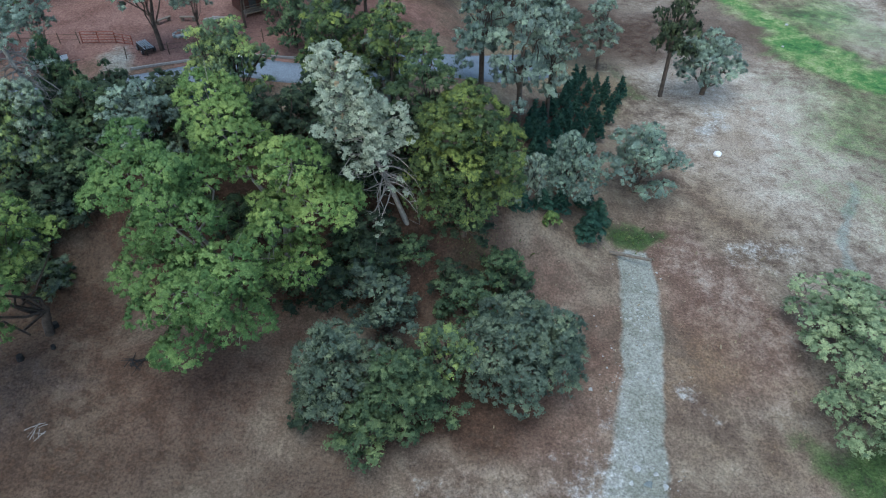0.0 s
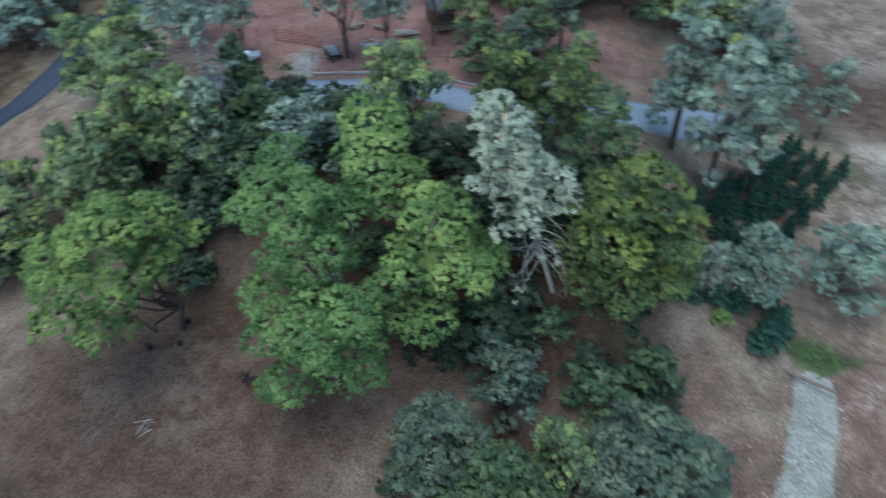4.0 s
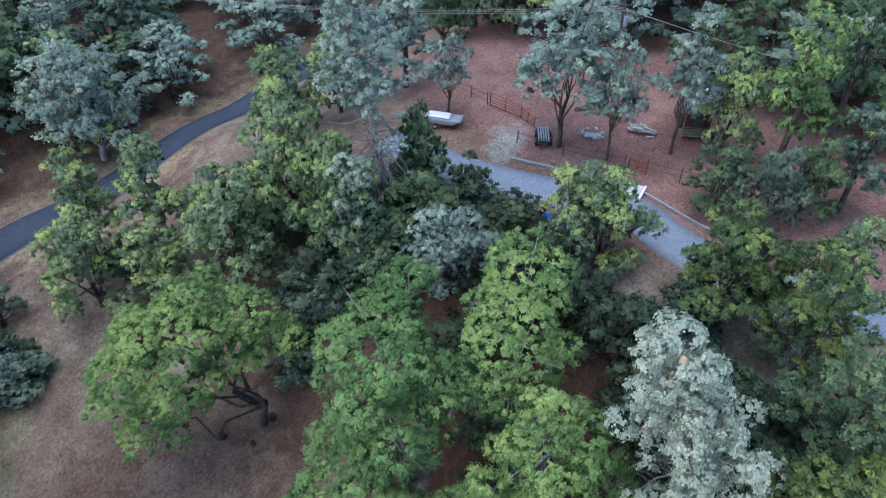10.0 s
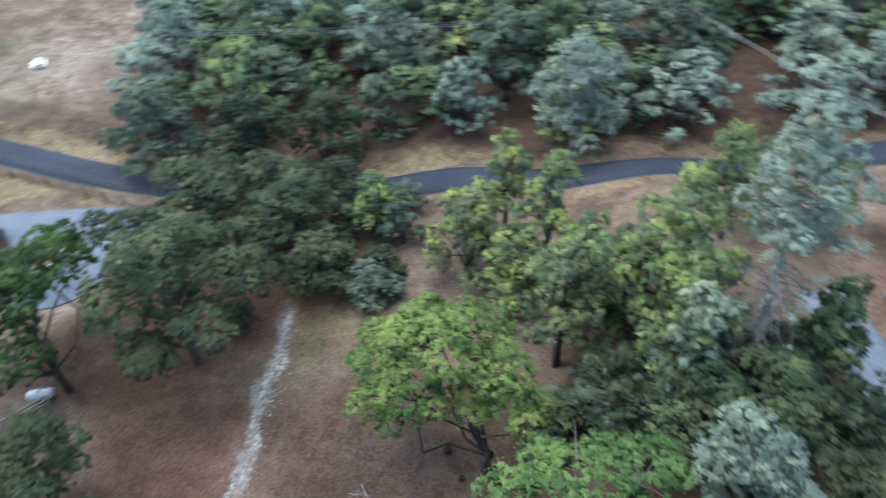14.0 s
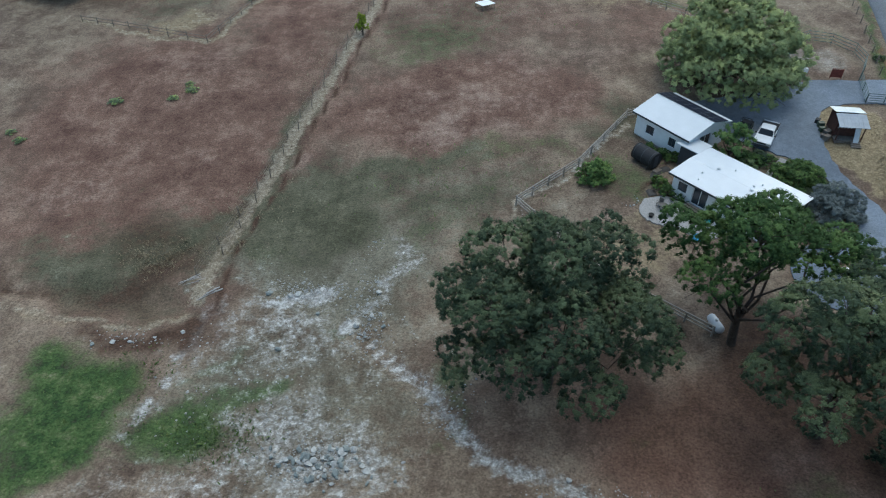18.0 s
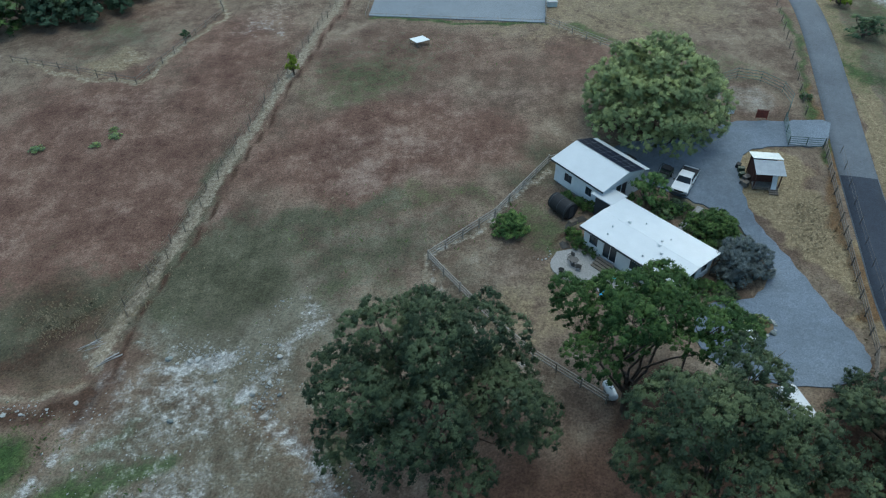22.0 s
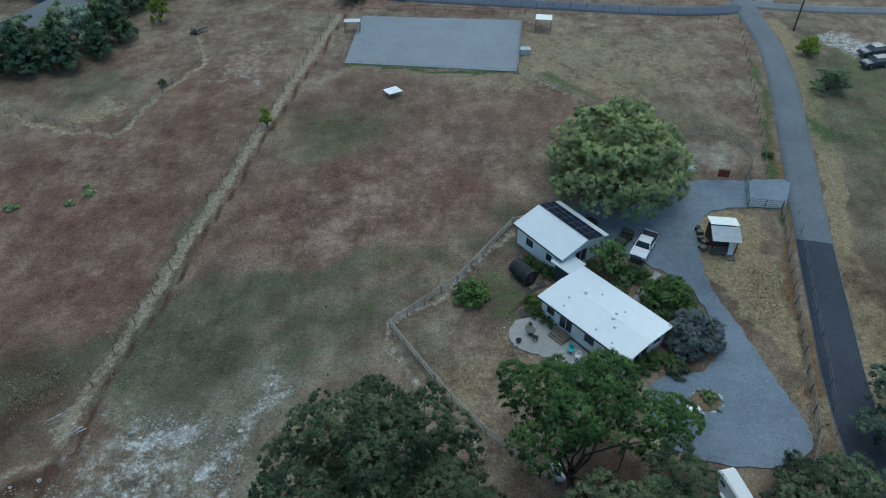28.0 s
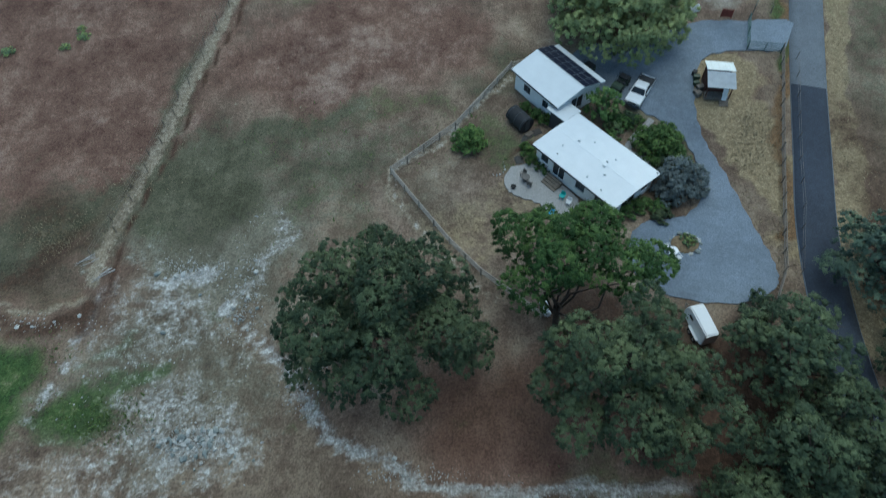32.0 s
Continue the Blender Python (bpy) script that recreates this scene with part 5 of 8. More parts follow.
# the oaks between the rocky ground and the white house
bough_tree(-20.0, 7.3, "darkoak", "field", [(-15.8, 4.5, 10.8, 2.7), (-19.6, 2.2, 9.8, 2.8), (-23.2, 4.2, 11.2, 2.6), (-14.8, 10.0, 10.2, 2.8), (-19.6, 11.2, 9.8, 2.9), (-25.8, 7.8, 5.4, 2.9), (-17.0, 11.8, 7.4, 2.5), (-20.0, 6.6, 11.6, 3.2), (-24.0, 8.6, 8.8, 2.7),
                                         (-12.9, 6.6, 8.4, 2.3), (-15.2, 3.4, 6.4, 2.4), (-20.0, 1.2, 6.0, 2.5), (-24.8, 3.8, 6.2, 2.5), (-21.8, 12.2, 5.2, 2.3), (-13.4, 9.6, 5.4, 2.2)], 204, fork=3.0)
bough_tree(-34.9, 3.5, "green", "house", [(-30.8, -0.8, 8.2, 2.6), (-36.8, -0.8, 10.6, 2.1), (-33.2, 4.6, 12.4, 2.3), (-39.4, 3.4, 9.8, 2.9), (-31.6, 4.0, 7.8, 2.2), (-34.0, 1.0, 11.2, 2.5), (-37.0, 2.5, 11.2, 2.3), (-42.0, 1.4, 7.8, 2.2), (-38.4, -2.4, 8.2, 2.1), (-33.4, -2.4, 7.8, 2.2)], 205, fork=4.0)
bough_tree(-38.4, 12.2, "moss", "field", [(-34.6, 10.8, 10.8, 2.5), (-40.0, 9.2, 12.6, 2.2), (-41.0, 9.4, 8.0, 2.5), (-35.0, 13.6, 13.8, 2.6), (-37.8, 12.4, 13.2, 2.5), (-41.0, 13.0, 10.6, 2.5), (-38.0, 16.2, 10.4, 2.5), (-34.6, 16.0, 9.4, 2.2), (-43.6, 12.0, 8.6, 2.2), (-33.4, 12.6, 7.6, 2.1), (-41.6, 16.2, 7.6, 2.4), (-45.0, 14.8, 7.4, 2.4)], 206, fork=4.0)

# the great domed oak beside the drive
def dome(x, y, rings):
    """Boughs in rings (count, distance, height, radius) about a plan place."""
    return [(x + q * math.cos(a), y + q * math.sin(a), z + 0.35 * math.sin(5.1 * a + q), rr) for n, q, z, rr in rings for a in [q + 2 * math.pi * k / n + 0.2 * math.sin(7.3 * k + q) for k in range(n)]]


bough_tree(-44.8, -37.2, "broad", "house", dome(-44.8, -37.2, ((11, 6.7, 4.6, 2.2), (11, 6.4, 7.4, 2.2), (9, 4.9, 10.0, 2.1), (5, 2.5, 11.8, 2.0))), 207, leafing=(0.44, 15, 0.15), fork=2.5)

# rounded hedge mound and grey olive shrub beside the drive
for x, y, leaf, rings, seed, word in ((-47.5, -18.4, "green", ((8, 2.1, 1.8, 0.95), (5, 1.2, 2.5, 0.95)), 212, "wide rounded green hedge mound"), (-26.9, -19.3, "mid", ((7, 1.3, 1.2, 0.75), (5, 0.9, 2.2, 0.75), (1, 0, 2.7, 0.7)), 214, "rounded fresh green garden bush"), (-48.9, -12.8, "silver", ((9, 2.1, 2.0, 0.85), (7, 1.7, 3.2, 0.9), (3, 0.7, 4.1, 0.9)), 213, "rounded grey-leaved olive shrub")):
    bush = bough_tree(x, y, leaf, "house", dome(x, y, rings), seed, leafing=(0.20, 13, 0.09), fork=0.5, word=word)
    bush.name, bush["category"] = "bush", "bush"
# round tree beside the track and the clump next to it
bough_tree(6.0, 33.8, "blue", "field", dome(6.0, 33.8, ((8, 3.3, 1.6, 1.7), (7, 3.0, 3.6, 1.7), (4, 1.5, 5.2, 1.8))), 208, fork=1.2, word="round blue-green oak")
bough_tree(-7.4, 30.6, "blue", "field", dome(-7.4, 30.6, ((6, 2.0, 3.0, 1.4), (5, 1.7, 5.4, 1.4), (2, 0.6, 7.2, 1.4))), 209, fork=1.5, word="blue-green rounded oak")
bough_tree(-3.0, 29.2, "oak", "field", dome(-3.0, 29.2, ((6, 1.8, 2.6, 1.3), (5, 1.5, 4.8, 1.3), (2, 0.5, 6.4, 1.3))), 210, fork=1.5)
# broad olive oak behind the silver pine
bough_tree(1.8, 46.6, "oliveoak", "hill", dome(1.8, 46.6, ((8, 3.4, 8.6, 1.9), (7, 3.1, 12.0, 1.9), (5, 1.8, 15.0, 1.8), (1, 0.0, 16.6, 1.7))), 211, fork=3.0)

# rows of young firs
rng = np.random.default_rng(5)
for k in range(48):
    row, i = k % 4, k // 4
    x, y = 7.2 + i * 0.95 + row * 1.45, 58.8 + i * 1.95 - row * 1.0
    s = 0.68 + 0.4 * rng.random()
    tagged(tree(x + rng.normal() * 0.25, y + rng.normal() * 0.3, 0.85 * s, 3.0 * s, "F", "fir", "nursery", name="fir_tree"), group="rows of young firs")
for x, y, r, h in [(6.9, 49.0, 1.1, 2.6), (9.1, 50.4, 1.0, 2.2), (10.9, 51.1, 1.0, 2.6), (13.4, 48.7, 1.4, 3.0), (14.4, 50.6, 1.3, 3.2), (13.6, 53.0, 1.0, 2.8)]:
    tagged(tree(x, y, r, h, "F", "fir", "nursery", name="fir_tree"), group="rows of young firs")
tree(9.8, 48.8, 0.9, 1.7, "B", "bright", "nursery", name="bush", word="small bright green bush")

# woods on the hill beyond the road and above the yard
rng = np.random.default_rng(8)
made = []
KINDS = ["grey", "oak", "grey", "blue", "grey", "olive", "oak"]
for k in range(6000):
    if len(made) > 155:
        break
    x, y = -108 + 134 * rng.random(), -14 + 124 * rng.random()
    ok = (x < -66.0 and y > -2 + 0.5 * (x + 66)) or (y > 80 + 0.08 * abs(x + 30) and x < 16 and y < 104)
    if not ok or line_dist(np.array([x]), np.array([y]), ROAD)[0] < 6.0 or any((x - a) ** 2 + (y - b) ** 2 < 13.5 for a, b in made) or (-78 < x < -63 and 47 < y < 66 and rng.random() < 0.7):
        continue
    made.append((x, y))
    r = 3.4 + 2.2 * rng.random()
    tree(x, y, r, 5.5 + 6.5 * rng.random(), "H", KINDS[int(rng.integers(7))], "hill")

# undergrowth of the ravine and of the wood by the road
rng = np.random.default_rng(11)
for k in range(70):
    if k < 44:
        x, y = -34 + 40 * rng.random(), 39 + 15 * rng.random()
    else:
        x, y = -58 + 16 * rng.random(), 12 + 30 * rng.random()
    if line_dist(np.array([x]), np.array([y]), HILL_DRIVE)[0] < 3.6 or line_dist(np.array([x]), np.array([y]), ROAD)[0] < 4 or (k >= 44 and (y > 27 or (-47 > x > -51 and y < 20))) or (y < 42 and -30 < x < -24) or line_dist(np.array([x]), np.array([y]), PATH)[0] < 3:
        continue
    r = 1.6 + 1.3 * rng.random()
    tree(x, y, r, r * (1.3 + 0.5 * rng.random()), "S", ["dark", "oak", "blue", "dark"][k % 4], "hill", name="bush", word="low dark green undergrowth shrub")


# ---- house and things: materials ----
M_WHITE_ROOF = simple("white_metal_roof", (0.66, 0.685, 0.70), (0.60, 0.625, 0.64), 0.7, 0.45, 0.0, 0.05, 0.5)
M_WALL = simple("white_siding", (0.80, 0.80, 0.79), (0.70, 0.70, 0.69), 1.5, 0.75)
M_TRIM = simple("dark_trim", (0.055, 0.060, 0.068), (0.035, 0.038, 0.042), 3, 0.6)
M_SOLAR = simple("solar_cell", (0.012, 0.016, 0.032), (0.007, 0.010, 0.022), 2, 0.45, 0.0, 0.0, 0.12)
M_ALU = simple("aluminium", (0.55, 0.56, 0.57), (0.45, 0.46, 0.47), 5, 0.4, 0.9, 0.02)
M_WOOD = simple("weathered_wood", (0.230, 0.195, 0.160), (0.110, 0.090, 0.072), 4, 0.9, bumpy=0.5)
M_PALE_RAIL = simple("grey_split_rail", (0.360, 0.325, 0.280), (0.210, 0.185, 0.155), 3, 0.9, bumpy=0.4)
M_REDWOOD = simple("dark_red_boards", (0.110, 0.045, 0.032), (0.055, 0.024, 0.018), 3, 0.85)
M_BLACK = simple("black_felt", (0.030, 0.031, 0.034), (0.016, 0.017, 0.019), 4, 0.8)
M_TYRE = simple("tyre_rubber", (0.024, 0.024, 0.026), (0.014, 0.014, 0.015), 5, 0.9)
M_PAINT = simple("white_car_paint", (0.74, 0.75, 0.76), (0.66, 0.67, 0.68), 0.8, 0.3, 0.0, 0.0, 0.6)
M_BLUECAR = simple("dark_blue_car_paint", (0.030, 0.045, 0.080), (0.020, 0.030, 0.055), 0.8, 0.3, 0.0, 0.0, 0.6)
M_GREEN = simple("dark_green_paint", (0.045, 0.075, 0.045), (0.028, 0.048, 0.030), 2, 0.55)
M_GATE = simple("green_steel_tube", (0.060, 0.120, 0.110), (0.035, 0.070, 0.065), 3, 0.5)
M_RUST = simple("rusty_red_steel", (0.240, 0.055, 0.035), (0.130, 0.035, 0.025), 4, 0.75)
M_STEEL = simple("dull_steel_tube", (0.160, 0.150, 0.140), (0.090, 0.080, 0.072), 4, 0.6, 0.3)
M_ROCK = simple("pale_limestone", (0.480, 0.485, 0.470), (0.250, 0.250, 0.235), 2.5, 0.95, bumpy=0.7)
M_ROCK_GREY = simple("grey_green_rock", (0.270, 0.300, 0.290), (0.140, 0.160, 0.155), 2.5, 0.95, bumpy=0.7)
M_TEAL = simple("teal_plastic", (0.060, 0.420, 0.400), (0.045, 0.330, 0.320), 3, 0.5)
M_POOL = simple("blue_plastic", (0.055, 0.330, 0.520), (0.040, 0.260, 0.430), 3, 0.5)
M_GREYROOF = simple("grey_shingle_roof", (0.165, 0.175, 0.190), (0.110, 0.118, 0.130), 3, 0.9)
M_TINROOF = simple("pale_tin_roof", (0.520, 0.590, 0.620), (0.380, 0.440, 0.470), 1.5, 0.45, 0.2, 0.05)
M_DULLTIN = simple("dull_tin_roof", (0.330, 0.360, 0.390), (0.250, 0.275, 0.300), 1.5, 0.5, 0.2, 0.05)
M_BLUEBARN = simple("slate_blue_siding", (0.095, 0.130, 0.200), (0.065, 0.090, 0.145), 3, 0.8)
M_DEADWOOD = simple("bleached_deadwood", (0.430, 0.410, 0.390), (0.250, 0.235, 0.220), 3, 0.9, bumpy=0.4)
M_CHAR = simple("charred_wood", (0.030, 0.028, 0.028), (0.012, 0.012, 0.012), 4, 0.95, bumpy=0.5)
M_POLE = simple("tarred_pole", (0.100, 0.072, 0.052), (0.050, 0.036, 0.028), 4, 0.9)
M_CABLE = simple("grey_cable", (0.300, 0.310, 0.320), (0.220, 0.230, 0.240), 4, 0.6)
M_PINKFILL = simple("red_mulch", (0.300, 0.050, 0.035), (0.180, 0.032, 0.024), 4, 0.95)
M_RED_LAMP = simple("red_lamp_lens", (0.350, 0.020, 0.015), (0.250, 0.015, 0.012), 4, 0.3)


def glass_material():
    m, nt, bs = material("window_glass")
    bs.inputs["Base Color"].default_value = (0.035, 0.045, 0.055, 1)
    bs.inputs["Roughness"].default_value, bs.inputs["Specular IOR Level"].default_value = 0.06, 0.8
    return m


M_GLASS = glass_material()


# ---- builders ----
def bmx(fn, *a, **k):
    bm = bmesh.new()
    fn(bm, *a, **k)
    return bm


def wall_panel(bm, x0, x1, z0, z1, y, th, holes):
    """A wall in the plane y with rectangular holes (hx0, hx1, hz0, hz1)."""
    xs = sorted({x0, x1, *[h[0] for h in holes], *[h[1] for h in holes]})
    zs = sorted({z0, z1, *[h[2] for h in holes], *[h[3] for h in holes]})
    vs = {(x, z): bm.verts.new((x, y - th / 2, z)) for x in xs for z in zs}
    faces = []
    for a, b in zip(xs, xs[1:]):
        for lo, hi in zip(zs, zs[1:]):
            if not any(h[0] < (a + b) / 2 < h[1] and h[2] < (lo + hi) / 2 < h[3] for h in holes):
                faces.append(bm.faces.new((vs[a, lo], vs[b, lo], vs[b, hi], vs[a, hi])))
    ext = bmesh.ops.extrude_face_region(bm, geom=faces)
    bmesh.ops.translate(bm, vec=(0, th, 0), verts=[v for v in ext["geom"] if isinstance(v, bmesh.types.BMVert)])
    bmesh.ops.delete(bm, geom=[v for v in bm.verts if not v.link_faces], context="VERTS")
    bmesh.ops.recalc_face_normals(bm, faces=bm.faces[:])


def window(parent, x0, x1, z0, z1, y, out, mull=1, kind="window", rot=None):
    """A framed window in a wall of plane y; out is the side that faces outdoors."""
    m = rot or Matrix.Identity(4)
    e = new(kind)
    e.parent = parent
    w = 0.06
    bm = bmesh.new()
    for c, s in ((((x0 + x1) / 2, y, z0 + w / 2), (x1 - x0, 0.1, w)), (((x0 + x1) / 2, y, z1 - w / 2), (x1 - x0, 0.1, w)), ((x0 + w / 2, y, (z0 + z1) / 2), (w, 0.1, z1 - z0 - 2 * w)), ((x1 - w / 2, y, (z0 + z1) / 2), (w, 0.1, z1 - z0 - 2 * w))):
        box(bm, c, s, m=m)
    for k in range(mull):
        box(bm, (x0 + (x1 - x0) * (k + 1) / (mull + 1), y + out * 0.01, (z0 + z1) / 2), (0.05, 0.06, z1 - z0 - 2 * w), m=m)
    part("frame", bm, M_TRIM if kind == "window" else M_WALL, e)
    for k in range(mull + 1):
        a, b = x0 + w + (x1 - x0 - 2 * w) * k / (mull + 1), x0 + w + (x1 - x0 - 2 * w) * (k + 1) / (mull + 1)
        part("pane", bmx(box, ((a + b) / 2, y - out * 0.02, (z0 + z1) / 2), (b - a - 0.02, 0.015, z1 - z0 - 2 * w - 0.004), m=m), M_GLASS, e)
    if kind == "window":
        part("sill", bmx(box, ((x0 + x1) / 2, y + out * 0.13, z0 - 0.04), (x1 - x0 + 0.1, 0.1, 0.05), m=m), M_WALL, e)
    return e


def slope(parent, x0, x1, y0, z0, y1, z1, mat, th=0.10, rib=0.6, name="roof_slope"):
    """One roof slope from the eave (y0, z0) to the ridge (y1, z1), with standing seams."""
    bm = bmesh.new()
    n = Vector((0, -(z1 - z0), y1 - y0)).normalized()
    if n.z < 0:
        n = -n
    vs = [bm.verts.new(Vector(p) + n * o) for o in (0, th) for p in ((x0, y0, z0), (x1, y0, z0), (x1, y1, z1), (x0, y1, z1))]
    for f in ((0, 1, 2, 3), (7, 6, 5, 4), (0, 4, 5, 1), (1, 5, 6, 2), (2, 6, 7, 3), (3, 7, 4, 0)):
        bm.faces.new([vs[i] for i in f])
    bmesh.ops.recalc_face_normals(bm, faces=bm.faces[:])
    ob = part(name, bm, mat, parent)
    if rib:
        seam = mesh_bm("seam", bmx(beam, Vector((0, y0, z0)) + n * (th + 0.002), Vector((0, y1, z1)) + n * (th + 0.002), 0.035, 0.03), mat)
        for k in range(int((x1 - x0) / rib)):
            part("seam", seam, None, ob).location.x = x0 + rib * (k + 0.5)
    return ob


def gable_end(bm, x, th, y0, y1, z0, zr):
    vs = [bm.verts.new((x + o, y, z)) for o in (-th / 2, th / 2) for y, z in ((y0, z0), (y1, z0), ((y0 + y1) / 2, zr))]
    for f in ((0, 2, 1), (3, 4, 5), (0, 1, 4, 3), (1, 2, 5, 4), (2, 0, 3, 5)):
        bm.faces.new([vs[i] for i in f])


def gabled(name, x, y, rz, L, W, eave, rise, roof_mat, wall_mat, label, category, over=0.45, holes=None, ends=None, rib=0.6, z=None):
    """A gabled building; holes: openings of the long walls as (side, x0, x1, z0, z1, kind, mullions)."""
    ob = thing(name, x, y, z, rz, label, category)
    hx, hy = L / 2 - over, W / 2 - over
    zw = eave + rise * over / (W / 2)
    holes, ends = holes or [], ends or []
    part("foundation", bmx(box, (0, 0, 0.0), (2 * hx - 0.06, 2 * hy - 0.06, 0.9)), M_SLAB, ob)
    for side in (-1, 1):
        hs = [h for h in holes if h[0] == side]
        part("wall", bmx(wall_panel, -hx, hx, 0.1, zw - 0.03, side * hy, 0.16, [h[1:5] for h in hs]), wall_mat, ob)
        for h in hs:
            window(ob, h[1], h[2], h[3], h[4], side * hy, side, h[6], h[5])
        bm = bmesh.new()
        q = Matrix.Rotation(radians(90), 4, "Z")
        es = [h for h in ends if h[0] == side]
        wall_panel(bm, -hy + 0.09, hy - 0.09, 0.1, zw - 0.05, -side * (hx - 0.08), 0.16, [h[1:5] for h in es])
        bmesh.ops.transform(bm, matrix=q, verts=bm.verts[:])
        gable_end(bm, side * (hx - 0.08), 0.16, -hy, hy, zw - 0.045, eave + rise - 0.06)
        part("gable_wall", bm, wall_mat, ob)
        for h in es:
            window(ob, h[1], h[2], h[3], h[4], -side * (hx - 0.08), -side, h[6], h[5], q)
        slope(ob, -L / 2, L / 2, side * W / 2, eave, side * 0.01, eave + rise, roof_mat, rib=rib)
        part("fascia", bmx(box, (0, side * (W / 2 + 0.03), eave - 0.03), (L, 0.05, 0.18)), M_TRIM, ob)
    part("ridge_cap", bmx(box, (0, 0, eave + rise + 0.095), (L, 0.2, 0.02)), roof_mat, ob)
    return ob


def wheel(parent, x, y, r=0.36, w=0.24):
    e = new("wheel")
    e.parent = parent
    bm = bmx(tube, (x, y - w / 2, r), (x, y + w / 2, r), r, n=20)
    bmesh.ops.bevel(bm, geom=[q for q in bm.edges if len(q.link_faces) == 2 and q.calc_face_angle(0) > 1], offset=0.04, segments=2, affect="EDGES")
    part("tyre", bm, M_TYRE, e)
    s = 1 if y > 0 else -1
    part("rim", bmx(tube, (x, y + s * (w / 2 - 0.03), r), (x, y + s * (w / 2 + 0.012), r), r * 0.58, r * 0.5, 12), M_ALU, e)


def hull(bm, profile, half, top_half, z_split, bevel=0.05):
    """A body from a side profile (x, z); above z_split it narrows to top_half."""
    zt = max(p[1] for p in profile)
    def w(z):
        return half if z <= z_split else half + (top_half - half) * (z - z_split) / (zt - z_split)
    a = [bm.verts.new((x, -w(z), z)) for x, z in profile]
    b = [bm.verts.new((x, w(z), z)) for x, z in profile]
    n = len(profile)
    bm.faces.new(a)
    bm.faces.new(b[::-1])
    for i in range(n):
        bm.faces.new((a[i], b[i], b[(i + 1) % n], a[(i + 1) % n])[::-1])
    bmesh.ops.recalc_face_normals(bm, faces=bm.faces[:])
    if bevel:
        bmesh.ops.bevel(bm, geom=[e for e in bm.edges if e.calc_face_angle(0) > 0.35], offset=bevel, segments=2, affect="EDGES")
    return bm


def pickup(x, y, rz, paint, label, bed=True):
    ob = thing("pickup_truck", x, y, gz(x, y) + 0.07, rz, label, "truck")
    part("body", bmx(hull, [(-2.5, 0.42), (2.42, 0.42), (2.5, 0.62), (2.46, 0.86), (2.2, 1.0), (1.1, 1.06), (-0.75, 1.06), (-0.76, 0.74), (-2.42, 0.74), (-2.5, 0.72)], 0.93, 0.9, 0.9), paint, ob)
    for s in (-1, 1):
        part("bed_side", bmx(box, (-1.62, s * 0.89, 0.88), (1.7, 0.09, 0.36), 0, 0.02), paint, ob)
    part("tailgate", bmx(box, (-2.45, 0, 0.88), (0.08, 1.68, 0.36), 0, 0.02), paint, ob)
    part("bed_liner", bmx(box, (-1.6, 0, 0.95), (1.62, 1.70, 0.04)), M_BLACK, ob, "black bed liner")
    for s in (-1, 1):
        part("rail_cap", bmx(box, (-1.62, s * 0.89, 1.075), (1.72, 0.11, 0.03), 0, 0.01), M_BLACK, ob)
    part("cab", bmx(hull, [(-0.78, 1.0), (1.12, 1.0), (0.52, 1.56), (0.30, 1.64), (-0.52, 1.64), (-0.70, 1.56)], 0.88, 0.70, 1.02, 0.04), paint, ob)
    def pane(name, pts):
        bm = bmesh.new()
        c = sum((Vector(p) for p in pts), Vector()) / len(pts)
        f = bm.faces.new([bm.verts.new(p) for p in pts])
        bmesh.ops.solidify(bm, geom=[f], thickness=0.015)
        part(name, bm, M_GLASS, ob, "dark tinted glass")
    pane("windscreen", [(1.09, -0.78, 1.07), (1.09, 0.78, 1.07), (0.58, 0.66, 1.545), (0.58, -0.66, 1.545)])
    pane("rear_window", [(-0.80, -0.72, 1.12), (-0.73, -0.64, 1.5), (-0.73, 0.64, 1.5), (-0.80, 0.72, 1.12)])
    for s in (-1, 1):
        for a, b in ((0.86, 0.2), (0.12, -0.62)):
            pane("side_window", [(a, s * 0.872, 1.1), (min(a, 0.50), s * 0.755, 1.53), (b, s * 0.755, 1.53), (b, s * 0.872, 1.1)][::s])
        part("mirror", bmx(box, (0.95, s * 1.0, 1.12), (0.12, 0.2, 0.16), 0, 0.03), M_BLACK, ob)
        part("headlight", bmx(box, (2.47, s * 0.72, 0.78), (0.06, 0.32, 0.15), 0, 0.02), M_ALU, ob)
        part("tail_light", bmx(box, (-2.5, s * 0.86, 0.9), (0.04, 0.1, 0.26)), M_RED_LAMP, ob)
        for wx in (1.55, -1.5):
            wheel(ob, wx, s * 0.82)
    part("front_bumper", bmx(box, (2.52, 0, 0.52), (0.14, 1.78, 0.2), 0, 0.04), M_TRIM, ob)
    part("rear_bumper", bmx(box, (-2.56, 0, 0.5), (0.12, 1.7, 0.16), 0, 0.03), M_ALU, ob)
    part("grille", bmx(box, (2.5, 0, 0.78), (0.04, 1.0, 0.16)), M_BLACK, ob)
    return ob


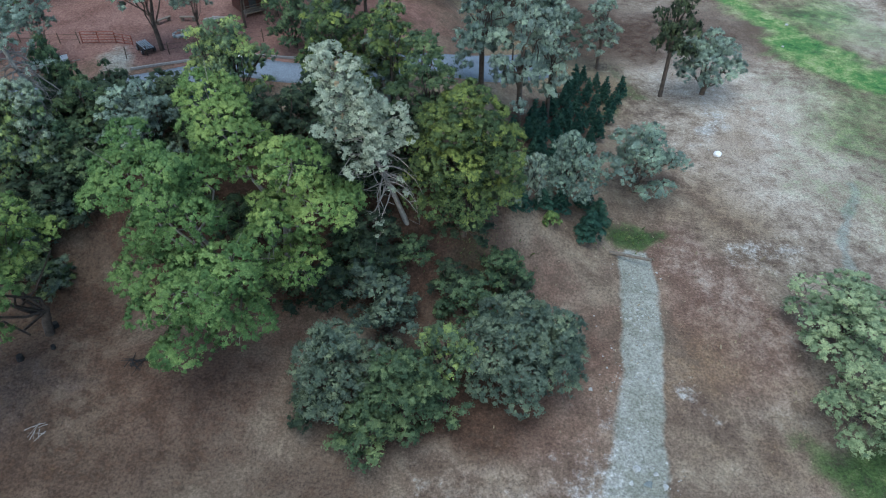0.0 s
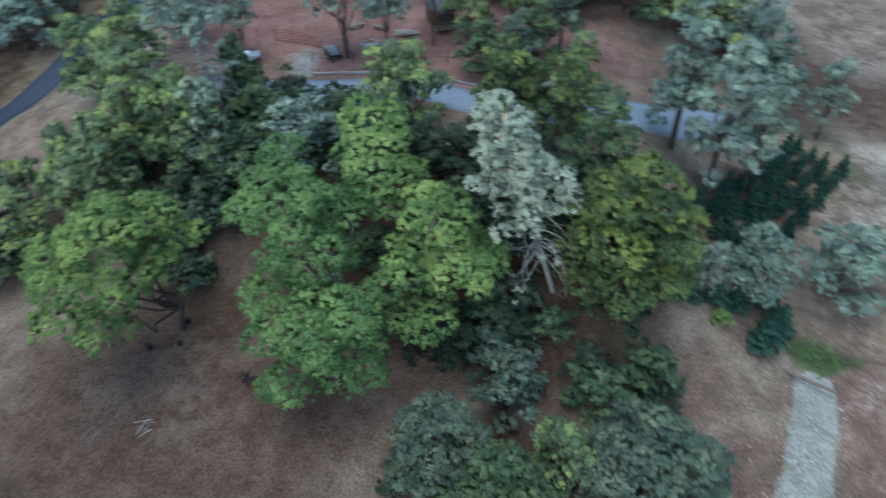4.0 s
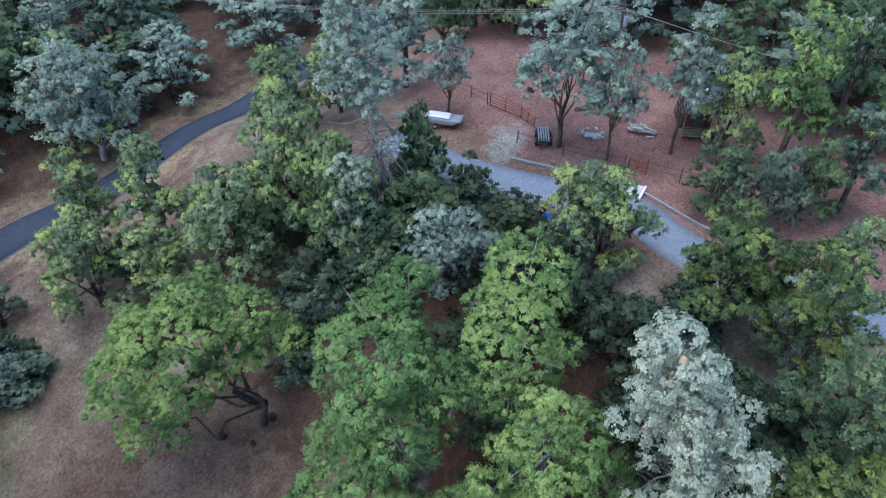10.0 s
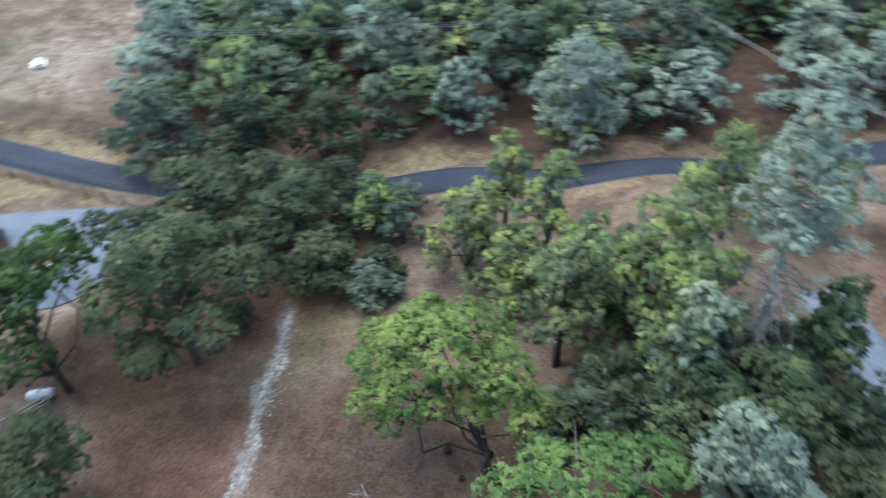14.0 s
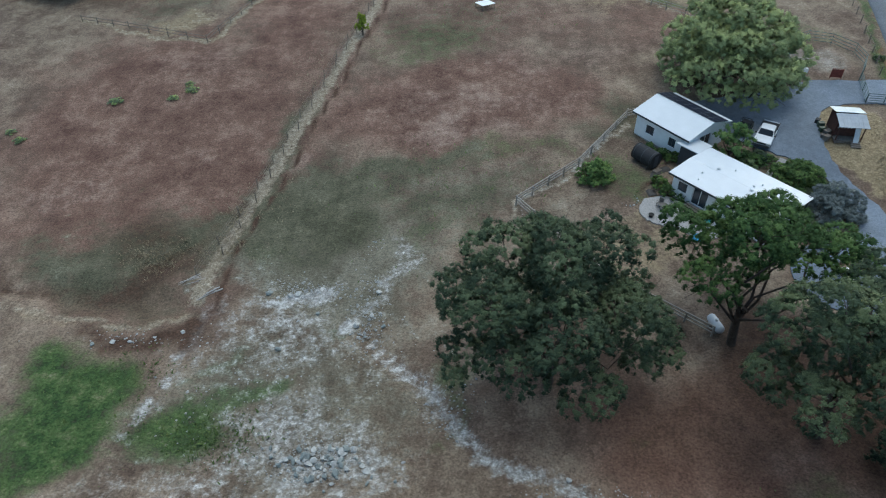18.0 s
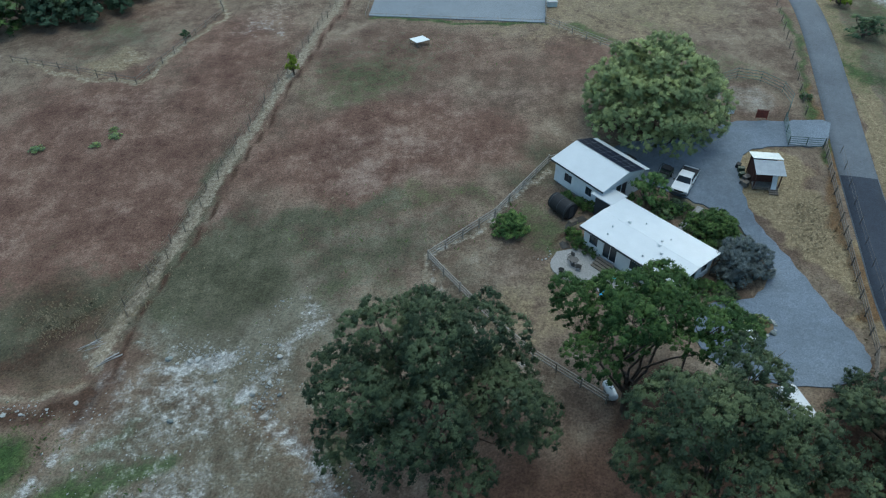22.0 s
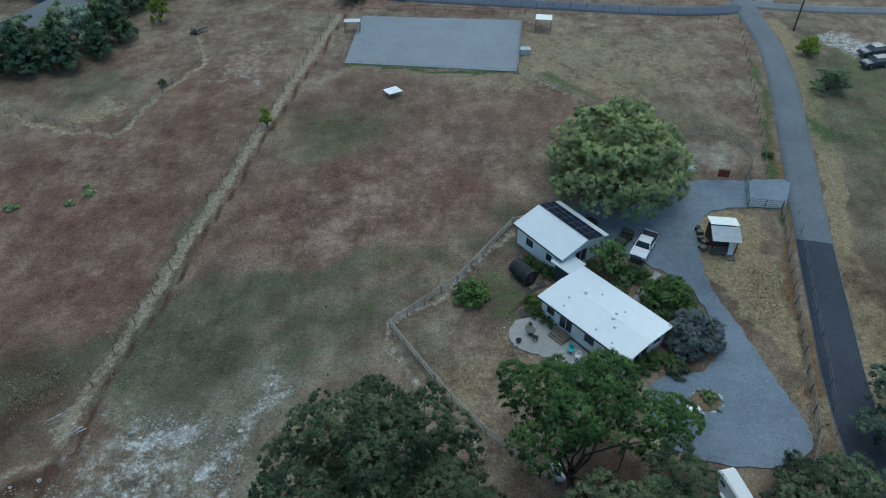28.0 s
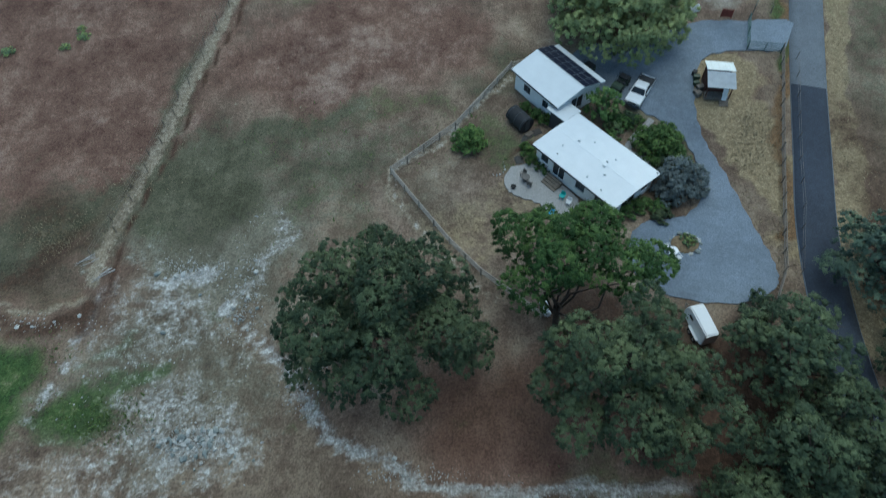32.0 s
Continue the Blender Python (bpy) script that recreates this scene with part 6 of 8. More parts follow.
def suv(x, y, rz, paint, label, name="car"):
    ob = thing(name, x, y, gz(x, y) + 0.03, rz, label, "car")
    part("body", bmx(hull, [(-2.2, 0.35), (2.15, 0.35), (2.22, 0.7), (1.95, 0.9), (1.0, 1.0), (-2.15, 1.0), (-2.25, 0.7)], 0.9, 0.86, 0.8), paint, ob)
    part("cabin", bmx(hull, [(-2.1, 0.98), (1.0, 0.98), (0.35, 1.5), (-1.7, 1.52)], 0.84, 0.66, 1.0, 0.04), M_GLASS, ob, "dark glazed cabin")
    part("roof", bmx(box, (-0.68, 0, 1.535), (2.05, 1.3, 0.05), 0, 0.02), paint, ob)
    for s in (-1, 1):
        part("headlight", bmx(box, (2.17, s * 0.64, 0.72), (0.08, 0.3, 0.13), 0, 0.02), M_ALU, ob)
        for wx in (1.35, -1.35):
            wheel(ob, wx, s * 0.8, 0.33, 0.22)
    return ob


def horse_trailer(x, y, rz, label, L=3.6, name="horse_trailer"):
    ob = thing(name, x, y, None, rz, label, "trailer")
    bm = bmx(hull, [(-L / 2, 0.5), (L / 2, 0.5), (L / 2 + 0.25, 1.0), (L / 2 + 0.1, 1.9), (L / 2 - 0.25, 2.15), (-L / 2, 2.15)], 0.82, 0.62, 1.8, 0.09)
    part("body", bm, M_PAINT, ob)
    for s in (-1, 1):
        part("mudguard", bmx(box, (-0.4, s * 0.93, 0.78), (1.6, 0.26, 0.08), 0, 0.02), M_PAINT, ob)
        part("side_window", bmx(box, (0.7, s * 0.80, 1.62), (0.6, 0.05, 0.3)), M_GLASS, ob)
        for wx in (-0.8, 0.0):
            wheel(ob, wx, s * 0.92, 0.32, 0.2)
    bm = bmx(tube, (L / 2 + 0.1, -0.5, 0.48), (L / 2 + 1.2, 0, 0.45), 0.04)
    tube(bm, (L / 2 + 0.1, 0.5, 0.48), (L / 2 + 1.2, 0, 0.45), 0.04)
    part("drawbar", bm, M_STEEL, ob)
    part("jack", bmx(tube, (L / 2 + 1.0, 0, 0), (L / 2 + 1.0, 0, 0.7), 0.04), M_STEEL, ob)
    part("rear_door", bmx(box, (-L / 2 - 0.02, 0, 1.3), (0.04, 1.3, 1.5)), M_ALU, ob)
    return ob


def utv(x, y, rz):
    ob = thing("utility_vehicle", x, y, gz(x, y) + 0.07, rz, "small dark green utility vehicle parked on gravel", "vehicle")
    part("body", bmx(hull, [(-1.25, 0.35), (1.2, 0.35), (1.25, 0.6), (1.0, 0.82), (0.45, 0.88), (0.4, 0.55), (-0.3, 0.55), (-0.32, 0.8), (-1.25, 0.8)], 0.62, 0.6, 0.6, 0.03), M_GREEN, ob)
    part("cargo_bed", bmx(box, (-0.8, 0, 0.9), (0.85, 1.2, 0.22), 0, 0.03), M_BLACK, ob)
    for s in (-1, 1):
        part("seat", bmx(box, (-0.05, s * 0.3, 0.68), (0.4, 0.5, 0.2), 0, 0.05), M_BLACK, ob)
        bm = bmx(tube, (0.6, s * 0.56, 0.8), (0.25, s * 0.5, 1.6), 0.03)
        tube(bm, (0.25, s * 0.5, 1.6), (-0.35, s * 0.5, 1.6), 0.03)
        tube(bm, (-0.35, s * 0.5, 1.6), (-0.4, s * 0.56, 0.8), 0.03)
        part("roll_bar", bm, M_BLACK, ob)
        for wx in (0.8, -0.8):
            wheel(ob, wx, s * 0.6, 0.3, 0.22)
    part("roof_bar", bmx(tube, (-0.35, -0.5, 1.6), (-0.35, 0.5, 1.6), 0.03), M_BLACK, ob)
    return ob


def fence(name, pts, label, mat=M_WOOD, step=2.6, h=1.2, rails=(0.5, 1.05), pr=0.07, rail_r=0.035, square=False, cat="fence"):
    """Posts along a plan line with rails or wires between them."""
    a0 = pts[0]
    ob = thing(name, a0[0], a0[1], gz(*a0), 0, label, cat)
    z0 = gz(*a0)
    posts = []
    for (ax, ay), (bx, by) in zip(pts, pts[1:]):
        n = max(1, round(math.hypot(bx - ax, by - ay) / step))
        posts += [(ax + (bx - ax) * k / n, ay + (by - ay) * k / n) for k in range(n)]
    posts.append(pts[-1])
    base = bmx(tube, (0, 0, -0.4), (0, 0, h), pr, pr * 0.85, 6) if not square else bmx(box, (0, 0, h / 2 - 0.2), (pr * 2, pr * 2, h + 0.4))
    me = mesh_bm("post", base, mat)
    rnd = random.Random(len(posts))
    for x, y in posts:
        p = part("post", me, None, ob)
        p.matrix_basis = pose(x - a0[0], y - a0[1], gz(x, y) - z0, rnd.uniform(-3, 3), rnd.uniform(-3, 3), rnd.uniform(0, 90)) @ Matrix.Diagonal((1, 1, rnd.uniform(0.9, 1.1), 1))
    for rz_ in rails:
        for p, q in zip(posts, posts[1:]):
            part("rail", bmx(beam, (p[0] - a0[0], p[1] - a0[1], gz(*p) - z0 + rz_), (q[0] - a0[0], q[1] - a0[1], gz(*q) - z0 + rz_), rail_r * 2), mat, ob)
    return ob


def panel_gate(name, a, b, h, mat, label, bars=5):
    z0 = gz(*a)
    ob = thing(name, a[0], a[1], z0, 0, label, "gate")
    d = Vector((b[0] - a[0], b[1] - a[1], gz(*b) - z0))
    for k in range(bars):
        z = 0.2 + (h - 0.2) * k / (bars - 1)
        part("bar", bmx(tube, (0, 0, z), d + Vector((0, 0, z)), 0.035, n=6), mat, ob)
    for t in (0, 0.5, 1):
        part("upright", bmx(tube, d * t + Vector((0, 0, 0.0 if t != 0.5 else 0.2)), d * t + Vector((0, 0, h)), 0.045, n=6), mat, ob)
    return ob


def rock_mesh(seed, mat):
    rng = np.random.default_rng(seed)
    bm = bmesh.new()
    bmesh.ops.create_icosphere(bm, subdivisions=2, radius=0.5)
    planes = [(Vector(rng.normal(size=3)).normalized(), 0.20 + 0.18 * rng.random()) for _ in range(10)]
    for v in bm.verts:
        for n, d in planes:
            e = v.co.dot(n) - d
            if e > 0:
                v.co -= n * e
        v.co += Vector(rng.normal(size=3)) * 0.012
    return mesh_bm("rock", bm, mat)


ROCKS = [rock_mesh(k, (M_ROCK, M_ROCK_GREY)[k % 2]) for k in range(6)]


def rock(x, y, s, k=0, label="pale angular limestone rock lying on the ground", group=""):
    rnd = random.Random(int(x * 97 + y * 31 + k))
    ob = new("rock", ROCKS[k % 6])
    ob.matrix_world = pose(x, y, gz(x, y) + 0.12 * s, rnd.uniform(-20, 20), rnd.uniform(-20, 20), rnd.uniform(0, 360)) @ Matrix.Diagonal((s * rnd.uniform(0.8, 1.4), s * rnd.uniform(0.7, 1.1), s * rnd.uniform(0.5, 0.8), 1))
    return tagged(ob, label, "rock", group)


# ---- white house ----
house = gabled("house", -40.0, -14.65, 131.3, 11.5, 7.1, 2.55, 0.24, M_WHITE_ROOF, M_WALL, "long white single-storey house with low white metal roof", "house",
               holes=[(-1, -4.6, -3.6, 1.0, 2.0, "window", 1), (-1, -2.9, -1.2, 0.3, 2.2, "sliding_door", 1), (-1, 0.4, 1.6, 1.0, 2.0, "window", 1), (-1, 3.0, 4.2, 1.0, 2.0, "window", 1),
                      (1, -3.6, -2.4, 1.0, 2.0, "window", 1), (1, -1.0, 0.0, 0.3, 2.2, "door", 0), (1, 1.6, 3.2, 1.0, 2.0, "window", 1)],
               ends=[(1, -1.6, 0.6, 0.3, 2.2, "sliding_door", 1), (1, 1.4, 2.4, 1.0, 2.0, "window", 0)], rib=0)
slope(house, -8.5, -5.77, 4.0, 2.52, 1.3, 2.70, M_WHITE_ROOF, rib=0, name="link_roof")
part("link_wall", bmx(box, (-6.9, 3.4, 1.3), (2.3, 0.14, 2.4)), M_WALL, house)
# dark trim colour paints the shade of the recess beside the garage
part("link_wall", bmx(box, (-6.9, 1.7, 1.3), (2.3, 0.10, 2.5)), M_TRIM, house, "link wall coloured dark for the shaded notch")
for x, y, r, h in [(-3.4, -1.4, 0.07, 0.12), (-2.7, 0.35, 0.13, 0.12), (-1.5, 1.5, 0.06, 0.12), (-3.0, -2.6, 0.06, 0.12), (1.2, 0.4, 0.10, 0.12), (1.4, -0.3, 0.14, 0.12), (2.2, -1.1, 0.12, 0.12), (1.2, -2.6, 0.08, 0.12), (3.3, -2.8, 0.07, 0.12), (1.6, 1.3, 0.06, 0.12)]:
    zr = 2.55 + 0.24 * (1 - abs(y) / 3.55) + 0.08
    bm = bmx(tube, (x, y, zr - 0.05), (x, y, zr + h), r, n=10)
    tube(bm, (x, y, zr + h), (x, y, zr + h + 0.08), r * 1.5, r * 0.9, 10)
    part("vent_pipe", bm, M_WHITE_ROOF, house)
for k in range(4):
    part("step", bmx(box, (-2.0, -3.45 - 0.3 * (k + 0.5), 0.24 - 0.07 * k - 0.12), (1.9, 0.3, 0.6 - 0.14 * k)), M_WOOD, house)
part("porch_post", bmx(beam, (5.6, -2.9, -0.2), (5.6, -2.9, 2.6), 0.12), M_TRIM, house)
part("porch_post", bmx(beam, (5.6, 2.9, -0.2), (5.6, 2.9, 2.6), 0.12), M_TRIM, house)

garage = gabled("garage", -36.98, -26.7, 127.4, 7.9, 7.2, 2.75, 0.95, M_WHITE_ROOF, M_WALL, "white gabled outbuilding with solar panels on its roof", "house",
                holes=[(-1, -2.0, -0.9, 0.9, 1.9, "window", 1), (-1, 1.2, 2.1, 0.9, 1.9, "window", 1), (1, -2.2, 0.6, 0.1, 2.2, "garage_door", 1), (1, 1.6, 2.6, 0.1, 2.1, "door", 0)],
                ends=[(1, -1.0, 0.9, 0.1, 2.2, "door", 1)], rib=0)
n_up = Vector((0, 0.95, 3.6)).normalized()
sl = Vector((0, 3.6, -0.95)).normalized()
for r in range(3):
    for c in range(7):
        panel = new("solar_panel")
        panel.parent = garage
        panel["label"] = "black solar panel"
        o = Vector((-3.42 + 1.14 * c, 0, 2.75 + 0.95)) + sl * (0.60 + 0.86 * r) + n_up * 0.17
        panel.matrix_basis = Matrix.Translation(o) @ Matrix.Rotation(-math.atan2(0.95, 3.6), 4, "X")
        part("cell_sheet", bmx(box, (0, 0, 0), (1.08, 0.81, 0.03)), M_SOLAR, panel)
        bm = bmesh.new()
        for s in (-1, 1):
            box(bm, (0, s * 0.415, 0.004), (1.12, 0.022, 0.045))
            box(bm, (s * 0.55, 0, 0.004), (0.022, 0.81, 0.045))
        part("frame", bm, M_GREYROOF, panel)

# ---- tack shed ----
shed = thing("tack_shed", -55.4, -27.0, None, -6, "small dark red open-fronted shed with pale tin roof", "shed")
part("floor", bmx(box, (0, 0, 0.2), (2.7, 3.4, 0.3)), M_WOOD, shed)
for k in range(9):
    part("board", bmx(box, (-1.24 + 0.31 * k, -1.66, 1.35), (0.29, 0.05, 2.1)), M_REDWOOD, shed)
for s in (-1, 1):
    for k in range(7):
        part("board", bmx(box, (s * 1.32, -1.4 + 0.33 * k, 1.3), (0.05, 0.31, 2.0)), M_REDWOOD, shed)
    part("post", bmx(beam, (s * 1.3, 1.62, 0), (s * 1.3, 1.62, 2.3), 0.11), M_REDWOOD, shed)
part("inner_wall", bmx(box, (0, 0.55, 1.3), (2.6, 0.05, 2.0)), M_REDWOOD, shed)
slope(shed, -1.6, 1.6, -2.1, 2.45, -0.1, 2.85, M_TINROOF, 0.05, 0.4)
slope(shed, -1.55, 1.6, 2.1, 2.2, -0.02, 2.75, M_DULLTIN, 0.05, 0.4)
part("leaning_board", bmx(beam, (-0.75, 1.9, 0.3), (-0.75, 1.2, 2.0), 0.55, 0.05), M_WALL, shed, "white leaning board")
for k in range(3):
    part("step", bmx(box, (-0.75, 1.9 + 0.27 * k, 0.26 - 0.09 * k), (1.0, 0.27, 0.09)), M_WOOD, shed)
for k in range(5):
    part("hook_item", bmx(box, (1.0 - 0.33 * k, 0.62, 1.45), (0.1, 0.06, 0.35), 0, 0.02), M_WALL, shed, "pale halter hanging on the wall")
for k, (dx, dy, s, m) in enumerate([(-2.0, -1.2, 0.7, M_GREEN), (-2.2, -0.3, 0.6, M_GREEN), (-1.9, 0.5, 0.8, M_STEEL), (-2.3, 1.4, 0.7, M_WOOD), (-2.1, -2.0, 0.6, M_BLACK), (-2.6, 0.9, 0.5, M_STEEL)]):
    o = thing("storage_crate", -55.4 - dx * 0.9, -27.6 + dy, None, 13 * k, "%s storage box stacked beside the shed" % ("green plastic", "green plastic", "grey steel", "wooden", "black", "grey steel")[k], "box", "boxes beside the shed")
    part("body", bmx(box, (0, 0, s * 0.4), (s, s * 0.75, s * 0.8), 0, 0.03), m, o)
    part("lid", bmx(box, (0, 0, s * 0.83), (s * 1.05, s * 0.8, 0.05), 0, 0.015), m, o)

# ---- vehicles ----
pickup(-46.6, -26.3, 60, M_PAINT, "white pickup truck with black bed liner on gravel")
utv(-44.6, -27.7, 52)
utv(-40.6, -29.8, 40)["label"] = "dark small vehicle parked behind the outbuilding"
horse_trailer(-47.7, 4.1, -75, "white two-axle horse trailer parked under the oaks", 3.2)
suv(-91.6, -71.6, 15, M_BLUECAR, "dark blue car parked on the pale pad")
suv(-90.2, -67.6, 15, M_BLUECAR, "dark blue car parked beside another one")
suv(48.4, -101.6, -30, M_PAINT, "white car parked beside the blue barn")
suv(46.6, -102.6, -30, M_PAINT, "white car parked beside the blue barn")
pickup(44.2, -100.6, 150, M_BLUECAR, "dark pickup truck parked near the blue barn")
horse_trailer(52, -107, 120, "white camper trailer beside the blue barn", 4.4, "camper_trailer")

# ---- things round the house ----
barrel = thing("barrel_sauna", -32.6, -22.0, None, 127, "black barrel-shaped garden sauna on cradles", "sauna")
bm = bmx(tube, (-1.35, 0, 1.0), (1.35, 0, 1.0), 0.92, n=24)
part("shell", bm, M_BLACK, barrel)
for s in (-1, 0, 1):
    part("hoop", bmx(tube, (s * 1.1 - 0.03, 0, 1.0), (s * 1.1 + 0.03, 0, 1.0), 0.945, n=24), M_TRIM, barrel)
for s in (-1, 1):
    part("cradle", bmx(box, (s * 0.8, 0, 0.12), (0.16, 1.3, 0.3)), M_WOOD, barrel)
part("door", bmx(box, (1.37, 0, 0.95), (0.03, 0.6, 1.3)), M_TRIM, barrel)
part("step", bmx(box, (1.75, 0, 0.06), (0.5, 0.9, 0.12)), M_WOOD, barrel)

tank = thing("propane_tank", -33.9, 1.9, None, 105, "white propane tank on two blocks under an oak", "tank")
bm = bmx(tube, (-0.7, 0, 0.65), (0.7, 0, 0.65), 0.38, n=18)
for s in (-1, 1):
    bmesh.ops.create_uvsphere(bm, u_segments=18, v_segments=10, radius=0.375, matrix=Matrix.Translation((s * 0.7, 0, 0.65)) @ Matrix.Diagonal((0.7, 1, 1, 1)))
part("vessel", bm, M_PAINT, tank)
part("dome", bmx(tube, (0, 0, 1.0), (0, 0, 1.2), 0.14, 0.12, 12), M_PAINT, tank)
for s in (-1, 1):
    part("foot", bmx(box, (s * 0.45, 0, 0.14), (0.14, 0.6, 0.34)), M_SLAB, tank)


def chair(x, y, rz, mat, label):
    o = thing("garden_chair", x, y, gz(x, y) + 0.07, rz, label, "chair", "garden chairs")
    part("seat", bmx(box, (0, 0, 0.42), (0.5, 0.5, 0.05), 0, 0.015), mat, o)
    part("backrest", bmx(box, (-0.24, 0, 0.7), (0.05, 0.5, 0.5), 0, 0.015), mat, o)
    for a in (-1, 1):
        part("armrest", bmx(box, (0, a * 0.27, 0.62), (0.5, 0.06, 0.04)), mat, o)
        for b in (-1, 1):
            part("leg", bmx(beam, (a * 0.2, b * 0.2, 0), (a * 0.2, b * 0.2, 0.4), 0.05), mat, o)


def table(x, y, r, mat, label):
    o = thing("garden_table", x, y, gz(x, y) + 0.07, 0, label, "table")
    part("tabletop", bmx(tube, (0, 0, 0.68), (0, 0, 0.73), r, n=20), mat, o)
    part("pedestal", bmx(tube, (0, 0, 0.02), (0, 0, 0.68), 0.06, n=8), mat, o)
    part("base", bmx(tube, (0, 0, 0), (0, 0, 0.05), r * 0.6, r * 0.5, 12), mat, o)


chair(-46.3, -4.9, 200, M_PAINT, "white garden chair on the gravel circle")
chair(-47.2, -3.7, 120, M_PAINT, "white garden chair on the gravel circle")
table(-46.75, -4.3, 0.5, M_PAINT, "round white garden table on the gravel circle")
chair(-32.7, -14.6, 40, M_STEEL, "grey metal patio chair")
chair(-33.3, -13.2, 250, M_STEEL, "grey metal patio chair")
table(-32.9, -13.9, 0.45, M_STEEL, "low round grey patio table")
chair(-37.2, -10.7, 60, M_PAINT, "white plastic chair at the patio edge")
chair(-36.6, -11.5, 60, M_TEAL, "teal plastic chair at the patio edge")
pool = thing("paddling_pool", -35.3, -9.6, gz(-35.3, -9.6) + 0.07, 0, "small round blue plastic paddling pool", "pool")
part("bottom", bmx(tube, (0, 0, 0.01), (0, 0, 0.05), 0.46, n=20), M_POOL, pool)
bm = bmesh.new()
for k in range(20):
    a, b = 2 * math.pi * k / 20, 2 * math.pi * (k + 1) / 20
    beam(bm, (0.48 * math.cos(a), 0.48 * math.sin(a), 0.12), (0.48 * math.cos(b), 0.48 * math.sin(b), 0.12), 0.05, 0.22)
part("rim", bm, M_POOL, pool)
grill = thing("fire_bowl", -31.6, -13.0, gz(-31.6, -13) + 0.07, 0, "small dark fire bowl on the patio", "fire pit")
part("bowl", bmx(tube, (0, 0, 0.12), (0, 0, 0.3), 0.16, 0.3, 14), M_CHAR, grill)
part("stand", bmx(tube, (0, 0, 0), (0, 0, 0.12), 0.2, 0.1, 8), M_CHAR, grill)

bed = thing("planting_bed", -48.3, -5.6, gz(-48.3, -5.6) + 0.05, 10, "rough planting bed with straw-coloured grass on gravel", "flower bed")
bm = bmesh.new()
bmesh.ops.create_uvsphere(bm, u_segments=20, v_segments=8, radius=1, matrix=Matrix.Diagonal((1.45, 1.15, 0.28, 1)))
part("mound", bm, simple("dry_bed_soil", (0.230, 0.170, 0.095), (0.110, 0.075, 0.045), 4, 0.95, bumpy=0.8), bed)
for k in range(14):
    a = 2 * math.pi * k / 14
    rock(-48.3 + 1.5 * math.cos(a), -5.6 + 1.2 * math.sin(a), 0.35 + 0.2 * (k % 3), k, "pale edging stone of the planting bed", "edging stones")
tree(-48.6, -5.9, 0.9, 1.0, "B", "olive", "house", name="bush", word="small olive bush in the planting bed")
for k in range(9):
    a = 0.4 + k * 0.42
    rock(-29.8 + 1.0 * math.cos(a), -15.8 + 1.0 * math.sin(a), 0.3, k, "small pale stone of a stone ring", "ring of stones")

# ---- fences and gates of the pastures ----
fence("fence", [(-37.6, -32.6), (-31.9, -30.6), (-25.4, -21.6), (-18.4, -15.3), (-24.9, -5.9), (-28.0, -2.2), (-33.5, 2.7)], "weathered split-rail fence round the garden", M_PALE_RAIL, rails=(0.4, 0.75, 1.1), rail_r=0.05, pr=0.09)
fence("fence", [(-4.1, -97.8), (-1.1, -74.7), (3.4, -47.3), (7.5, -24.2), (10.2, -8)], "old wire fence on grey wooden posts", rails=(0.4, 0.75, 1.1), rail_r=0.010, step=4.6, pr=0.05)
fence("fence", [(-2.3, -94), (0.9, -64.4), (5.3, -39.9), (9.2, -18.4), (11.9, -5)], "old wire fence on grey wooden posts", rails=(0.4, 0.75, 1.1), rail_r=0.010, step=4.6, pr=0.05)
fence("fence", [(-64.6, -33.4), (-60.4, -15.8), (-57.1, -2.2), (-55.5, 1.0)], "brown wooden rail fence along the road", rails=(0.35, 0.7, 1.05), step=2.4, pr=0.08, rail_r=0.04)
fence("fence", [(-58.6, -2.0), (-61.0, -10.0), (-62.4, -16.5), (-66.0, -32)], "thin wire fence along the road verge", M_STEEL, rails=(0.5, 1.0), step=3.0, pr=0.035, rail_r=0.012)
fence("fence", [(44, -56), (36, -53.6), (23.3, -49.4), (19.8, -61.1), (17.1, -72.9), (20, -80)], "low wooden fence round a pasture corner", rails=(0.5, 0.95), step=3.2)
fence("fence", [(-37.0, -88.6), (-34.7, -66.4), (-42.0, -58.7), (-46.5, -54.5)], "pale grey pipe fence beside the arena", M_PALE_RAIL, rails=(0.45, 0.85, 1.2), step=2.8, rail_r=0.03)
fence("fence", [(-7.2, -90.2), (-6.4, -70.6), (-20, -68.6), (-34.9, -66.8)], "low pale rope fence along the arena edge", M_PALE_RAIL, rails=(0.55,), step=3.4, h=0.8, pr=0.04, rail_r=0.02)
fence("fence", [(-37.5, -89.4), (-20, -91.8), (-7.2, -92.4), (-4, -95.5)], "brown wooden rail fence behind the arena", rails=(0.5, 1.0), step=2.8)
fence("fence", [(-74.5, -84), (-71.8, -72), (-66.6, -48), (-64.8, -40)], "thin wire fence along the road verge", M_WOOD, rails=(0.5, 1.0), step=3.2, rail_r=0.012)
fence("fence", [(-37, -94), (-55, -90.8), (-68, -87.5), (-74.5, -84)], "thin wire fence beside the side road", M_WOOD, rails=(0.5, 1.0), step=3.2, rail_r=0.012)
fence("fence", [(60, -120.5), (29, -110.3), (-6, -104.4), (-36, -99), (-60, -95)], "field fence beyond the side road", M_WOOD, rails=(0.5, 1.0), step=4, rail_r=0.012)
pen = [(-53.8, -39.2), (-55.0, -44.5), (-56.0, -47.4), (-58.7, -48.8), (-61.6, -47.8), (-63.6, -45.2), (-63.8, -42.4), (-62.4, -39.6)]
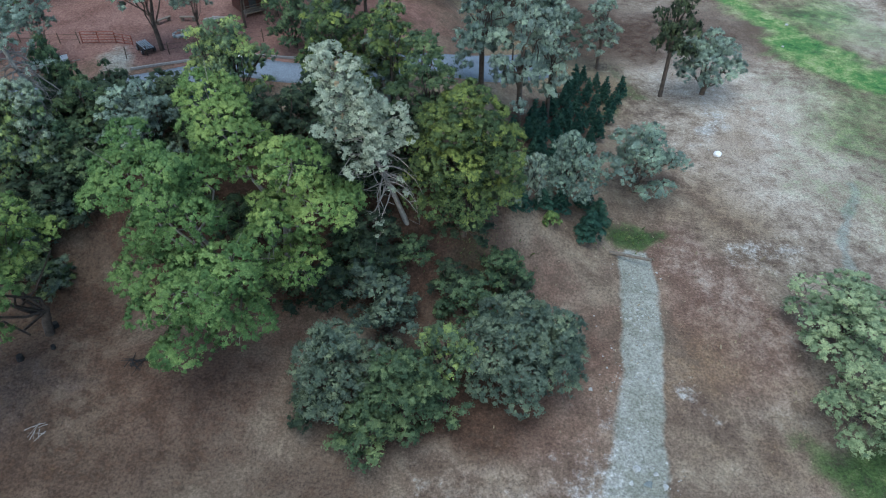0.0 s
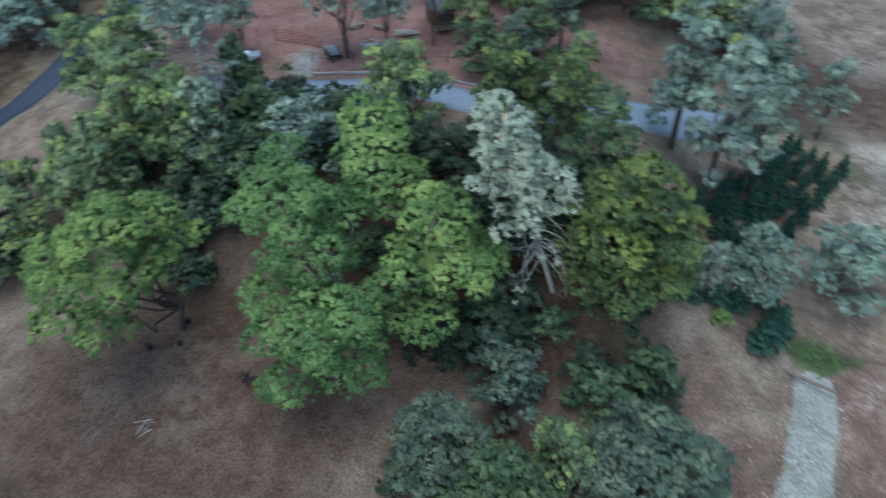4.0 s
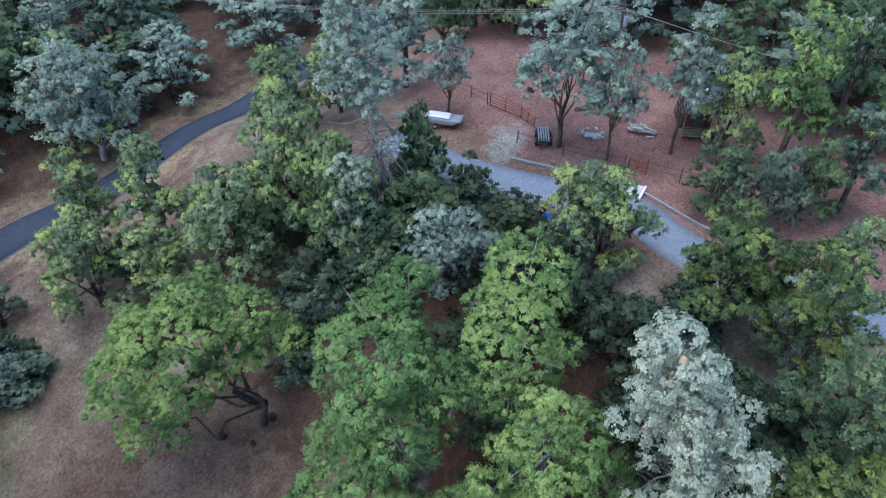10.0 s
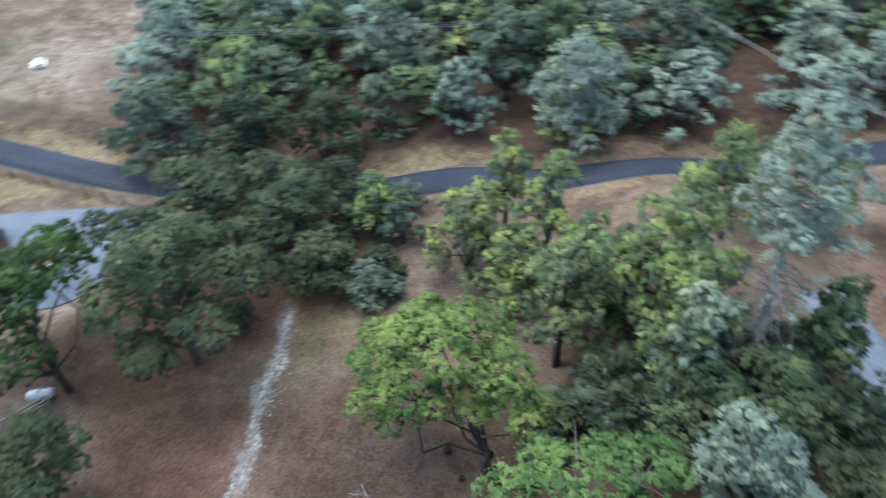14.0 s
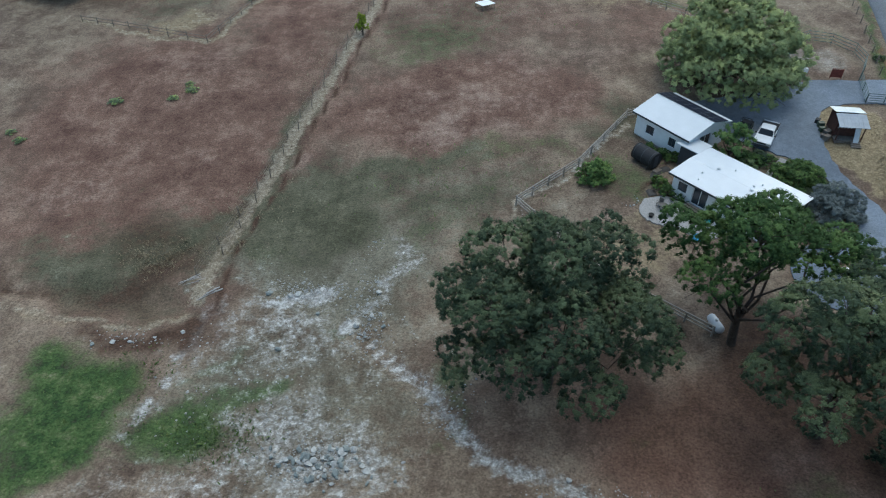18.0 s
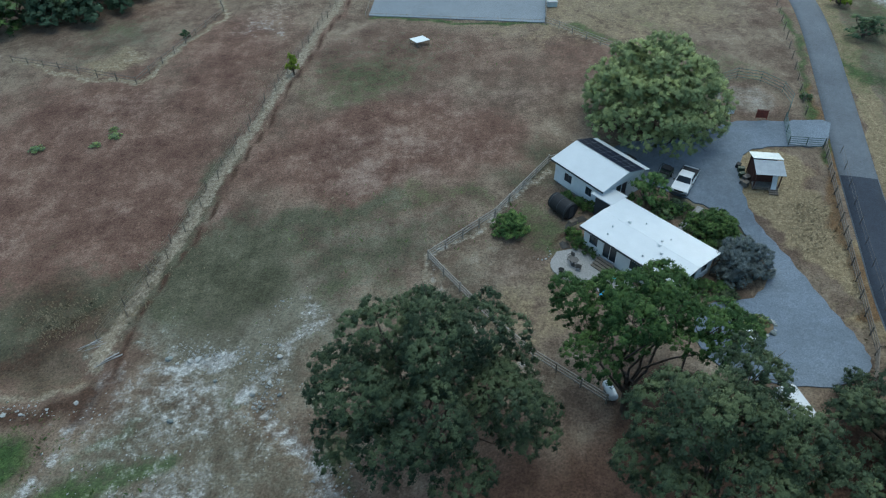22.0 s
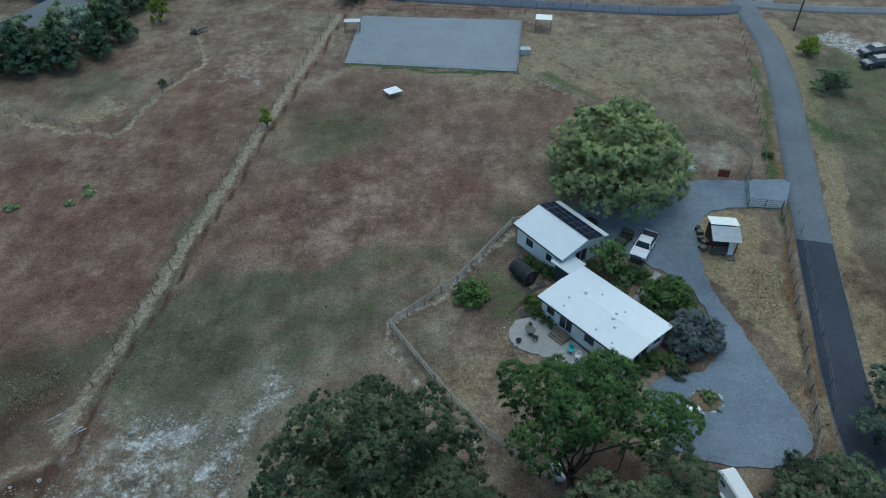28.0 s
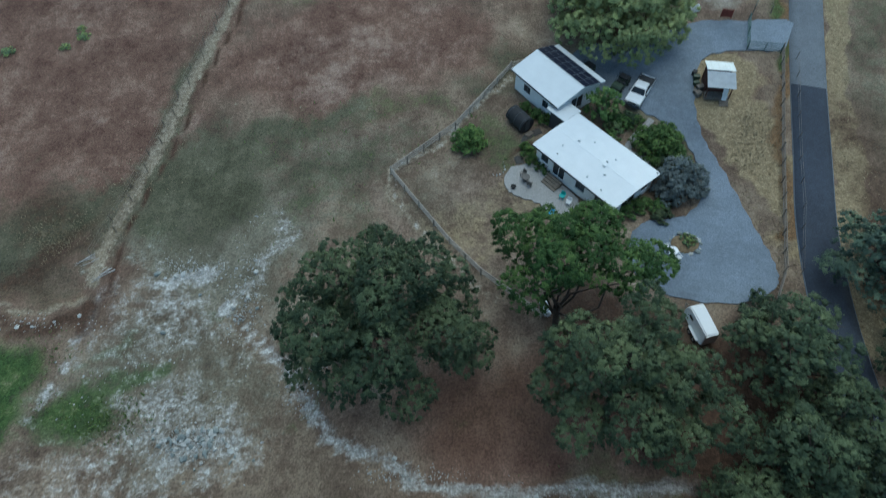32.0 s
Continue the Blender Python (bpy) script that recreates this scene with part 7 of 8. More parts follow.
fence("round_pen", pen, "round pen of green steel tube panels", M_GATE, rails=(0.3, 0.7, 1.1, 1.5), step=2.4, h=1.55, pr=0.035, rail_r=0.025)
pen_gate = panel_gate("gate", (-58.4, -39.3), (-59.7, -39.1), 1.3, M_RUST, "rusty red steel gate of the round pen", 7)
part("infill_sheet", bmx(beam, (0, 0, 0.72), (-1.3, 0.2, 0.72), 0.02, 1.0), M_RUST, pen_gate)
panel_gate("gate", (-61.7, -38.6), (-60.5, -33.6), 1.3, M_GATE, "green tubular steel driveway gate")
panel_gate("gate", (-60.5, -33.6), (-64.4, -33.0), 1.3, M_GATE, "green tubular steel panel beside the driveway")
trough = thing("water_trough", -55.4, -40.7, None, 10, "white plastic water trough beside the round pen", "trough")
bm = bmesh.new()
for c, s in (((0, 0, 0.05), (1.3, 0.7, 0.1)), ((0.62, 0, 0.35), (0.06, 0.7, 0.5)), ((-0.62, 0, 0.35), (0.06, 0.7, 0.5)), ((0, 0.32, 0.35), (1.18, 0.06, 0.5)), ((0, -0.32, 0.35), (1.18, 0.06, 0.5))):
    box(bm, c, s)
part("basin", bm, M_PAINT, trough)


def canopy(name, x, y, rz, sx, sy, h, mat, label, legs=True):
    o = thing(name, x, y, None, rz, label, "shelter")
    slope(o, -sx / 2, sx / 2, -sy / 2, h - 0.1, sy / 2, h + 0.1, mat, 0.05, 0.45, "roof")
    for a in (-1, 1):
        for b in (-1, 1):
            part("post", bmx(beam, (a * (sx / 2 - 0.1), b * (sy / 2 - 0.1), -0.2), (a * (sx / 2 - 0.1), b * (sy / 2 - 0.1), h - 0.09 + 0.09 * b), 0.09), M_WOOD, o)
    return o


canopy("feeder_roof", -15.6, -60.0, 32, 2.2, 2.2, 0.75, M_WHITE_ROOF, "low white square feeder roof standing in the pasture")
canopy("field_shelter", -40.2, -83.0, -8, 2.8, 2.8, 2.2, M_TINROOF, "open field shelter with a white metal roof")
canopy("field_shelter", -6.8, -83.4, 2, 2.8, 1.9, 1.9, M_TINROOF, "open field shelter with a white metal roof")
o = thing("water_tank_box", -36.4, -73.7, None, 5, "pale blue box beside the arena gate", "box")
part("body", bmx(box, (0, 0, 0.4), (1.6, 1.3, 0.8), 0, 0.05), M_TINROOF, o)
part("lid", bmx(box, (0, 0, 0.83), (1.7, 1.4, 0.07), 0, 0.02), M_DULLTIN, o)
pt = thing("picnic_table", -83.4, -25.4, None, 30, "white picnic table with two benches in the pasture", "table")
part("tabletop", bmx(box, (0, 0, 0.74), (2.2, 0.8, 0.06), 0, 0.02), M_WALL, pt)
for s in (-1, 1):
    part("bench", bmx(box, (0, s * 0.75, 0.44), (2.2, 0.28, 0.05), 0, 0.02), M_WALL, pt)
    part("leg", bmx(beam, (s * 0.8, -0.75, 0), (s * 0.8, 0.3, 0.72), 0.08), M_WALL, pt)
    part("leg", bmx(beam, (s * 0.72, 0.75, 0), (s * 0.72, -0.3, 0.72), 0.08), M_WALL, pt)
wp = thing("wood_pile", 20.8, -83.4, None, 20, "dark heap of old timber in the far pasture", "wood pile")
rnd = random.Random(4)
for k in range(16):
    a = rnd.uniform(0, 6.28)
    c = Vector((rnd.uniform(-1, 1), rnd.uniform(-0.6, 0.6), 0.1 + 0.035 * k))
    d = Vector((math.cos(a), math.sin(a), rnd.uniform(-0.1, 0.1))) * rnd.uniform(0.6, 1.2)
    part("timber", bmx(beam, c - d, c + d, 0.14), M_CHAR if k % 2 else M_WOOD, wp)

# ---- far house and barn ----
gabled("far_house", 48.6, -85.0, 70, 14, 9.5, 2.8, 1.9, M_GREYROOF, M_WALL, "grey-roofed house among dark trees", "house", rib=0,
       holes=[(-1, -4, -2.4, 0.9, 2.0, "window", 1), (-1, 0.5, 2.0, 0.9, 2.0, "window", 1), (1, -3, -1.5, 0.9, 2.0, "window", 1), (1, 2, 3.5, 0.9, 2.0, "window", 1)], ends=[(-1, -1.6, 1.6, 0.3, 2.3, "sliding_door", 1)])
gabled("barn", 54.3, -102.0, 75, 8.0, 5.6, 2.8, 1.3, M_DULLTIN, M_BLUEBARN, "slate-blue barn with a grey metal roof", "barn", 0.25, holes=[(1, -1.2, 1.2, 0.1, 2.3, "barn_door", 1)], ends=[(-1, -1.0, 1.0, 0.1, 2.3, "barn_door", 1)])


# ---- poles and lines ----
def pole(x, y, h, lean, label):
    o = thing("utility_pole", x, y, None, 0, label, "pole")
    part("mast", bmx(tube, (0, 0, -0.5), (lean[0], lean[1], h), 0.17, 0.12, 10), M_POLE, o)
    for dz in (0.35,):
        part("crossarm", bmx(beam, (lean[0] - 1.1, lean[1], h - dz), (lean[0] + 1.1, lean[1], h - dz), 0.11), M_POLE, o)
    for s in (-1, -0.45, 0.45, 1):
        part("insulator", bmx(tube, (lean[0] + s, lean[1], h - 0.3), (lean[0] + s, lean[1], h - 0.08), 0.05, 0.035, 8), M_DULLTIN, o)
    part("transformer", bmx(tube, (lean[0] + 0.25, lean[1] + 0.2, h - 1.6), (lean[0] + 0.25, lean[1] + 0.2, h - 0.8), 0.2, n=12), M_DULLTIN, o)
    return Vector((x + lean[0], y + lean[1], gz(x, y) + h - 0.1))


def wire(a, b, sag, off):
    cu = bpy.data.curves.new("cable", "CURVE")
    cu.dimensions, cu.bevel_depth, cu.bevel_resolution = "3D", 0.018, 0
    sp = cu.splines.new("POLY")
    sp.points.add(24)
    for k in range(25):
        t = k / 24
        p = a.lerp(b, t) + Vector((off, 0, -sag * 4 * t * (1 - t)))
        sp.points[k].co = (*p, 1)
    cu.materials.append(M_CABLE)
    tagged(new("power_cable", cu), "thin grey power cable hanging between poles", "cable", "power cables")


p0 = pole(-82.8, -81.2, 8.6, (-0.7, -1.2), "dark wooden utility pole with crossarm beside the junction")
nest = thing("bird_nest", p0.x, p0.y, p0.z + 0.1, 0, "large untidy stick nest on top of the utility pole", "nest")
rnd = random.Random(31)
for k in range(34):
    a, q = rnd.uniform(0, 6.28), rnd.uniform(0.2, 0.75)
    c = Vector((q * math.cos(a), q * math.sin(a), rnd.uniform(0.0, 0.35)))
    d = Vector((-math.sin(a + rnd.uniform(-0.6, 0.6)), math.cos(a), rnd.uniform(-0.25, 0.25))) * rnd.uniform(0.35, 0.7)
    part("stick", bmx(beam, c - d, c + d, 0.05), M_POLE, nest)
p1 = pole(-29.5, 74.7, 8.0, (0, 0), "wooden utility pole standing behind the red yard")
p2 = pole(-82.0, 54.0, 8.5, (0, 0), "wooden utility pole among the trees on the hill")
p3 = pole(-78.0, -4.0, 8.5, (0, 0), "wooden utility pole among the trees by the road")
p4 = pole(8.0, 92.0, 8.5, (0, 0), "wooden utility pole in the woods above the yard")
pole(-1.0, -108.0, 8.0, (0.2, 0), "distant wooden utility pole by the side road")
pole(84, -136, 8.0, (0.3, 0), "distant wooden utility pole by a field track")
for off in (-0.6, 0.0, 0.6):
    wire(p1, p2, 1.2, off)
    wire(p2, p3, 1.0, off)
    wire(p1, p4, 0.8, off)

# ---- red yard on the hill ----
cabin = thing("cabin", -21.6, 75.2, None, 36, "small dark wooden cabin with a grey roof", "cabin")
for k in range(8):
    part("wall_log", bmx(box, (0, 0, 0.25 + 0.26 * k), (2.5, 2.3, 0.24), 0, 0.03), M_REDWOOD, cabin)
part("doorway", bmx(box, (0.2, -1.17, 1.1), (0.8, 0.03, 1.8)), M_TRIM, cabin)
slope(cabin, -1.7, 1.7, -2.0, 2.15, 0, 3.1, M_GREYROOF, 0.07, 0)
slope(cabin, -1.7, 1.7, 1.6, 2.3, 0.01, 3.1, M_GREYROOF, 0.07, 0)
part("roof_cover", bmx(box, (0.5, 0.1, 3.14), (1.4, 0.9, 0.12), 8, 0.04), M_WALL, cabin, "white sheet lying on the roof")
part("porch_floor", bmx(box, (0, -1.75, 0.25), (2.5, 1.1, 0.12)), M_WOOD, cabin)
for s in (-1, 1):
    part("porch_post", bmx(beam, (s * 1.15, -2.2, -0.1), (s * 1.15, -2.2, 2.1), 0.1), M_WOOD, cabin)
for k in range(3):
    part("porch_rail", bmx(beam, (-1.15, -2.2, 0.5 + 0.25 * k), (1.15, -2.2, 0.5 + 0.25 * k), 0.06), M_WOOD, cabin)
ring = thing("fire_ring", -27.0, 68.6, None, 0, "round fire ring of grey stones in the red yard", "fire pit")
for k in range(14):
    a = 2 * math.pi * k / 14
    p = part("stone", ROCKS[k % 6], None, ring)
    p.matrix_basis = pose(0.85 * math.cos(a), 0.85 * math.sin(a), 0.1, 0, 0, 40 * k) @ Matrix.Diagonal((0.5, 0.4, 0.4, 1))
part("ash", bmx(tube, (0, 0, 0.0), (0, 0, 0.06), 0.7, n=16), M_DULLTIN, ring)


def bench(x, y, rz, L, label):
    o = thing("log_bench", x, y, None, rz, label, "bench")
    part("seat", bmx(box, (0, 0, 0.42), (L, 0.4, 0.1), 0, 0.02), M_WOOD, o)
    for s in (-1, 1):
        part("foot", bmx(box, (s * L * 0.36, 0, 0.18), (0.25, 0.35, 0.4)), M_WOOD, o)


bench(-29.7, 71.2, 50, 1.9, "plain wooden plank bench near the fire ring")
bench(-27.2, 71.8, 0, 1.7, "plain wooden plank bench near the fire ring")
stack = thing("log_stack", -24.1, 71.4, None, 20, "heap of pale split firewood in the yard", "wood pile")
rnd = random.Random(2)
for k in range(26):
    a = rnd.uniform(-0.5, 0.5)
    c = Vector((rnd.uniform(-0.9, 0.9), rnd.uniform(-0.5, 0.5), 0.08 + 0.02 * k))
    d = Vector((math.cos(a), math.sin(a), 0)) * rnd.uniform(0.3, 0.55)
    part("log", bmx(tube, c - d, c + d, 0.085, n=7), M_DEADWOOD, stack)
cart = thing("flat_cart", -29.6, 65.1, None, 130, "low dark flatbed cart loaded with pipes", "cart")
part("deck", bmx(box, (0, 0, 0.55), (2.2, 1.1, 0.1), 0, 0.02), M_CHAR, cart)
for s in (-1, 1):
    wheel(cart, 0.6, s * 0.6, 0.28, 0.18)
    wheel(cart, -0.6, s * 0.6, 0.28, 0.18)
for k in range(5):
    part("pipe", bmx(tube, (-1.1, -0.4 + 0.2 * k, 0.68), (1.1, -0.4 + 0.2 * k, 0.68), 0.07, n=8), M_DULLTIN, cart)
boat = thing("boat_trailer", -37.6, 61.2, None, 28, "pale grey boat with white cover on a trailer", "boat")
part("hull", bmx(hull, [(-1.5, 0.45), (1.2, 0.42), (1.9, 0.9), (-1.5, 0.85)], 0.62, 0.66, 0.75, 0.06), M_DULLTIN, boat)
part("cover", bmx(box, (-0.1, 0, 0.98), (2.0, 0.9, 0.22), 0, 0.09), M_PAINT, boat)
for e in (-1, 1):
    wheel(boat, -0.3, e * 0.74, 0.26, 0.16)
part("drawbar", bmx(tube, (1.3, 0, 0.4), (2.8, 0, 0.36), 0.05, n=6), M_STEEL, boat)
tarp = thing("tarpaulin", -22.4, 57.2, None, 35, "crumpled bright blue tarpaulin over a low heap", "tarpaulin")
rng = np.random.default_rng(21)
gx_, gy_ = np.meshgrid(np.linspace(-1.5, 1.5, 19), np.linspace(-0.9, 0.9, 13))
hz_ = 1.15 * np.clip(1.15 - (gx_ / 1.5) ** 4, 0, 1) * np.clip(1.1 - (gy_ / 0.9) ** 4, 0, 1) * (0.8 + 0.25 * np.sin(2.3 * gx_ + 1.2) * np.cos(3.1 * gy_)) + 0.07 * rng.normal(size=gx_.shape)
tv_ = [(x, y, max(z, 0.03)) for x, y, z in zip(gx_.ravel() + 0.04 * rng.normal(size=gx_.size), gy_.ravel(), hz_.ravel())]
tf_ = [(r * 19 + c, r * 19 + c + 1, r * 19 + c + 20, r * 19 + c + 19) for r in range(12) for c in range(18)]
part("cover", mesh_from("cover", tv_, tf_, simple("blue_tarpaulin", (0.020, 0.130, 0.420), (0.012, 0.070, 0.260), 2.0, 0.45, 0, 0.3, 0.5)), None, tarp)
panel_gate("gate", (-36.3, 66.2), (-33.0, 66.4), 1.3, M_RUST, "rusty tube gate panel in the yard")
panel_gate("gate", (-33.0, 66.4), (-31.2, 66.0), 1.1, M_RUST, "rusty tube gate panel in the yard", 4)
panel_gate("gate", (-22.3, 66.5), (-20.9, 66.9), 1.0, M_RUST, "rusty tube gate panel near the drive", 6)
fence("fence", [(-31.0, 63.4), (-27.2, 64.6), (-22.5, 66.3), (-20.9, 66.9), (-16, 68.5)], "sparse wire fence along the yard edge", M_POLE, rails=(0.5, 1.0), rail_r=0.012, step=2.2, pr=0.05)
fence("fence", [(-42.5, 66.2), (-36.6, 66.2)], "sparse wire fence along the yard edge", M_POLE, rails=(0.5, 1.0), rail_r=0.012, step=2.0, pr=0.05)
guard = thing("cattle_guard", -20.7, 64.2, None, 15, "white cattle guard grid at the edge of the drive", "grid")
for k in range(6):
    part("bar", bmx(box, (0, -0.7 + 0.28 * k, 0.22), (2.0, 0.14, 0.12)), M_WALL, guard)
for s in (-1, 1):
    part("side_rail", bmx(box, (s * 1.0, 0, 0.2), (0.12, 1.8, 0.2)), M_WALL, guard)
kerb = thing("kerb", -30.0, 61.4, None, 0, "low pale concrete kerb along the paved drive", "kerb")
line = [(-30.0, 61.4), (-28.2, 62.1), (-24, 63.6), (-19.9, 64.7), (-15.4, 64.2), (-10, 64.2)]
for a, b in zip(line, line[1:]):
    z0 = gz(-30.0, 61.4)
    part("kerbstone", bmx(beam, (a[0] + 30.0, a[1] - 61.4, gz(*a) - z0 + 0.08), (b[0] + 30.0, b[1] - 61.4, gz(*b) - z0 + 0.08), 0.16, 0.22), M_SLAB, kerb)

# ---- dead wood, stumps and rocks ----


def dead_branch(x, y, z, dirs, r, label, name="fallen_branch", mat=M_DEADWOOD):
    o = thing(name, x, y, z, 0, label, "branch")
    for k, (pts, r0) in enumerate(dirs):
        vs, fs = [], []
        limb(vs, fs, pts, r0, r0 * 0.35, 6)
        part("stick" if r0 < 0.1 else "trunk", mesh_from("stick", vs, fs, mat, True), None, o)
    return o


dead_branch(-32.6, 48.6, gz(-31, 48.4) + 1.6, [([(0, 0, 2.0), (2.2, -0.1, 0.9), (4.8, -0.3, -0.4)], 0.16), ([(2.2, -0.1, 0.9), (2.6, -1.2, 1.5)], 0.06), ([(1.2, 0, 1.4), (1.4, 0.9, 2.2), (1.2, 1.5, 2.8)], 0.06), ([(3.2, -0.2, 0.4), (3.0, -1.1, 0.2)], 0.05)], 0.15, "bleached fallen trunk with broken side branches")
rnd = random.Random(9)
for cx, cy, n, mat, lab in [(-22.4, 32.6, 9, M_CHAR, "charred sticks of an old burn pile"), (-27.5, 27.3, 10, M_DEADWOOD, "bleached twigs heaped on dry grass"), (11.9, -4.4, 6, M_DEADWOOD, "pale fallen fence poles lying crossed"), (9.9, -3.0, 6, M_DEADWOOD, "grey bundle of old rails lying in grass"), (17, 70, 4, M_DEADWOOD, "pale dry sticks on the slope"), (1.5, 40.5, 4, M_DEADWOOD, "pale dry sticks on the slope")]:
    dirs = []
    for k in range(n):
        a, L = rnd.uniform(0, 6.28) if n > 6 or n == 4 else rnd.uniform(0.3, 1.0), (rnd.uniform(0.25, 0.6) if n > 9 else rnd.uniform(0.5, 1.3))
        c = Vector((rnd.uniform(-0.6, 0.6), rnd.uniform(-0.5, 0.5), 0.08 + 0.02 * k))
        d = Vector((math.cos(a), math.sin(a), rnd.uniform(-0.03, 0.1))) * L
        dirs.append(([c - d, c + Vector((0, 0, 0.05)), c + d], rnd.uniform(0.02, 0.035) if n > 9 else rnd.uniform(0.04, 0.07)))
    dead_branch(cx, cy, gz(cx, cy), dirs, 0.1, lab, "stick_heap", mat)
for x, y, s in [(-30.8, 32.8, 0.5), (-28.9, 33.9, 0.35), (-29.6, 36.0, 0.5)]:
    o = thing("stump", x, y, None, 0, "blackened tree stump in dry grass", "stump")
    part("wood", bmx(tube, (0, 0, -0.1), (0.05, 0, s), s * 0.6, s * 0.45, 9), M_CHAR, o)
o = thing("timber_edge", 15.2, 47.5, None, -17, "old dark timber beam lying across the track head", "beam")
part("beam", bmx(box, (1.9, 0, 0.1), (3.8, 0.22, 0.24), 0, 0.03), M_WOOD, o)
o = thing("white_boulder", 30.6, 65.0, None, 0, "rounded white boulder in dry grass", "rock")
bm = bmesh.new()
bmesh.ops.create_icosphere(bm, subdivisions=3, radius=0.42, matrix=Matrix.Diagonal((1.1, 1, 0.85, 1)))
for v in bm.verts:
    v.co += v.co.normalized() * 0.05 * noise.noise(v.co * 4)
    v.co.z += 0.25
part("stone", bm, M_WALL, o)
o = thing("mulch_patch", 10.6, 52.6, gz(10.6, 52.6), 0, "red mulch heap between the nursery firs", "mulch")
bm = bmesh.new()
bmesh.ops.create_uvsphere(bm, u_segments=18, v_segments=8, radius=1, matrix=Matrix.Diagonal((1.2, 0.8, 0.3, 1)))
part("heap", bm, M_PINKFILL, o)
rnd = random.Random(12)
for k in range(96):
    a, q = rnd.uniform(0, 6.28), rnd.gauss(0, 1)
    x, y = -3.8 + rnd.gauss(0, 1.9), 14.8 + rnd.gauss(0, 0.9)
    rock(x, y, abs(rnd.gauss(0.36, 0.20)) + 0.12, k, group="limestone rock pile")
for x, y, s in [(-4.0, 1.0, 0.8), (-5.2, -0.2, 0.6), (4.5, -2.9, 0.9), (2.6, -2.6, 0.9), (1.8, -2.9, 0.7), (3.6, -2.4, 0.5), (2.3, 3.8, 0.8), (1.2, 0.5, 0.5), (-0.3, -0.4, 0.6), (-4.9, 2.4, 0.5), (-6.3, 1.2, 0.5), (-5.6, -3.0, 0.7), (13.9, 24.8, 0.9), (13.4, 26.0, 0.7), (14.6, 25.6, 0.5), (12.8, 25.0, 0.5), (15.0, 24.6, 0.6), (11.2, 32.6, 0.5), (16.9, 41.0, 0.35), (17.2, 43.0, 0.3),
                (18.1, 3.7, 0.6), (16.6, 3.4, 0.5), (15.0, 3.3, 0.5), (13.2, 2.7, 0.4), (11.0, 2.0, 0.6), (-20.6, 15.9, 0.5), (52.6, 102, 0.7), (48.8, 94, 0.7), (30.0, 66.2, 0.25), (29.4, 67.2, 0.25), (19.2, 45.6, 0.3), (19.4, 44.8, 0.25), (-8.4, 18.2, 0.4)]:
    rock(x, y, s, int(10 * x))


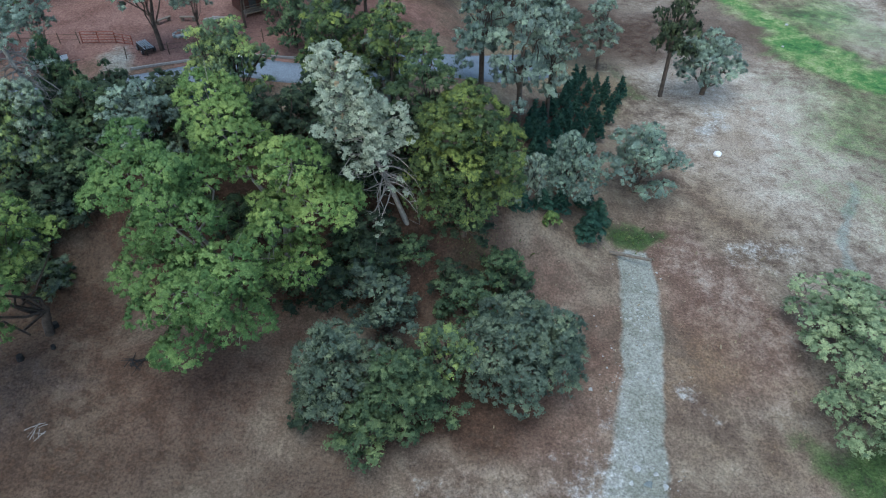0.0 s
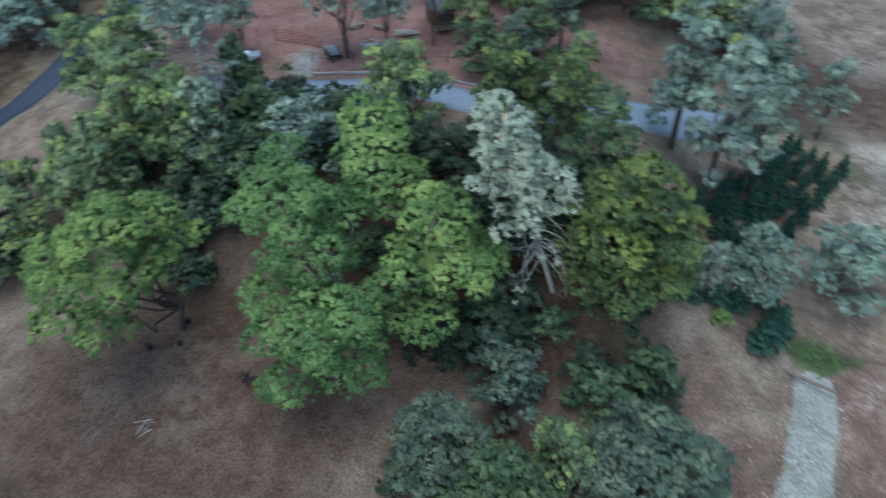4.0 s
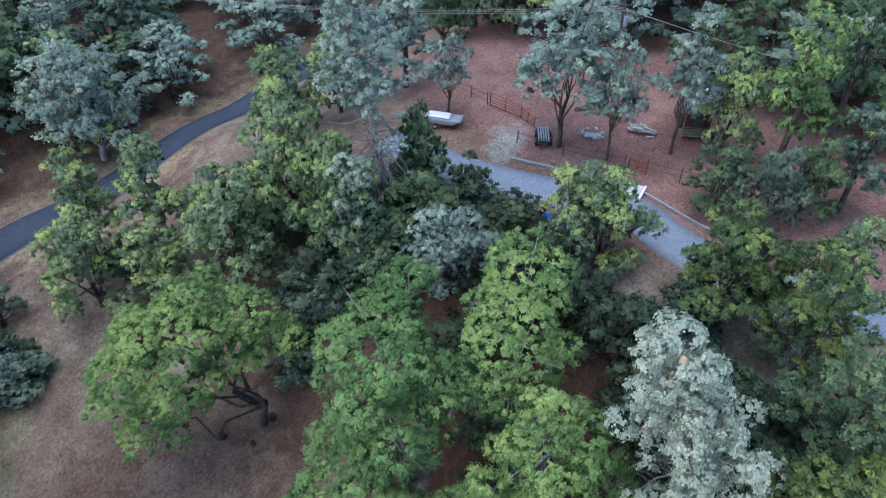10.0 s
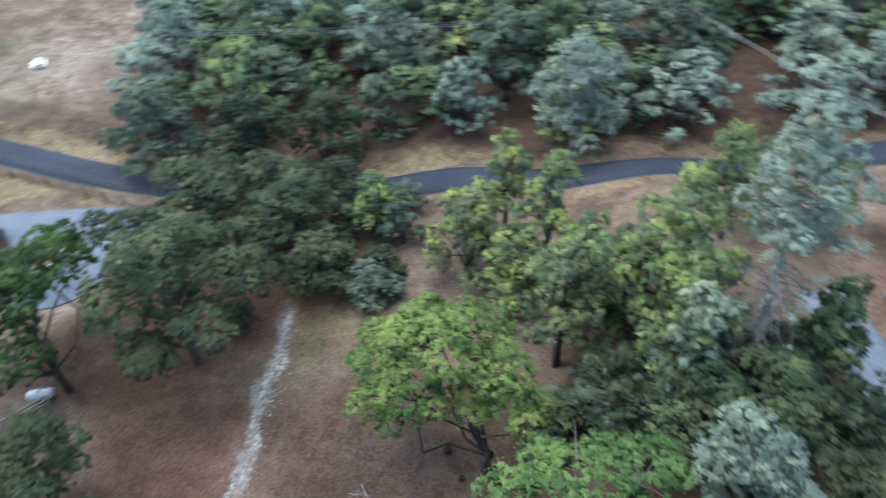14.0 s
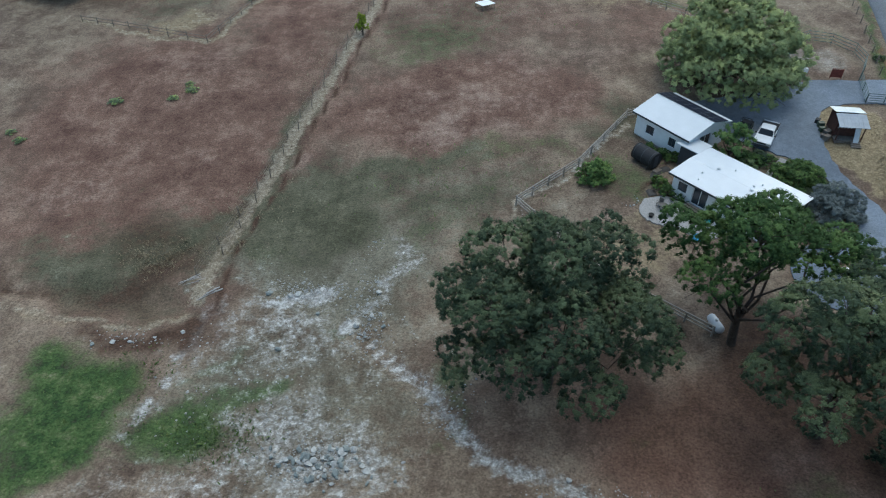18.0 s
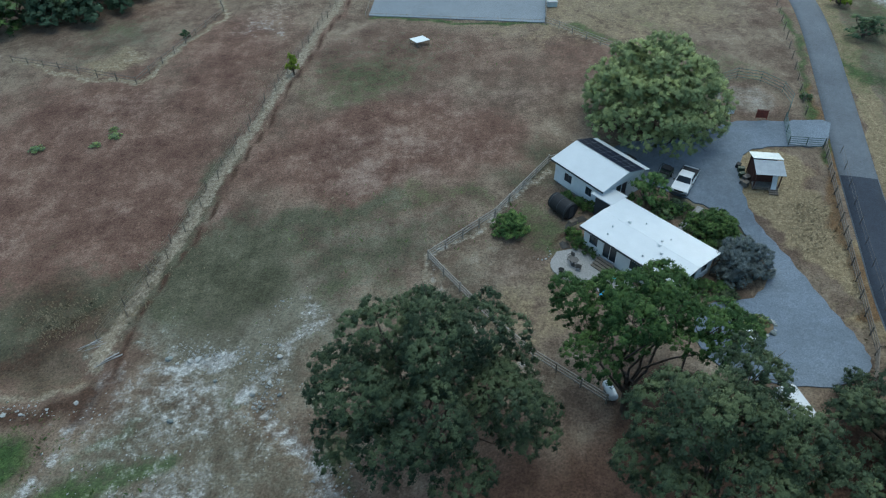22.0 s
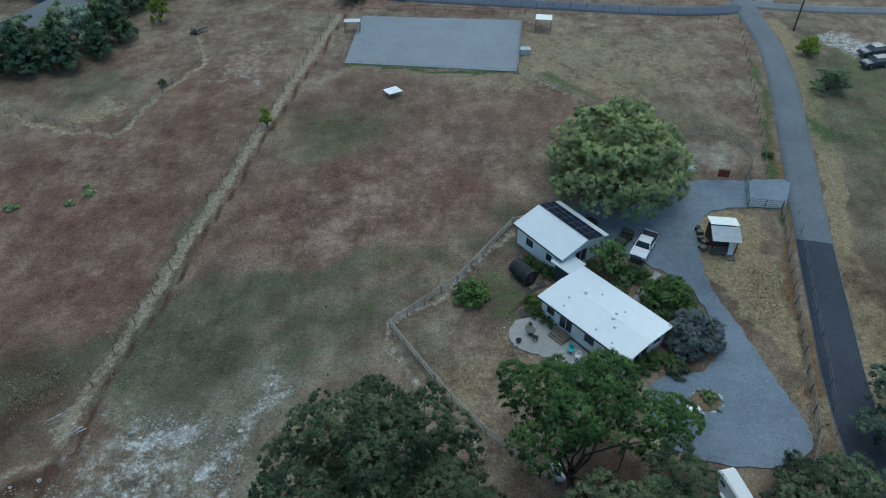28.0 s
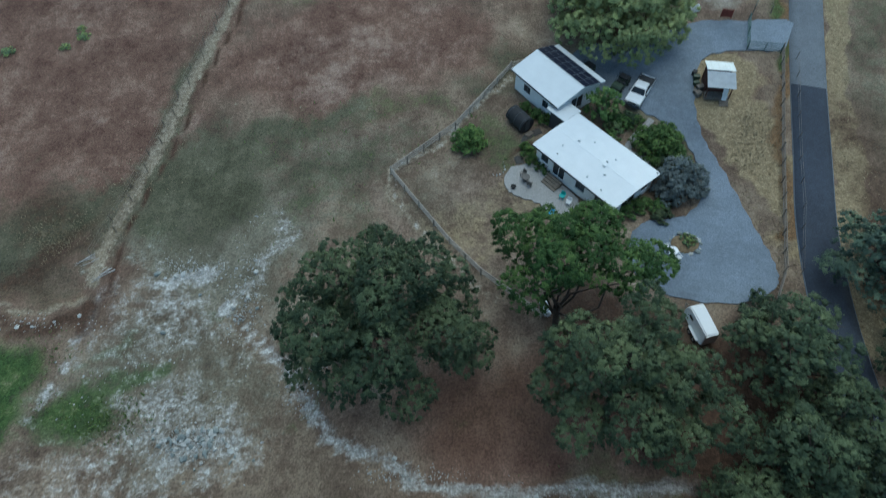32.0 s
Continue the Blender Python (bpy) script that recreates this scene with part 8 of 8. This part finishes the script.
# ---- loose stones and dry grass ----
def scatter(name, n, spots, size, mat, label, kind_up, seed):
    """Small stones or tufts strewn over parts of the plan, as one mesh. spots: (x, y, rx, ry, share)."""
    rng = np.random.default_rng(seed)
    w = np.array([s[4] for s in spots], float)
    pick = rng.choice(len(spots), n, p=w / w.sum())
    sp = np.array([s[:4] for s in spots], float)[pick]
    reach = 0.55 if kind_up else 0.5
    x, y = sp[:, 0] + rng.normal(size=n) * sp[:, 2] * reach, sp[:, 1] + rng.normal(size=n) * sp[:, 3] * reach
    keep = np.ones(n, bool)
    for line_, d in ((ROAD, 2.6), (CROSS, 2.8), (HILL_DRIVE, 2.8)):
        keep &= line_dist(x, y, line_) > d
    for poly in FLAT:
        keep &= ~inside(x, y, poly)
    x, y = x[keep], y[keep]
    n = len(x)
    z = hill(x, y)
    s = size * np.exp(rng.normal(size=n) * 0.45)
    a = rng.random(n) * 6.283
    c, q = np.cos(a), np.sin(a)
    p = np.stack([x, y, z], -1)[:, None, :]
    if kind_up:
        t = np.stack([-q, c], -1) * (0.8 + 0.5 * rng.random((n, 1)))
        v = np.stack([np.stack([-c * 0.35, -q * 0.35, 0 * c - 0.1], -1), np.stack([c * 0.35, q * 0.35, 0 * c - 0.1], -1), np.stack([c * 0.2 + t[:, 0], q * 0.2 + t[:, 1], 0.7 + 0 * c], -1), np.stack([-c * 0.1 + t[:, 0], -q * 0.1 + t[:, 1], 0.9 + 0 * c], -1)], 1) * s[:, None, None]
        quads = np.arange(n)[:, None] * 4 + np.array([0, 1, 2, 3])
    else:
        f = 0.5 + 0.5 * rng.random((n, 4))
        v = np.stack([np.stack([c * f[:, 0], q * f[:, 0], 0 * c - 0.1], -1), np.stack([-q * f[:, 1], c * f[:, 1], 0 * c - 0.1], -1), np.stack([-c * f[:, 2], -q * f[:, 2], 0 * c - 0.1], -1), np.stack([q * f[:, 3], -c * f[:, 3], 0 * c - 0.1], -1), np.stack([c * 0.3, q * 0.2, 0.45 + 0 * c], -1), np.stack([-c * 0.35, -q * 0.2, 0.4 + 0 * c], -1)], 1) * s[:, None, None]
        me = bpy.data.meshes.new(name)
        verts = (p + v).reshape(-1, 3)
        faces = []
        for base in range(0, n * 6, 6):
            faces += [(base, base + 1, base + 5, base + 4), (base + 1, base + 2, base + 5), (base + 2, base + 3, base + 4, base + 5), (base + 3, base, base + 4)]
        me.from_pydata(verts.tolist(), [], faces)
        me.materials.append(mat)
        return tagged(new(name, me), label, "stones", kind="stuff")
    me = quick_mesh(name, (p + v).reshape(-1, 3), quads)
    me.materials[0] = mat
    return tagged(new(name, me), label, "grass", kind="stuff")


scatter("loose_stones", 3600, [(2.2, -3, 5, 1.6, 3), (-4.6, -7, 1.6, 5, 1.5), (-5, 1, 2, 4, 1.5), (-3.4, 14.5, 4, 2, 3), (2, 8, 9, 9, 2), (14.5, 30, 2, 10, 0.8), (13, 25, 3, 2, 1), (-12, 11, 2.5, 4, 1), (-22, 17.4, 7, 1, 1), (-36, 19, 8, 0.8, 1), (16.6, 42, 1.4, 4, 1), (14, 2.8, 6, 1, 0.6)],
        0.075, M_ROCK, "scattered small pale limestone chips", False, 3)
M_DRY = leaf_material("dry_grass_blades", (0.150, 0.115, 0.075), (0.240, 0.190, 0.125), (0.360, 0.300, 0.200), trans=0.15)
M_WEED = leaf_material("low_green_weeds", (0.035, 0.062, 0.020), (0.080, 0.120, 0.038), (0.170, 0.200, 0.080), trans=0.2)
scatter("dry_grass", 18000, [(-58.5, -17, 3.6, 14, 4), (14.5, -7.4, 5, 2.6, 2.5), (10.5, -10, 2, 8, 1), (6, -40, 3, 30, 1.5), (25, 45, 20, 20, 2), (-62, 30, 8, 30, 2), (-68, -10, 3, 30, 1), (20, 80, 12, 12, 1)], 0.085, M_DRY, "tufts of dry straw-coloured grass", True, 4)
scatter("green_weeds", 6000, [(14, 9.5, 5, 5, 3), (5.5, 12.5, 4, 2.4, 2), (-16, -21, 15, 5, 1.5), (-14, -60, 14, 8, 1.5), (17.5, 50, 3, 2, 0.7), (-44, 20, 9, 4, 1), (-31, -20, 4, 4, 1), (4, 44, 4, 3, 1), (-10, -14, 10, 10, 1)], 0.09, M_WEED, "low patches of green weeds and grass", True, 5)
